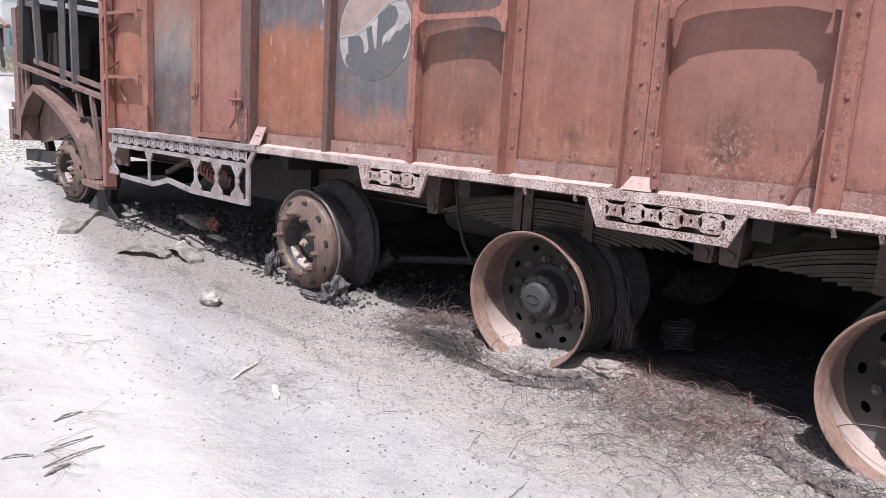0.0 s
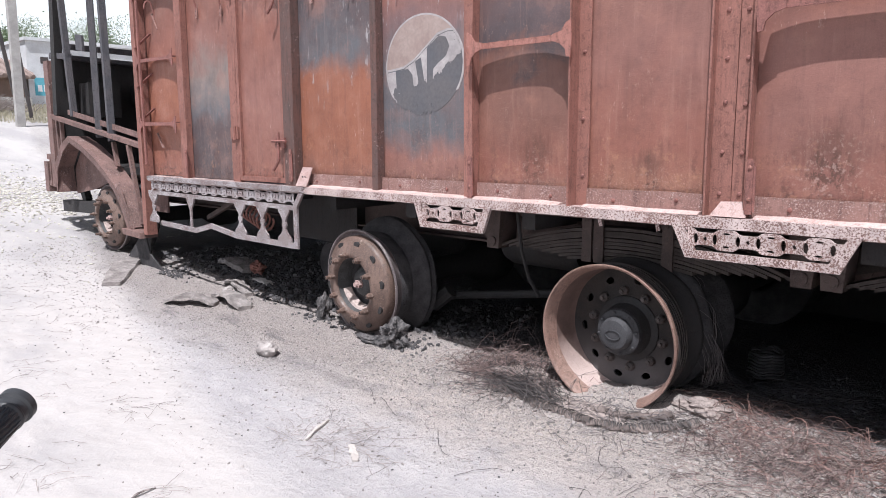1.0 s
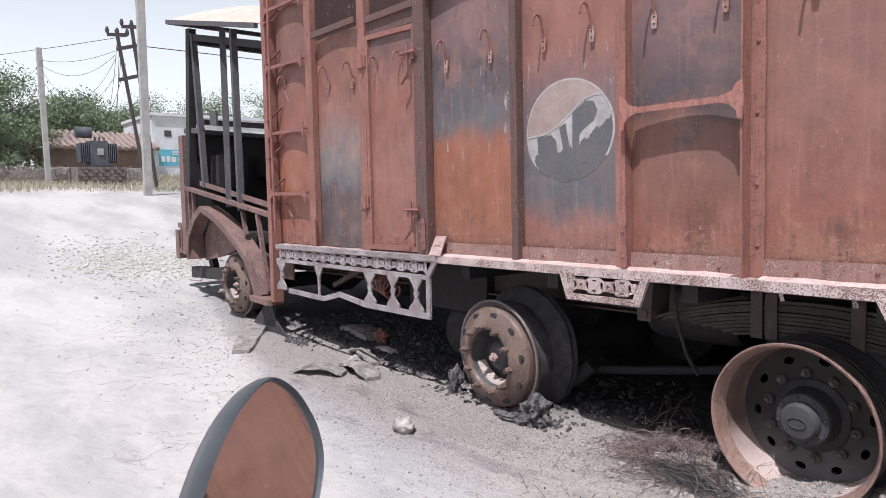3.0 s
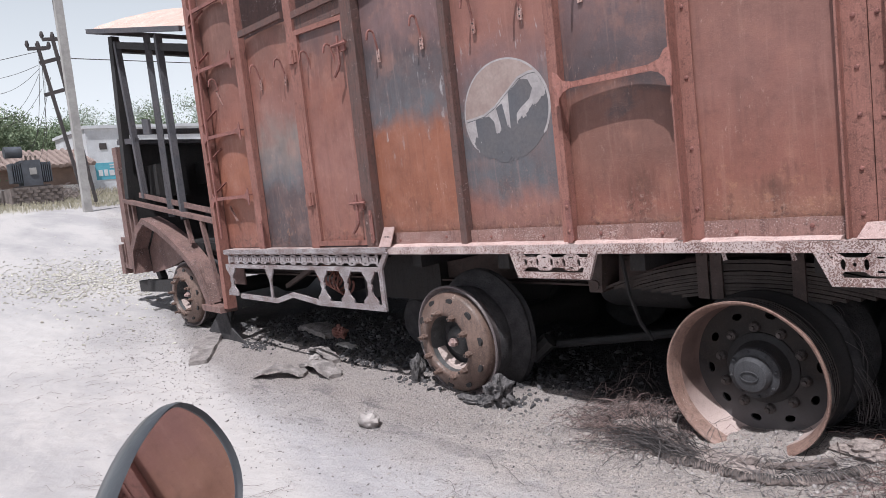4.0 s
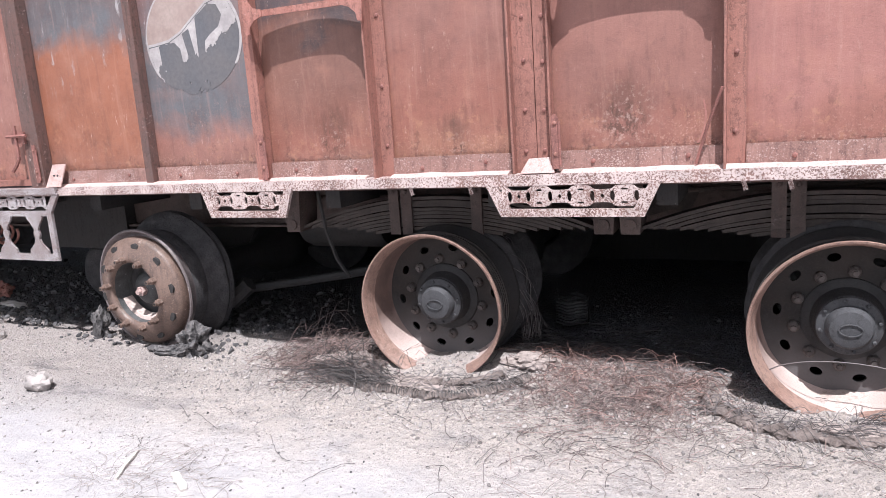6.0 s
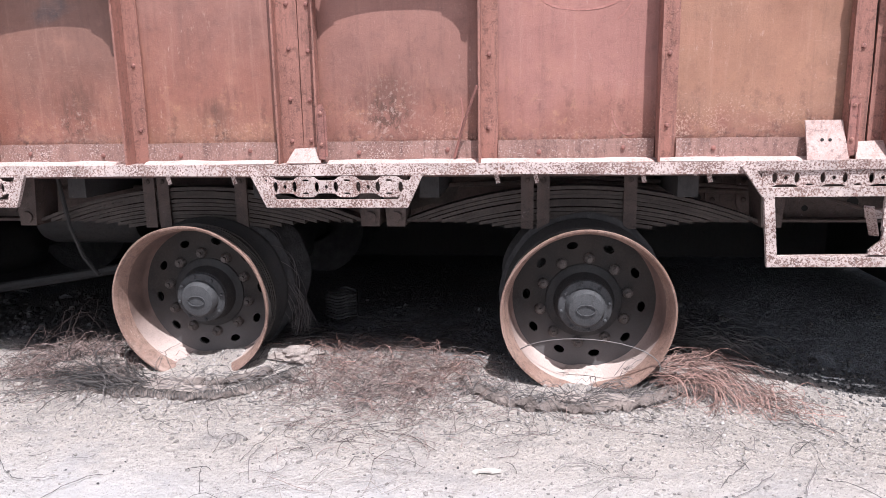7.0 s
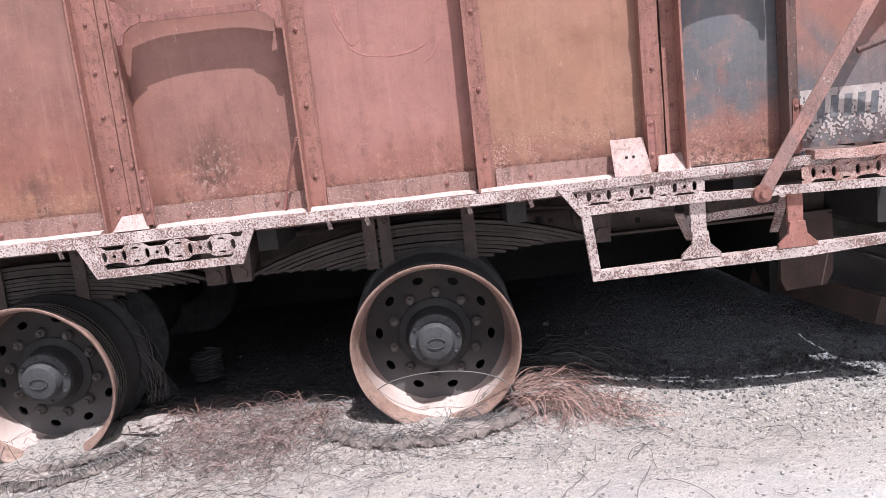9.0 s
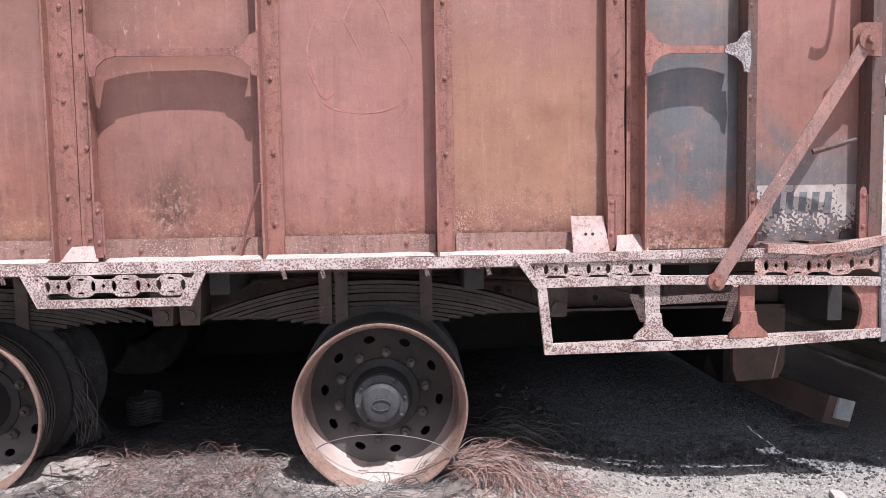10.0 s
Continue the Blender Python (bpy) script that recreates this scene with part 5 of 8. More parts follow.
# body floor, far wall, front wall, so that the inside closes
bm = bmesh.new()
box(bm, -4.95, 2.2, 0.1, 2.36, 0.76, 0.80)
part("body_floor", bm, INNER, lorry, "burnt body floor")
bm = bmesh.new()
box(bm, -4.95, 2.2, 2.36, 2.40, 0.76, 3.0)
part("far_wall", bm, INNER, lorry, "rusted far side wall")
bm = bmesh.new()
box(bm, -4.99, -4.95, 0.09, 2.36, 0.76, 3.1)
part("head_wall", bm, INNER, lorry, "rusted head wall behind the cab")


# ---- many small pieces in one mesh ----
rng = random.Random(7)
ICO = bmesh.new()
bmesh.ops.create_icosphere(ICO, subdivisions=1, radius=1.0)
ICO.verts.ensure_lookup_table()
ICO_V = [v.co.copy() for v in ICO.verts]
ICO_F = [[v.index for v in f.verts] for f in ICO.faces]
ICO.free()


class Heap:
    """Many small pieces gathered into one mesh."""

    def __init__(self):
        self.v, self.f = [], []

    def lump(self, c, s, flat=0.6):
        m = Euler((rng.uniform(0, 6), rng.uniform(0, 6), rng.uniform(0, 6))).to_matrix()
        o = len(self.v)
        sx, sy, sz = s * rng.uniform(0.7, 1.4), s * rng.uniform(0.6, 1.1), s * rng.uniform(0.4, 0.9)
        for p in ICO_V:
            k = rng.uniform(0.75, 1.2)
            q = m @ Vector((p.x * sx * k, p.y * sy * k, p.z * sz * k))
            self.v.append((c[0] + q.x, c[1] + q.y, c[2] + q.z * flat))
        self.f += [[a + o for a in t] for t in ICO_F]

    def strand(self, pts, r, sides=3):
        o = len(self.v)
        n = len(pts)
        for i, p in enumerate(pts):
            d = (Vector(pts[min(i + 1, n - 1)]) - Vector(pts[max(i - 1, 0)]))
            d = d.normalized() if d.length > 1e-6 else Vector((1, 0, 0))
            s = d.cross(Vector((0.13, 0.21, 1))).normalized()
            u = s.cross(d)
            for k in range(sides):
                t = 2 * math.pi * k / sides
                q = Vector(p) + (s * math.cos(t) + u * math.sin(t)) * r
                self.v.append(tuple(q))
        for i in range(n - 1):
            for k in range(sides):
                a, b = o + i * sides + k, o + i * sides + (k + 1) % sides
                self.f.append([a, b, b + sides, a + sides])

    def leaf(self, c, size, tilt=1.0):
        m = Euler((rng.uniform(-tilt, tilt), rng.uniform(-tilt, tilt), rng.uniform(0, 6.3))).to_matrix()
        o = len(self.v)
        for a, b, h in ((-1, 0, 0), (0, -0.42, 0.12), (1, 0, 0), (0, 0.42, 0.12)):
            q = m @ Vector((a * size, b * size, h * size))
            self.v.append((c[0] + q.x, c[1] + q.y, c[2] + q.z))
        self.f += [[o, o + 1, o + 2], [o, o + 2, o + 3]]

    def mesh(self, name, material):
        me = bpy.data.meshes.new(name)
        me.from_pydata(self.v, [], self.f)
        me.materials.append(material)
        return me

    def stuff(self, name, material, label, category):
        return tagged(new(name, self.mesh(name, material)), label, category, kind="stuff")


# ---- wheels ----
def turned(bm, c, turn):
    """Lean a finished wheel about its centre."""
    m = Matrix.Translation(c) @ turn @ Matrix.Translation(-Vector(c))
    for v in bm.verts:
        v.co = m @ v.co
    return bm


def dished_wheel(c, turn, seed):
    """A twin rear wheel, burnt bare: deep outer rim, disc with hand holes, nuts, hub, inner rim and drum."""
    cx, cy, cz = c
    bm = bmesh.new()
    prof = [(0.288, 0.055), (0.291, 0.03), (0.301, 0.012), (0.305, 0.003), (0.303, -0.003), (0.297, -0.002), (0.290, 0.008), (0.287, 0.02), (0.285, 0.026), (0.279, 0.05), (0.276, 0.062)]
    lathe(bm, prof, c, 72, 0.003, seed)
    rim = part("wheel", turned(bm, c, turn), RIM, lorry, "bare rusted dished wheel", smooth=True)
    bm = bmesh.new()
    lathe(bm, [(0.276, 0.062), (0.274, 0.10), (0.272, 0.15), (0.269, 0.178), (0.262, 0.188)], c, 72, 0.003, seed)
    part("rim_well", turned(bm, c, turn), RIMWELL, rim, "inside of the rim, coloured shade-dark above and sunlit-dusty below", smooth=True)
    bm = bmesh.new()
    lathe(bm, [(0.288, 0.054), (0.282, 0.09), (0.279, 0.16), (0.282, 0.20), (0.295, 0.225), (0.300, 0.24), (0.296, 0.255), (0.27, 0.26)], c, 64, 0.006, seed + 4)
    part("barrel", turned(bm, c, turn), SOOT, rim, "soot-black outside of the rim", smooth=True)
    bm = bmesh.new()

    def holes(x, z):
        u, v = x - cx, z - cz
        r, a = math.hypot(u, v), math.degrees(math.atan2(v, u))
        d = min(0.266 - r, r - 0.085)
        for k in range(10):
            t = radians(36 * k - 6 + 12 * seed)
            hu, hv = u - 0.212 * math.cos(t), v - 0.212 * math.sin(t)
            rad, tan = hu * math.cos(t) + hv * math.sin(t), -hu * math.sin(t) + hv * math.cos(t)
            d = min(d, (math.hypot(rad / 0.014, tan / 0.021) - 1) * 0.014)
        return d
    relief(bm, holes, cx - 0.268, cx + 0.268, cz - 0.268, cz + 0.268, 110, 110, cy + 0.186, cy + 0.196)
    part("wheel_disc", turned(bm, c, turn), DISC, rim, "sooty wheel disc with oval hand holes, shade in its upper colour")
    for k in range(10):
        t = radians(36 * k + 12 + 12 * seed)
        x, z = cx + 0.163 * math.cos(t), cz + 0.163 * math.sin(t)
        bm = bmesh.new()
        tube(bm, [(x, cy + 0.19, z), (x, cy + 0.168, z), (x, cy + 0.16, z)], [0.021, 0.019, 0.012], 9)
        tube(bm, [(x, cy + 0.165, z), (x, cy + 0.150, z)], 0.009, 8)
        part("wheel_nut", turned(bm, c, turn), NUT, rim)
    bm = bmesh.new()
    lathe(bm, [(0.141, 0.187), (0.140, 0.179), (0.134, 0.175), (0.112, 0.172), (0.107, 0.160), (0.103, 0.132), (0.099, 0.118), (0.090, 0.114)], c, 40)
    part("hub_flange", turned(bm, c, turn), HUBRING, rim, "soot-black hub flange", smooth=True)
    bm = bmesh.new()
    lathe(bm, [(0.098, 0.116), (0.097, 0.104), (0.092, 0.100), (0.072, 0.098), (0.068, 0.074), (0.060, 0.064), (0.045, 0.061), (0.0005, 0.060)], c, 40)
    part("hub", turned(bm, c, turn), HUBM, rim, "grey ash-coated hub cap", smooth=True)
    bm = bmesh.new()
    tube(bm, [(cx + 0.034 * math.cos(radians(a)), cy + 0.058, cz + 0.02 * math.sin(radians(a))) for a in range(0, 361, 30)], 0.0025, 5, False)
    part("cap_mark", turned(bm, c, turn), HUBM, rim)
    for k in range(8):
        t = radians(45 * k + 10)
        bm = bmesh.new()
        rivet(bm, cx + 0.087 * math.cos(t), cy + 0.096, cz + 0.087 * math.sin(t), 0.008)
        part("hub_bolt", turned(bm, c, turn), HUBM, rim)
    # windings of bead wire left on the barrel
    for k in range(5):
        bm = bmesh.new()
        y0, r0 = 0.052 + 0.017 * k, 0.291 + 0.006 * noise.noise((k * 1.7, seed, 0))
        tube(bm, [(cx + (r0 + 0.004 * noise.noise((a * 0.03, k, seed))) * math.cos(radians(a)), cy + y0 + 0.010 * noise.noise((a * 0.012, k * 3, seed)), cz + (r0 + 0.004 * noise.noise((a * 0.03, k, seed))) * math.sin(radians(a))) for a in range(0, 361, 9)], 0.0026, 5, False)
        part("bead_winding", turned(bm, c, turn), WINDING, rim, "rusted wire wound round the rim", smooth=True)
    bm = bmesh.new()
    lathe(bm, [(0.255, 0.27), (0.296, 0.272), (0.308, 0.28), (0.302, 0.288), (0.314, 0.296), (0.306, 0.306), (0.312, 0.316), (0.298, 0.33), (0.288, 0.345), (0.292, 0.36), (0.284, 0.375), (0.285, 0.46), (0.31, 0.50), (0.31, 0.53), (0.22, 0.535)], c, 64, 0.014, seed + 9)
    part("inner_wheel", turned(bm, c, turn), CHAR, rim, "charred inner twin wheel", smooth=True)
    bm = bmesh.new()
    rows = []
    for i in range(17):
        u = (i - 8) / 8
        row = []
        for j in range(9):
            y = 0.035 + 0.152 * j / 8
            z = -0.269 + 0.014 * (1 - u * u) * min(1, max(0, (y - 0.03) / 0.07)) + 0.004 * noise.noise((u * 3, y * 30, seed)) - 0.02 * max(0, (0.075 - y) / 0.04)
            row.append(bm.verts.new((cx + u * 0.10, cy + y, cz + z)))
        rows.append(row)
    for p, q in zip(rows, rows[1:]):
        for j in range(8):
            bm.faces.new((p[j], q[j], q[j + 1], p[j + 1]))
    part("sand_in_rim", turned(bm, c, turn), SAND, rim, "dust lying in the rim", smooth=True)
    return rim


W4 = (0.460, 0.05, 0.280)
W3 = (-1.006, 0.085, 0.282)
dished_wheel(W4, Matrix.Rotation(radians(1.5), 4, 'X'), 0.0)
dished_wheel(W3, Matrix.Rotation(radians(2.0), 4, 'X'), 1.0)


def steer_wheel(c, turn, seed, R=0.306):
    """A front-type wheel: lip, gutter, convex disc with kidney slots, long studs round an open hub, charred drum behind."""
    cx, cy, cz = c
    s = R / 0.306

    def lap(profile, name, material, parent, label="", wob=0.002, seg=64):
        bm = bmesh.new()
        lathe(bm, [(r * s, y) for r, y in profile], c, seg, wob, seed)
        return part(name, turned(bm, c, turn), material, parent, label, smooth=True)

    rim = lap([(0.27, 0.12), (0.282, 0.085), (0.300, 0.066), (0.306, 0.054), (0.303, 0.046), (0.297, 0.045), (0.290, 0.052), (0.284, 0.066), (0.276, 0.074), (0.268, 0.070)], "wheel", RIMGREY, lorry, "bare rusted front-type wheel", 0.003)
    lap([(0.270, 0.072), (0.268, 0.036), (0.263, 0.026), (0.254, 0.020), (0.235, 0.010), (0.205, -0.008), (0.186, -0.016), (0.172, -0.018), (0.162, -0.016), (0.155, -0.008), (0.152, 0.006)], "wheel_disc", FACE, rim, "convex rust-brown disc with kidney slots")
    lap([(0.152, 0.006), (0.149, 0.05), (0.144, 0.105), (0.126, 0.114), (0.088, 0.116), (0.082, 0.078), (0.072, 0.060), (0.050, 0.050), (0.034, 0.049), (0.0005, 0.048)], "hub", HUBGREY, rim, "ash-grey sunken hub")
    bm = bmesh.new()
    rows = []
    for i in range(19):
        t = radians(198 + 132 * i / 18)
        w = 0.014 * math.sin(math.pi * i / 18) ** 0.5 * (1 + 0.4 * noise.noise((i * 0.7, seed, 0)))
        rows.append([bm.verts.new((cx + s * r * math.cos(t), cy + y, cz + s * r * math.sin(t))) for r, y in ((0.149, 0.034), (0.147 - w, 0.040), (0.140 - w, 0.082), (0.147, 0.085))])
    for p, q in zip(rows, rows[1:]):
        for j in range(4):
            bm.faces.new((p[j], p[(j + 1) % 4], q[(j + 1) % 4], q[j]))
    part("ash_crescent", turned(bm, c, turn), SAND, rim, "pale ash lying in the hub", smooth=True)
    for k in range(10):
        t = radians(36 * k + 8)
        bm = bmesh.new()
        pts = []
        for a in range(-60, 61, 20):
            pts.append(((0.240 + 0.008 * math.cos(radians(a * 1.5))) * s, t + radians(5.0 * a / 60)))
        for a in range(60, -61, -20):
            pts.append(((0.226 - 0.004 * math.cos(radians(a * 1.5))) * s, t + radians(5.0 * a / 60)))
        prism(bm, [(cx + r * math.cos(q), cz + r * math.sin(q)) for r, q in pts], cy + 0.0035, cy + 0.022)
        part("slot", turned(bm, c, turn), SOOT, rim)
        t2 = radians(36 * k + 26)
        x, z = cx + 0.172 * s * math.cos(t2), cz + 0.172 * s * math.sin(t2)
        tip = (0.062, 0.052, 0.066, 0.05)[k % 4]
        bm = bmesh.new()
        tube(bm, [(x, cy - 0.012, z), (x, cy - 0.020, z), (x, cy - 0.038, z), (x, cy - 0.041, z)], [0.021 * s, 0.0175 * s, 0.0165 * s, 0.012 * s], 6)
        tube(bm, [(x, cy - 0.038, z), (x, cy - tip, z)], 0.0105 * s, 9)
        part("stud", turned(bm, c, turn), FACE, rim, "rusted stud with its nut")
        bm = bmesh.new()
        tube(bm, [(x, cy - tip + 0.001, z), (x, cy - tip - 0.0012, z)], 0.0055 * s, 8)
        part("stud_hole", turned(bm, c, turn), SOOT, rim)
    bm = bmesh.new()
    tube(bm, [(cx, cy + 0.05, cz), (cx, cy + 0.022, cz)], 0.024 * s, 6)
    tube(bm, [(cx, cy + 0.03, cz), (cx, cy + 0.006, cz)], 0.013 * s, 9)
    part("hub_nut", turned(bm, c, turn), PLATE, rim, "pale hub nut")
    lap([(0.10, 0.10), (0.270, 0.11), (0.280, 0.15), (0.268, 0.20), (0.300, 0.235), (0.332, 0.245), (0.345, 0.262), (0.338, 0.28), (0.346, 0.30), (0.33, 0.32), (0.22, 0.33)], "drum", CHAR, rim, "charred drum and tyre bead", 0.012, 56)
    return rim


steer_wheel((-2.560, 0.065, 0.288), Matrix.Rotation(radians(3), 4, 'X') @ Matrix.Rotation(radians(-2), 4, 'Z'), 3.0)
steer_wheel((-5.87, 0.07, 0.415), Matrix.Rotation(radians(4), 4, 'Z'), 5.0, 0.285)
# far-side wheels, hardly seen
for cx, cz in ((0.462, 0.29), (-1.035, 0.29), (-2.575, 0.29), (-5.95, 0.4)):
    bm = bmesh.new()
    lathe(bm, [(0.1, -0.25), (0.3, -0.25), (0.28, -0.1), (0.28, 0.1), (0.3, 0.2), (0.1, 0.21)], (cx, 2.1, cz), 32)
    part("far_wheel", bm, CHAR, lorry, "charred far-side wheel", smooth=True)
    bm = bmesh.new()
    tube(bm, [(cx, 0.3, cz), (cx, 1.0, cz), (cx, 1.12, cz), (cx, 1.32, cz), (cx, 1.45, cz), (cx, 2.0, cz)], [0.07, 0.07, 0.15, 0.15, 0.07, 0.07], 14)
    part("axle", bm, SOOT, lorry, "sooty axle", smooth=True)

# ---- chassis, springs and what hangs under the floor ----
for y in (0.62, 1.62):
    bm = bmesh.new()
    ends = []
    for x in (-7.1, 2.25):
        ends.append([bm.verts.new((x, y + a, z)) for a, z in ((0.012, 0.527), (0.012, 0.748), (-0.06, 0.748), (-0.06, 0.737), (0.0, 0.737), (0.0, 0.538), (-0.06, 0.538), (-0.06, 0.527))])
    for k in range(8):
        bm.faces.new((ends[0][k], ends[0][(k + 1) % 8], ends[1][(k + 1) % 8], ends[1][k]))
    bm.faces.new(ends[0])
    bm.faces.new(ends[1][::-1])
    part("chassis_beam", bm, CHASSIS, lorry, "sooty steel chassis beam")
for x in (-4.6, -3.4, -1.8, -0.3, 1.2, 2.15):
    bm = bmesh.new()
    box(bm, x - 0.05, x + 0.05, 0.64, 1.61, 0.58, 0.72)
    part("cross_member", bm, CHASSIS, lorry)
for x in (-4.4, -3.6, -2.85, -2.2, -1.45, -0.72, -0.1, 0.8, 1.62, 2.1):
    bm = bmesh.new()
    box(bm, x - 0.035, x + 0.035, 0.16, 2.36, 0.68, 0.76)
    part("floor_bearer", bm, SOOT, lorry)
for xc, half in ((0.44, 0.66), (-1.06, 0.68)):
    pack = None
    for k in range(9):
        bm = bmesh.new()
        L = half - 0.048 * k if k else half
        rows = []
        for i in range(17):
            u = -1 + i / 8
            x = xc + u * L
            z = 0.702 - 0.016 * k - 0.13 * (u * L / half) ** 2 - 0.004 * noise.noise((k * 2.3, xc, u))
            rows.append([bm.verts.new(p) for p in ((x, 0.33, z), (x, 0.41, z), (x, 0.41, z - 0.0135), (x, 0.33, z - 0.0135))])
        for p, q in zip(rows, rows[1:]):
            for j in range(4):
                bm.faces.new((p[j], p[(j + 1) % 4], q[(j + 1) % 4], q[j]))
        bm.faces.new(rows[0])
        bm.faces.new(rows[-1][::-1])
        if pack is None:
            pack = part("leaf_spring", bm, LEAF_STEEL, lorry, "burnt multi-leaf spring")
        else:
            part("leaf", bm, LEAF_STEEL, pack)
    for dx in (-0.19, -0.13, 0.19):
        bm = bmesh.new()
        box(bm, xc + dx - 0.024, xc + dx + 0.024, 0.318, 0.328, 0.54, 0.745)
        rivet(bm, xc + dx, 0.316, 0.725, 0.011)
        part("spring_clip", bm, CHASSIS, pack)
    for s in (-1, 1):
        bm = bmesh.new()
        x = xc + s * (half + 0.03)
        prism(bm, [(x - 0.05, 0.76), (x + 0.05, 0.76), (x + 0.035, 0.55), (x - 0.035, 0.55)], 0.30, 0.44)
        tube(bm, [(x, 0.29, 0.585), (x, 0.45, 0.585)], 0.024, 10)
        part("spring_hanger", bm, CHASSIS, pack)
bm = bmesh.new()
lathe(bm, [(0.001, -0.25), (0.11, -0.24), (0.125, -0.2), (0.125, 0.2), (0.11, 0.24), (0.001, 0.25)], (0, 0, 0), 32)
for v in bm.verts:
    v.co = Vector((v.co.y - 1.75, v.co.x + 0.75, v.co.z + 0.52))
part("air_tank", bm, SOOT, lorry, "sooty air tank", smooth=True)
bm = bmesh.new()
tube(bm, [(-2.3, 0.5, 0.2), (-1.7, 0.6, 0.28), (-1.2, 0.7, 0.36)], 0.022, 8)
tube(bm, [(-2.3, 0.42, 0.16), (-2.2, 0.46, 0.25)], 0.045, 8)
part("drag_link", bm, SOOT, lorry, "sooty steering link", smooth=True)
bm = bmesh.new()
lathe(bm, [(0.001, -0.16), (0.14, -0.155), (0.165, -0.13), (0.17, 0.1), (0.15, 0.16), (0.001, 0.165)], (-3.42, 0.75, 0.24), 32, 0.004, 2)
part("fallen_drum", bm, CHAR, lorry, "charred brake drum lying under the floor", smooth=True)
# round holes, clips and pipes along the near chassis beam
for x, z, r in ((1.54, 0.60, 0.022), (1.36, 0.575, 0.012), (1.78, 0.64, 0.014), (1.16, 0.66, 0.013), (0.94, 0.62, 0.014), (-0.32, 0.64, 0.016), (-1.9, 0.62, 0.015), (-2.1, 0.66, 0.012)):
    bm = bmesh.new()
    tube(bm, [(x, 0.6165, z), (x, 0.6215, z)], r, 14)
    part("beam_hole", bm, HOLE, lorry)
for x in (-2.02, -0.42, -0.2, 0.98, 1.1, 1.66, 1.9):
    bm = bmesh.new()
    prism(bm, [(x - 0.035, 0.75), (x + 0.035, 0.75), (x + 0.028, 0.6), (x + 0.012, 0.57), (x - 0.012, 0.57), (x - 0.028, 0.6)], 0.545, 0.557)
    rivet(bm, x, 0.543, 0.70, 0.012)
    rivet(bm, x, 0.543, 0.62, 0.012)
    part("beam_bracket", bm, CHASSIS, lorry, "rust-brown bolted bracket", bevel=0.002)
for pts, r in (([(-2.2, 0.5, 0.66), (-1.6, 0.5, 0.69), (-0.9, 0.52, 0.66), (-0.3, 0.5, 0.68), (0.4, 0.52, 0.7), (1.0, 0.5, 0.66), (2.1, 0.5, 0.68)], 0.011), ([(-0.5, 0.47, 0.72), (0.2, 0.46, 0.735), (0.8, 0.48, 0.70), (1.3, 0.46, 0.66), (1.5, 0.44, 0.6)], 0.008)):
    bm = bmesh.new()
    tube(bm, pts, r, 7)
    part("pipe", bm, CHASSIS, lorry, "sagging burnt pipe", smooth=True)
for x in (-1.62, ):
    bm = bmesh.new()
    tube(bm, [(x, 0.3, 0.74), (x + 0.02, 0.31, 0.55), (x + 0.05, 0.33, 0.42), (x + 0.09, 0.36, 0.33)], 0.009, 6)
    part("hanging_hose", bm, SOOT, lorry, smooth=True)
# burnt spring coil and pump behind the side frame
bm = bmesh.new()
tube(bm, [(-4.05 + 0.0012 * a / 10, 0.32 + 0.06 * math.cos(radians(a)), 0.6 + 0.06 * math.sin(radians(a)) - a * 0.00004) for a in range(0, 2200, 30)], 0.008, 5)
part("coil", bm, BRIGHT_RUST, lorry, "rust-red burnt coil", smooth=True)
bm = bmesh.new()
bar(bm, (-4.35, 0.2, 0.52), (-3.95, 0.22, 0.68), 0.03, 0.03)
part("stay", bm, CHASSIS, lorry)
bm = bmesh.new()
box(bm, -3.9, -3.1, 0.55, 1.0, 0.4, 0.72)
part("battery_box", bm, SOOT, lorry, "soot-black box", bevel=0.02)
# bent clips hanging below the rail
for x in (-1.02, -0.78, 0.14, 0.27, 0.62, 0.83):
    bm = bmesh.new()
    bar(bm, (x, 0.03, 0.79), (x + 0.012, 0.03, 0.745), 0.004, 0.014)
    part("bent_clip", bm, FLAKY, lorry)
bm = bmesh.new()
prism(bm, [(-2.16, 0.70), (-2.06, 0.72), (-2.03, 0.735), (-2.05, 0.742), (-2.14, 0.722)], 0.2, 0.21)
part("bent_tab", bm, RIMGREY, lorry)
# mudguard edge over the bogie
for a, b in ((-0.62, -0.02), ):
    bm = bmesh.new()
    prism(bm, [(a, 0.69), (b, 0.69), (b - 0.04, 0.60), (b - 0.1, 0.615), (b - 0.2, 0.585), (b - 0.3, 0.60), (a + 0.12, 0.6), (a + 0.02, 0.62)], 0.5, 0.505)
    part("mudguard", bm, LEAF_STEEL, lorry, "torn sooty mudguard")

# ---- cab ----


def cab_part(name, bm, material, label="", smooth=False, bevel=0.0):
    return part(name, bm, material, lorry, label, smooth, bevel)


def pillar(p, q, w, d, name="cab_pillar", material=CABGREY):
    bm = bmesh.new()
    bar(bm, p, q, w, d)
    return cab_part(name, bm, material, "burnt bare cab pillar", bevel=0.004)


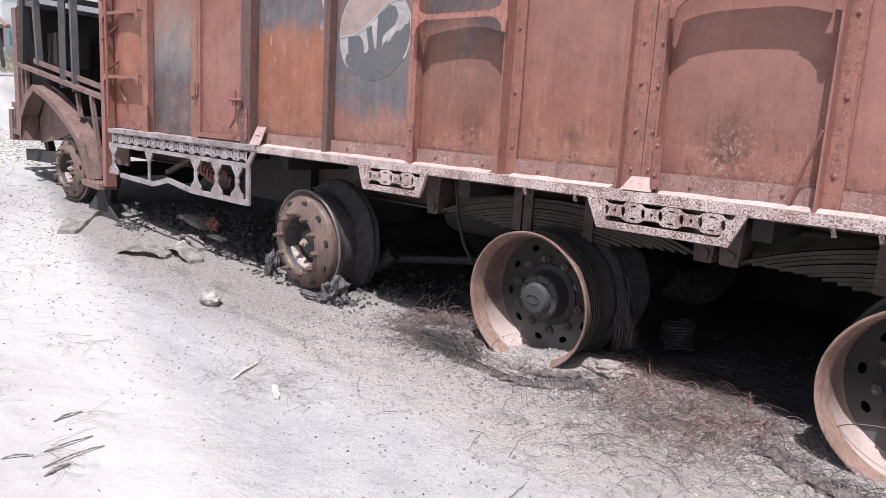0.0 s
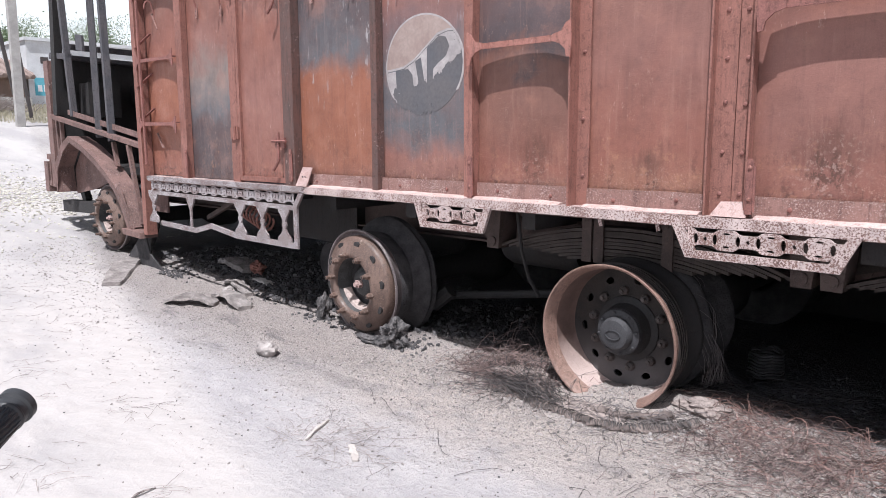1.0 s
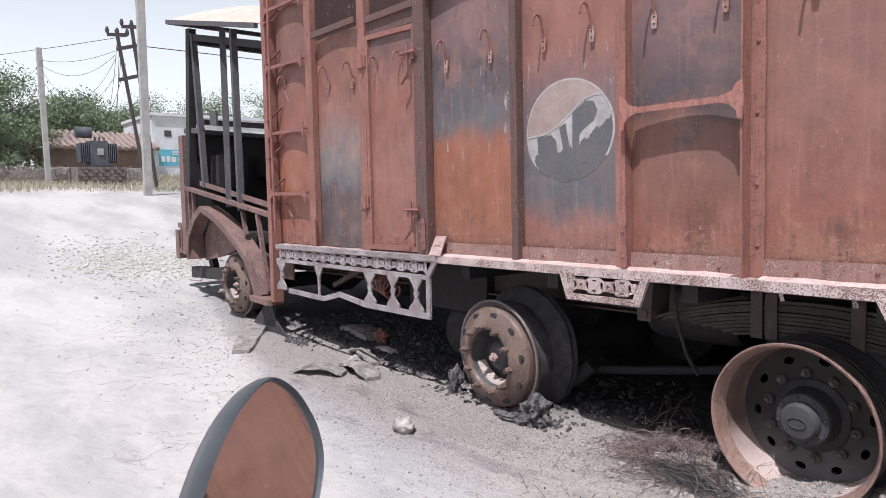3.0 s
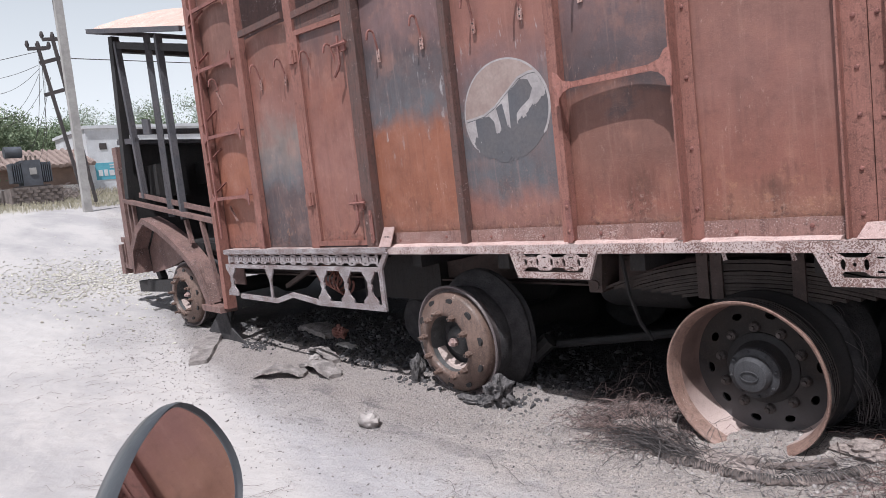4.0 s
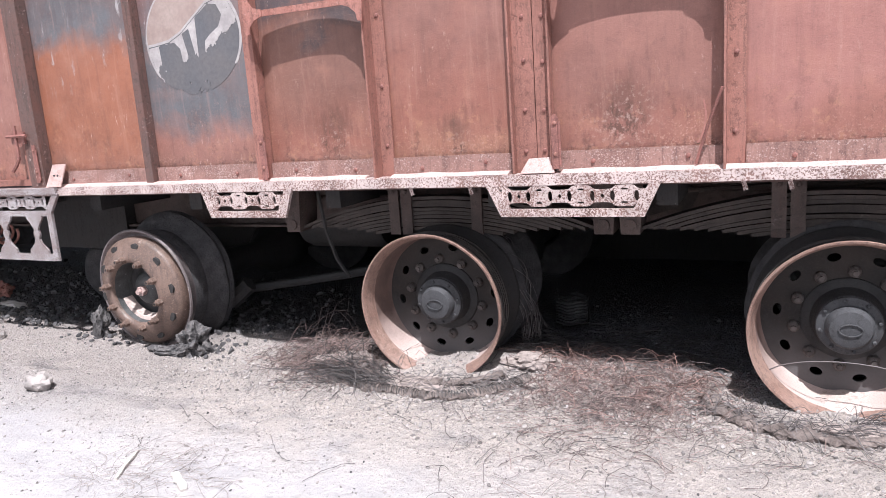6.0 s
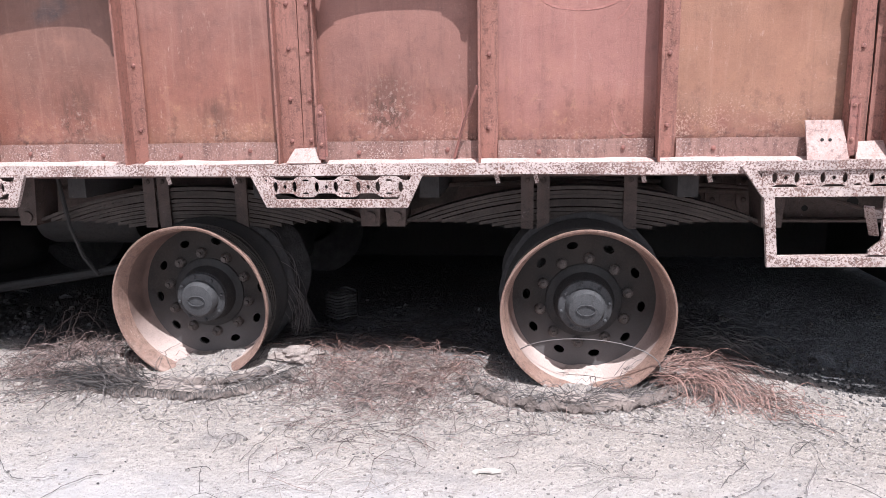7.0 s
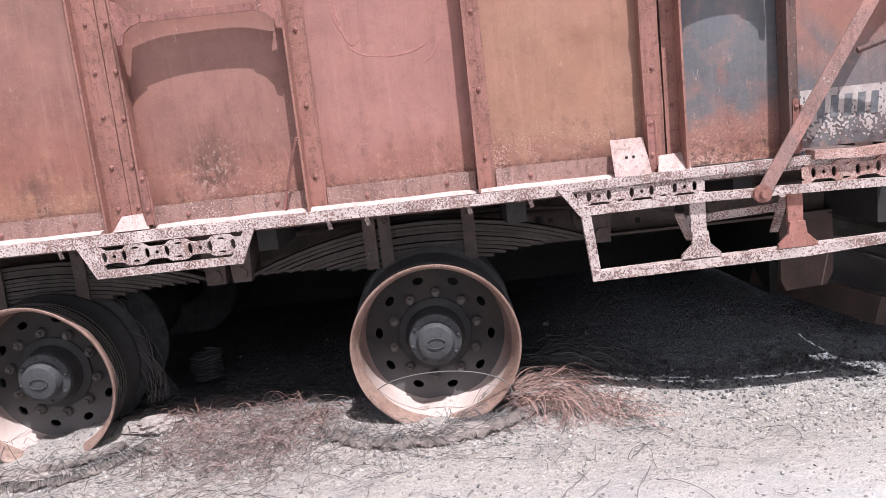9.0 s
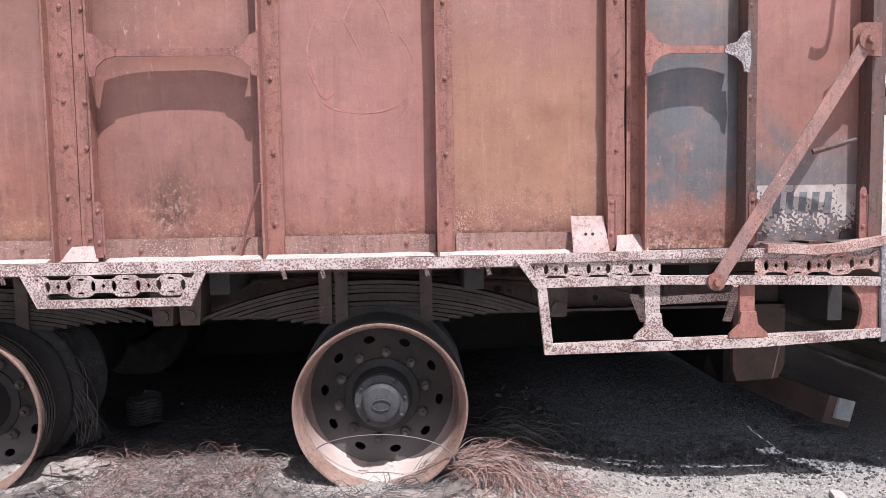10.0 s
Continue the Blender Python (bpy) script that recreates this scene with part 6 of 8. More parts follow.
pillar((-6.72, 0.11, 2.80), (-6.86, 0.10, 1.31), 0.07, 0.075, material=SOOT)
pillar((-6.64, 0.10, 2.74), (-6.49, 0.10, 1.29), 0.05, 0.045)
pillar((-5.95, 0.1, 2.64), (-5.93, 0.09, 1.10), 0.05, 0.08)
pillar((-5.73, 0.1, 2.60), (-5.68, 0.09, 1.07), 0.05, 0.08)
pillar((-6.8, 2.2, 2.8), (-6.9, 2.2, 1.3), 0.07, 0.07, material=SOOT)
pillar((-5.15, 2.2, 2.5), (-5.15, 2.2, 0.9), 0.07, 0.07, material=SOOT)
bm = bmesh.new()
bar(bm, (-6.74, 0.1, 2.70), (-6.8, 2.2, 2.68), 0.06, 0.07)
bar(bm, (-6.7, 0.11, 2.72), (-5.1, 0.11, 2.36), 0.05, 0.06)
bar(bm, (-5.15, 0.1, 2.40), (-5.15, 2.2, 2.40), 0.05, 0.06)
cab_part("cab_header", bm, SOOT, "burnt cab header rail")
# roof: a bleached sheet, crowned, with a ragged edge
bm = bmesh.new()
nx, ny = 26, 24
top, bot = [], []
for j in range(ny + 1):
    for i in range(nx + 1):
        x, y = -6.93 + 1.9 * i / nx, -0.02 + 2.36 * j / ny
        v = 2 * j / ny - 1
        u = 2 * i / nx - 1
        z = 2.88 - 0.215 * (x + 6.83) + 0.26 * (1 - abs(v) ** 3.2) * (1 - 0.25 * abs(u) ** 3) + 0.012 * noise.noise((x * 6, y * 6, 0))
        if j == 0:
            z += 0.012 * noise.noise((x * 14, 0, 3))
        top.append(bm.verts.new((x, y, z)))
        bot.append(bm.verts.new((x, y, z - 0.01)))
k = nx + 1
for j in range(ny):
    for i in range(nx):
        q = (j * k + i, j * k + i + 1, (j + 1) * k + i + 1, (j + 1) * k + i)
        bm.faces.new([top[a] for a in q])
        bm.faces.new([bot[a] for a in q[::-1]])
for ids in ([i for i in range(nx + 1)], [ny * k + i for i in range(nx + 1)], [j * k for j in range(ny + 1)], [j * k + nx for j in range(ny + 1)]):
    for a, b in zip(ids, ids[1:]):
        bm.faces.new((top[a], top[b], bot[b], bot[a]))
cab_part("cab_roof", bm, ROOF, "bleached tan cab roof sheet", smooth=True)
bm = bmesh.new()
bar(bm, (-6.96, -0.03, 2.895), (-5.0, -0.03, 2.475), 0.03, 0.04)
bar(bm, (-6.96, -0.03, 2.895), (-6.96, 2.36, 2.895), 0.03, 0.04)
cab_part("roof_gutter", bm, CABGREY, "grey roof gutter")
bm = bmesh.new()
tube(bm, [(-6.35, 0.55, 3.1), (-6.4, 0.55, 3.2), (-6.2, 0.6, 3.22), (-6.0, 0.6, 3.14)], 0.02, 6)
cab_part("roof_stub", bm, SOOT, smooth=True)
# cowl at the front with its corner, dash bars and dark inside
bm = bmesh.new()
box(bm, -7.10, -7.06, 0.16, 2.25, 0.62, 1.86)
cab_part("cowl", bm, SOOT, "soot-black front cowl")
bm = bmesh.new()
box(bm, -7.14, -7.03, 0.09, 0.16, 0.66, 1.82)
cab_part("cowl_corner", bm, CABRUST, "peeling rusty cowl corner", bevel=0.015)
bm = bmesh.new()
bar(bm, (-7.0, 0.12, 1.86), (-7.0, 2.2, 1.80), 0.12, 0.04)
bar(bm, (-6.92, 0.12, 1.95), (-6.92, 2.2, 1.92), 0.05, 0.05)
bar(bm, (-6.95, 0.11, 1.86), (-6.52, 0.11, 1.82), 0.04, 0.05)
cab_part("dash_rail", bm, CABGREY, "burnt dash rail")
for y in (0.5, 1.0, 1.5):
    bm = bmesh.new()
    box(bm, -7.03, -6.8, y - 0.14, y + 0.16, 1.3 + 0.1 * (y == 1.0), 1.62)
    cab_part("dash_box", bm, SOOT, bevel=0.02)
bm = bmesh.new()
box(bm, -7.0, -5.1, 2.16, 2.24, 0.9, 1.75)
cab_part("far_door", bm, SOOT, "burnt far door")
bm = bmesh.new()
box(bm, -5.16, -5.1, 0.12, 2.2, 0.75, 1.7)
cab_part("cab_back", bm, SOOT, "soot-black cab back")
bm = bmesh.new()
box(bm, -7.0, -5.1, 0.3, 2.2, 0.78, 0.84)
box(bm, -6.7, -5.4, 0.75, 1.6, 0.84, 1.12)
cab_part("cab_floor", bm, SOOT, "burnt cab floor and engine hump")
bm = bmesh.new()
prism(bm, [(-5.75, 1.06), (-5.2, 1.06), (-5.2, 1.3), (-5.4, 1.27), (-5.6, 1.18)], 0.5, 1.0)
cab_part("seat_sheet", bm, FLAKY_GREY, "pale burnt seat sheet", bevel=0.02)
# sill, fender arch and step
bm = bmesh.new()
bar(bm, (-6.95, 0.07, 1.30), (-5.0, 0.07, 1.02), 0.05, 0.035)
bar(bm, (-6.6, 0.09, 1.33), (-5.0, 0.09, 1.09), 0.01, 0.045)
cab_part("door_sill", bm, CABRUST, "rusted sloping door sill", bevel=0.004)
ARCH = [(-6.75, 0.60), (-6.755, 0.82), (-6.56, 1.01), (-6.38, 1.09), (-6.08, 1.005), (-5.84, 0.905), (-5.65, 0.81), (-5.47, 0.69), (-5.31, 0.53), (-5.2, 0.38)]
bm = bmesh.new()
rows = []
for i, (x, z) in enumerate(ARCH):
    (x0, z0), (x1, z1) = ARCH[max(i - 1, 0)], ARCH[min(i + 1, len(ARCH) - 1)]
    d = Vector((x1 - x0, 0, z1 - z0)).normalized()
    nv = Vector((-d.z, 0, d.x))
    nv = nv if nv.z > 0 else -nv
    c = Vector((x, 0, z))
    rows.append([bm.verts.new(q) for q in (c + nv * 0.024 + Vector((0, -0.01, 0)), c + nv * 0.024 + Vector((0, 0.16, 0)), c + nv * 0.014 + Vector((0, 0.16, 0)), c + nv * 0.012 + Vector((0, 0.005, 0)), c - nv * 0.034 + Vector((0, 0.012, 0)), c - nv * 0.034 + Vector((0, -0.002, 0)))])
for p, q in zip(rows, rows[1:]):
    for j in range(6):
        bm.faces.new((p[j], p[(j + 1) % 6], q[(j + 1) % 6], q[j]))
bm.faces.new(rows[0])
bm.faces.new(rows[-1][::-1])
cab_part("mudguard_arch", bm, CABRUST, "bent rusted mudguard arch")
bm = bmesh.new()
prism(bm, [(-6.74, 0.58), (-6.745, 0.81), (-6.55, 1.0), (-6.38, 1.08), (-6.08, 0.995), (-5.84, 0.895), (-5.65, 0.80), (-5.5, 0.69), (-5.95, 0.72), (-6.3, 0.64)], 0.165, 0.177)
cab_part("wheel_arch_panel", bm, CABRUST, "rust-brown wheel arch panel")
bm = bmesh.new()
prism(bm, [(-5.46, 0.68), (-5.38, 0.73), (-5.15, 0.37), (-5.27, 0.37)], -0.005, 0.005)
cab_part("mudguard_tail", bm, CABRUST, "flat rusted mudguard tail")
bm = bmesh.new()
prism(bm, [(-5.30, 0.385), (-4.98, 0.375), (-4.97, 0.33), (-5.28, 0.34)], -0.04, 0.1)
cab_part("step", bm, CABRUST, "rusted cab step", bevel=0.004)
for (p, q) in (((-5.30, 0.06, 1.04), (-5.14, 0.06, 0.42)), ((-5.68, 0.1, 1.06), (-5.62, 0.1, 0.86)), ((-6.82, 0.1, 1.26), (-6.80, 0.1, 0.64)), ((-6.98, 0.12, 1.28), (-6.96, 0.12, 0.66))):
    bm = bmesh.new()
    bar(bm, p, q, 0.03, 0.035)
    cab_part("cab_strut", bm, CABRUST, bevel=0.003)
bm = bmesh.new()
prism(bm, [(-5.45, 0.9), (-5.08, 1.0), (-5.08, 0.5), (-5.3, 0.5)], 0.25, 0.262)
cab_part("cab_side_sheet", bm, CABRUST, "dented cab side sheet")
# bumper, its end and the hanging bracket
bm = bmesh.new()
box(bm, -7.44, -7.34, 0.12, 2.3, 0.57, 0.87)
cab_part("bumper", bm, CABRUST, "rusted front bumper", bevel=0.015)
bm = bmesh.new()
for z in (0.66, 0.92):
    bar(bm, (-7.36, 0.14, z), (-6.9, 0.12, z - 0.03), 0.03, 0.05)
for x in (-7.26, -7.16, -7.06):
    bar(bm, (x, 0.13, 0.64), (x, 0.13, 0.93), 0.02, 0.03)
cab_part("bumper_grille", bm, CABRUST, "rusted corner grille bars")
bm = bmesh.new()
bar(bm, (-6.88, 0.25, 0.75), (-6.72, 0.25, 0.5), 0.06, 0.08)
bar(bm, (-7.15, 0.22, 0.44), (-6.2, 0.22, 0.47), 0.10, 0.11)
cab_part("front_spring_bracket", bm, SOOT, "soot-black front spring bracket", bevel=0.01)
bm = bmesh.new()
prism(bm, [(-6.03, 1.95), (-6.17, 1.97), (-6.17, 1.84), (-6.03, 1.82)], 0.04, 0.06)
cab_part("mirror_bracket", bm, CABGREY)
# mud flap
bm = bmesh.new()
for p, q in (([(-5.6, 0.10), (-5.2, 0.1), (-5.12, 0.32), (-5.3, 0.33)], 0.12), ([(-5.2, 0.04), (-4.72, 0.05), (-5.0, 0.2), (-5.05, 0.32), (-5.15, 0.32), (-5.2, 0.2)], 0.04)):
    prism(bm, p, q, q + 0.012)
cab_part("mud_flap", bm, CHAR, "charred rubber mud flap")


# ---- loose stuff on the ground ----
def stone_material(name, a, b):
    n = Nodes(name, 0.9)
    col = n.mix(n.island(), a, b)
    sm = n.noise(70, 4, 0.6)
    return n.done(n.mix(n.math('MULTIPLY', n.step(sm, 0.4, 0.7), 0.35), col, tuple(v * 0.6 for v in a)), sm, 0.5, 0.004)


GRAVEL = stone_material("dusty_gravel", lin(176, 167, 161), lin(104, 97, 94))
RUBBLE = stone_material("pale_rubble", lin(206, 200, 182), lin(166, 159, 148))
CINDER = stone_material("black_cinder", lin(52, 50, 52), lin(104, 100, 100))
STRAW = stone_material("dry_twig", lin(150, 136, 128), lin(104, 94, 90))

# grit over the verge
h = Heap()
for i in range(15000):
    x, y = rng.uniform(-6.5, 3.0), rng.gauss(-0.2, 0.42)
    if -2.2 < y < 0.5:
        s = rng.choice((0.0025, 0.003, 0.004, 0.005, 0.007)) * rng.uniform(0.7, 1.3)
        h.lump((x, y, ground_z(x, y) + s * 0.2), s)
for i in range(420):
    x, y = rng.uniform(-5.5, 2.8), rng.uniform(-2.2, -0.6)
    s = rng.uniform(0.002, 0.0045)
    h.lump((x, y, ground_z(x, y) + s * 0.2), s)
for i in range(2600):
    x, y = rng.uniform(-2.2, 2.9), rng.gauss(0.0, 0.16)
    s = rng.uniform(0.004, 0.010)
    h.lump((x, y, ground_z(x, y) + s * 0.3), s, 0.85)
h.stuff("grit", GRAVEL, "small dusty grit and crumbs on the verge", "grit")
h = Heap()
for i in range(420):
    x, y = rng.uniform(-5.5, 2.8), min(0.3, rng.gauss(-0.5, 0.55))
    s = rng.uniform(0.002, 0.006)
    h.lump((x, y, ground_z(x, y) + s * 0.3), s)
h.stuff("dark_crumbs", CINDER, "scattered dark cinder crumbs", "crumbs")
h = Heap()
for i in range(1900):
    x, y = rng.gauss(-9.2, 0.9), rng.gauss(0.3, 0.5)
    s = rng.uniform(0.009, 0.024)
    h.lump((x, y, ground_z(x, y) + s * 0.25), s)
for i in range(240):
    x, y = rng.uniform(-17, -6), rng.uniform(-1.5, 3.5)
    s = rng.uniform(0.005, 0.018)
    h.lump((x, y, ground_z(x, y) + s * 0.2), s)
for i in range(150):
    x, y = rng.gauss(-6.8, 0.8), rng.gauss(-0.1, 0.4)
    s = rng.uniform(0.006, 0.018)
    h.lump((x, y, ground_z(x, y) + s * 0.2), s)
h.stuff("rubble", RUBBLE, "pale stone rubble strewn on the track", "rubble")
# cinders and clods in the burnt strip under the lorry
h = Heap()
for i in range(4200):
    x, y = rng.uniform(-5.4, 2.5), 0.28 + abs(rng.gauss(0, 0.5))
    if x > -2 and rng.random() < 0.45:
        continue
    s = rng.choice((0.004, 0.005, 0.007, 0.010) if x > -2 else (0.005, 0.007, 0.010, 0.015, 0.022)) * rng.uniform(0.7, 1.3)
    h.lump((x, y, ground_z(x, y) + s * 0.3), s, 0.8)
for i in range(1700):
    cx, cy = rng.choice(((1.9, 0.42), (1.5, 0.3), (2.15, 0.3), (1.2, 0.45)))
    x, y = rng.gauss(cx, 0.14), rng.gauss(cy, 0.09)
    s = rng.uniform(0.003, 0.010)
    h.lump((x, y, ground_z(x, y) + s * 0.3), s, 0.8)
for cx, cy, n in ((-2.25, 0.12, 60), (-2.92, 0.12, 50), (-4.7, 0.1, 120), (-3.6, 0.25, 120)):
    for i in range(n):
        x, y = rng.gauss(cx, 0.12), rng.gauss(cy, 0.06)
        s = rng.uniform(0.006, 0.018)
        h.lump((x, y, ground_z(x, y) + s * 0.3), s, 0.8)
h.stuff("cinders", CINDER, "charred cinders and ash clods under the lorry", "cinders")


# ---- wire from the burnt tyres ----
def wire(h, c, length, r, curl, lift, heading=None, sag=0.5, n=9):
    a = heading if heading is not None else rng.uniform(0, 6.28)
    k = rng.gauss(0, curl)
    x, y = c
    top = abs(rng.gauss(0, lift))
    pts = []
    for i in range(n):
        t = i / (n - 1)
        z = ground_z(x, y) + 0.004 + top * math.sin(math.pi * min(1, t * (1 + sag * rng.random()))) + rng.uniform(0, 0.004)
        pts.append((x, y, z))
        x += math.cos(a) * length / n
        y += math.sin(a) * length / n
        a += k / n + rng.gauss(0, 0.12)
    h.strand(pts, r)


h = Heap()
for i in range(900):
    x, y = rng.gauss(-0.27, 0.19), rng.gauss(0.06, 0.14)
    wire(h, (x, y), rng.uniform(0.05, 0.2), 0.0009, 2.6, 0.02, rng.choice((0.25, 2.9, -0.4, 3.5, 1.2)) + rng.gauss(0, 0.5))
for i in range(90):
    x, y = rng.gauss(-0.2, 0.3), rng.gauss(-0.25, 0.14)
    wire(h, (x, y), rng.uniform(0.06, 0.22), 0.0010, 2.0, 0.008)
h.stuff("wire_heap", WIRE_RUST, "tangled heap of rusted tyre wire between the wheels", "wire")
h = Heap()
for i in range(190):
    x, y = rng.choice((rng.gauss(-0.45, 0.1), rng.gauss(-0.08, 0.09))), rng.gauss(0.12, 0.09)
    wire(h, (x, y), rng.uniform(0.06, 0.22), 0.0012, 2.4, 0.026, rng.choice((0.4, -0.5, 2.7)) + rng.gauss(0, 0.4))
h.stuff("wire_heap", WIRE_RED, "red-rusted strands on the heap of tyre wire", "wire")
h = Heap()
for i in range(700):
    x, y = rng.gauss(-1.53, 0.12), rng.gauss(0.12, 0.09)
    wire(h, (x, y), rng.uniform(0.06, 0.26), 0.0011, 2.0, 0.028, rng.choice((-0.3, 2.8, 0.1)) + rng.gauss(0, 0.4))
for i in range(14):
    wire(h, (-1.8 + rng.gauss(0, 0.08), 0.26 + rng.gauss(0, 0.05)), rng.uniform(0.25, 0.5), 0.0015, 3.0, 0.09, 0.2 + rng.gauss(0, 0.5))
h.stuff("wire_heap", WIRE_RUST, "heap of rusted tyre wire beside a bare rim", "wire")
# a sheaf of strands that runs out of the crust and droops at its end
h = Heap()
for i in range(260):
    x, y = 0.76 + rng.gauss(0, 0.05), 0.085 + rng.gauss(0, 0.03)
    z0, a = rng.uniform(0.005, 0.07), rng.gauss(0.12, 0.34)
    length, bend = rng.uniform(0.10, 0.33), -rng.gauss(0.9, 1.5)
    pts = []
    for k in range(13):
        t = k / 12
        pts.append((x, y, max(ground_z(x, y) + 0.003, ground_z(x, y) + z0 * (1 - t ** 2.2) + 0.03 * math.sin(math.pi * t))))
        x += math.cos(a) * length / 12
        y += math.sin(a) * length / 12
        a += bend / 12 * (0.3 + 1.4 * t) + rng.gauss(0, 0.2)
    h.strand(pts, 0.0011)
for i in range(90):
    x, y = 1.05 + rng.gauss(0, 0.07), 0.03 + rng.gauss(0, 0.05)
    wire(h, (x, y), rng.uniform(0.06, 0.18), 0.0012, 1.6, 0.02, -0.9 + rng.gauss(0, 0.5))
h.stuff("wire_bundle", WIRE_RED, "frayed bundle of red-rusted tyre wire", "wire")
h = Heap()
for i in range(110):
    cx, cy, r = 1.0 + rng.gauss(0, 0.09), 0.40 + rng.gauss(0, 0.1), rng.uniform(0.05, 0.13)
    tilt, turn, a0 = rng.uniform(0.35, 1.0), rng.gauss(0.3, 0.5), rng.uniform(-20, 60)
    pts = []
    for k in range(13):
        a = radians(a0 + k * 13)
        u, v = r * math.cos(a), r * math.sin(a)
        x, y = cx + u * math.cos(turn) - v * math.cos(tilt) * math.sin(turn), cy + u * math.sin(turn) + v * math.cos(tilt) * math.cos(turn)
        pts.append((x, y, ground_z(x, y) + 0.004 + max(0.0, v * math.sin(tilt))))
    h.strand(pts, 0.0011)
for i in range(320):
    x, y = rng.gauss(-0.4, 0.35), 0.55 + rng.gauss(0, 0.15)
    wire(h, (x, y), rng.uniform(0.1, 0.35), 0.0011, 3.0, 0.014)
for i in range(160):
    x, y = 0.86 + rng.gauss(0, 0.14), 0.3 + rng.gauss(0, 0.12)
    wire(h, (x, y), rng.uniform(0.08, 0.3), 0.0011, 3.0, 0.014)
h.stuff("wire_tangle", WIRE_DARK, "dark tangle of burnt wire in the shade", "wire")
h = Heap()
HANG = ((-0.84, 0.40, 0.44), (-0.66, 0.44, 0.10))
for i in range(34):
    ox, oy, oz = rng.gauss(0, 0.05), rng.gauss(0, 0.05), rng.gauss(-0.04, 0.07)
    ph = rng.gauss(0, 0.4)
    h.strand([(HANG[0][0] + (HANG[1][0] - HANG[0][0]) * t ** 0.8 + ox * (1 - 0.5 * t) + 0.035 * math.sin(9 * t + 2.5 * ph) * t, HANG[0][1] + oy + 0.03 * math.sin(4 * t + 2 * ph), HANG[0][2] + oz + (HANG[1][2] - HANG[0][2] - oz) * t ** 1.5 + 0.03 * math.sin(3.1 * t)) for t in (k / 13 for k in range(14))], 0.0011)
h.stuff("hanging_wire", WIRE_GREY, "grey burnt wires drooping off the inner wheel", "wire")
h = Heap()
for i in range(190):
    x = rng.uniform(-1.9, 1.6)
    y = rng.gauss(-0.16, 0.12) if rng.random() < 0.75 else rng.uniform(-0.8, -0.3)
    wire(h, (x, y), rng.uniform(0.03, 0.26), rng.uniform(0.0008, 0.0013), 2.0, 0.006)
h.stuff("loose_wire", WIRE_GREY, "loose wire ends strewn over the dust", "wire")
h = Heap()
for cx, cy, n, s in ((-1.55, -0.88, 120, 0.14), (-1.4, -1.66, 16, 0.05), (-1.64, -1.53, 8, 0.04), (-0.3, -0.62, 26, 0.14), (-2.4, -1.25, 20, 0.1), (-3.2, -1.5, 40, 0.2), (-5.2, -1.2, 60, 0.5), (-4.0, -0.9, 30, 0.4), (-2.1, -1.75, 18, 0.15)):
    for i in range(n):
        x, y = rng.gauss(cx, s), rng.gauss(cy, s * 0.6)
        wire(h, (x, y), rng.uniform(0.03, 0.2), rng.uniform(0.0005, 0.0009), 1.2, 0.005, rng.choice((0.4, 0.5, -0.2, 1.4)) + rng.gauss(0, 0.5), n=6)
for i in range(120):
    x, y = rng.uniform(-5, 1.5), rng.uniform(-2.2, -0.4)
    wire(h, (x, y), rng.uniform(0.01, 0.05), rng.uniform(0.0006, 0.0014), 0.6, 0.002, 0.4 + rng.gauss(0, 0.6), n=4)
h.stuff("twigs", STRAW, "dry twigs and straw bits on the ground", "twigs")
bm = bmesh.new()
tube(bm, [(0.462 + 0.25 * math.cos(radians(a)), 0.035 + 0.0005 * a, 0.10 + 0.085 * math.sin(radians(a))) for a in range(-10, 195, 12)], 0.0022, 5)
single("bent_wire", bm, WIRE_GREY, "thin bent wire hooked over a bare rim", "wire")


# ---- bead rings of the tyres, pressed flat before the wheels ----
def rope(name, pts, r, label):
    bm = bmesh.new()
    fine = []
    for i in range(len(pts) - 1):
        a, b = Vector(pts[i]), Vector(pts[i + 1])
        p0 = Vector(pts[max(i - 1, 0)])
        p3 = Vector(pts[min(i + 2, len(pts) - 1)])
        for k in range(26):
            t = k / 26
            q = 0.5 * ((2 * a) + (b - p0) * t + (2 * p0 - 5 * a + 4 * b - p3) * t * t + (3 * a - p0 - 3 * b + p3) * t ** 3)
            fine.append(q)
    fine.append(Vector(pts[-1]))
    rs = [r * (1 + 0.3 * noise.noise((i * 0.14, r, 0)) + 0.16 * noise.noise((i * 0.9, r, 5)) + 0.07 * math.sin(i * 1.9)) for i in range(len(fine))]
    rs[0] *= 0.5
    rs[-1] *= 0.5
    tube(bm, fine, rs, 12)
    for v in bm.verts:
        g = ground_z(v.co.x, v.co.y)
        v.co.z = g + (v.co.z - g) * 0.58
        v.co += Vector((1, 1, 0.8)) * 0.55 * r * noise.noise(v.co * 26) + Vector((0.5, 1, 0.8)) * 0.4 * r * noise.noise(v.co * 80)
    single(name, bm, BEADROPE, label, "tyre bead", smooth=True)


def on(x, y, up=0.0):
    return (x, y, ground_z(x, y) + up)


BEAD_LINE = ((-1.43, -0.02), (-1.32, -0.065), (-1.21, -0.095), (-1.06, -0.105), (-0.93, -0.12), (-0.80, -0.095), (-0.69, -0.01), (-0.60, 0.09))
rope("tyre_bead", [on(x, y, 0.012) for x, y in BEAD_LINE], 0.021, "ash-covered tyre bead ring lying before a rim")
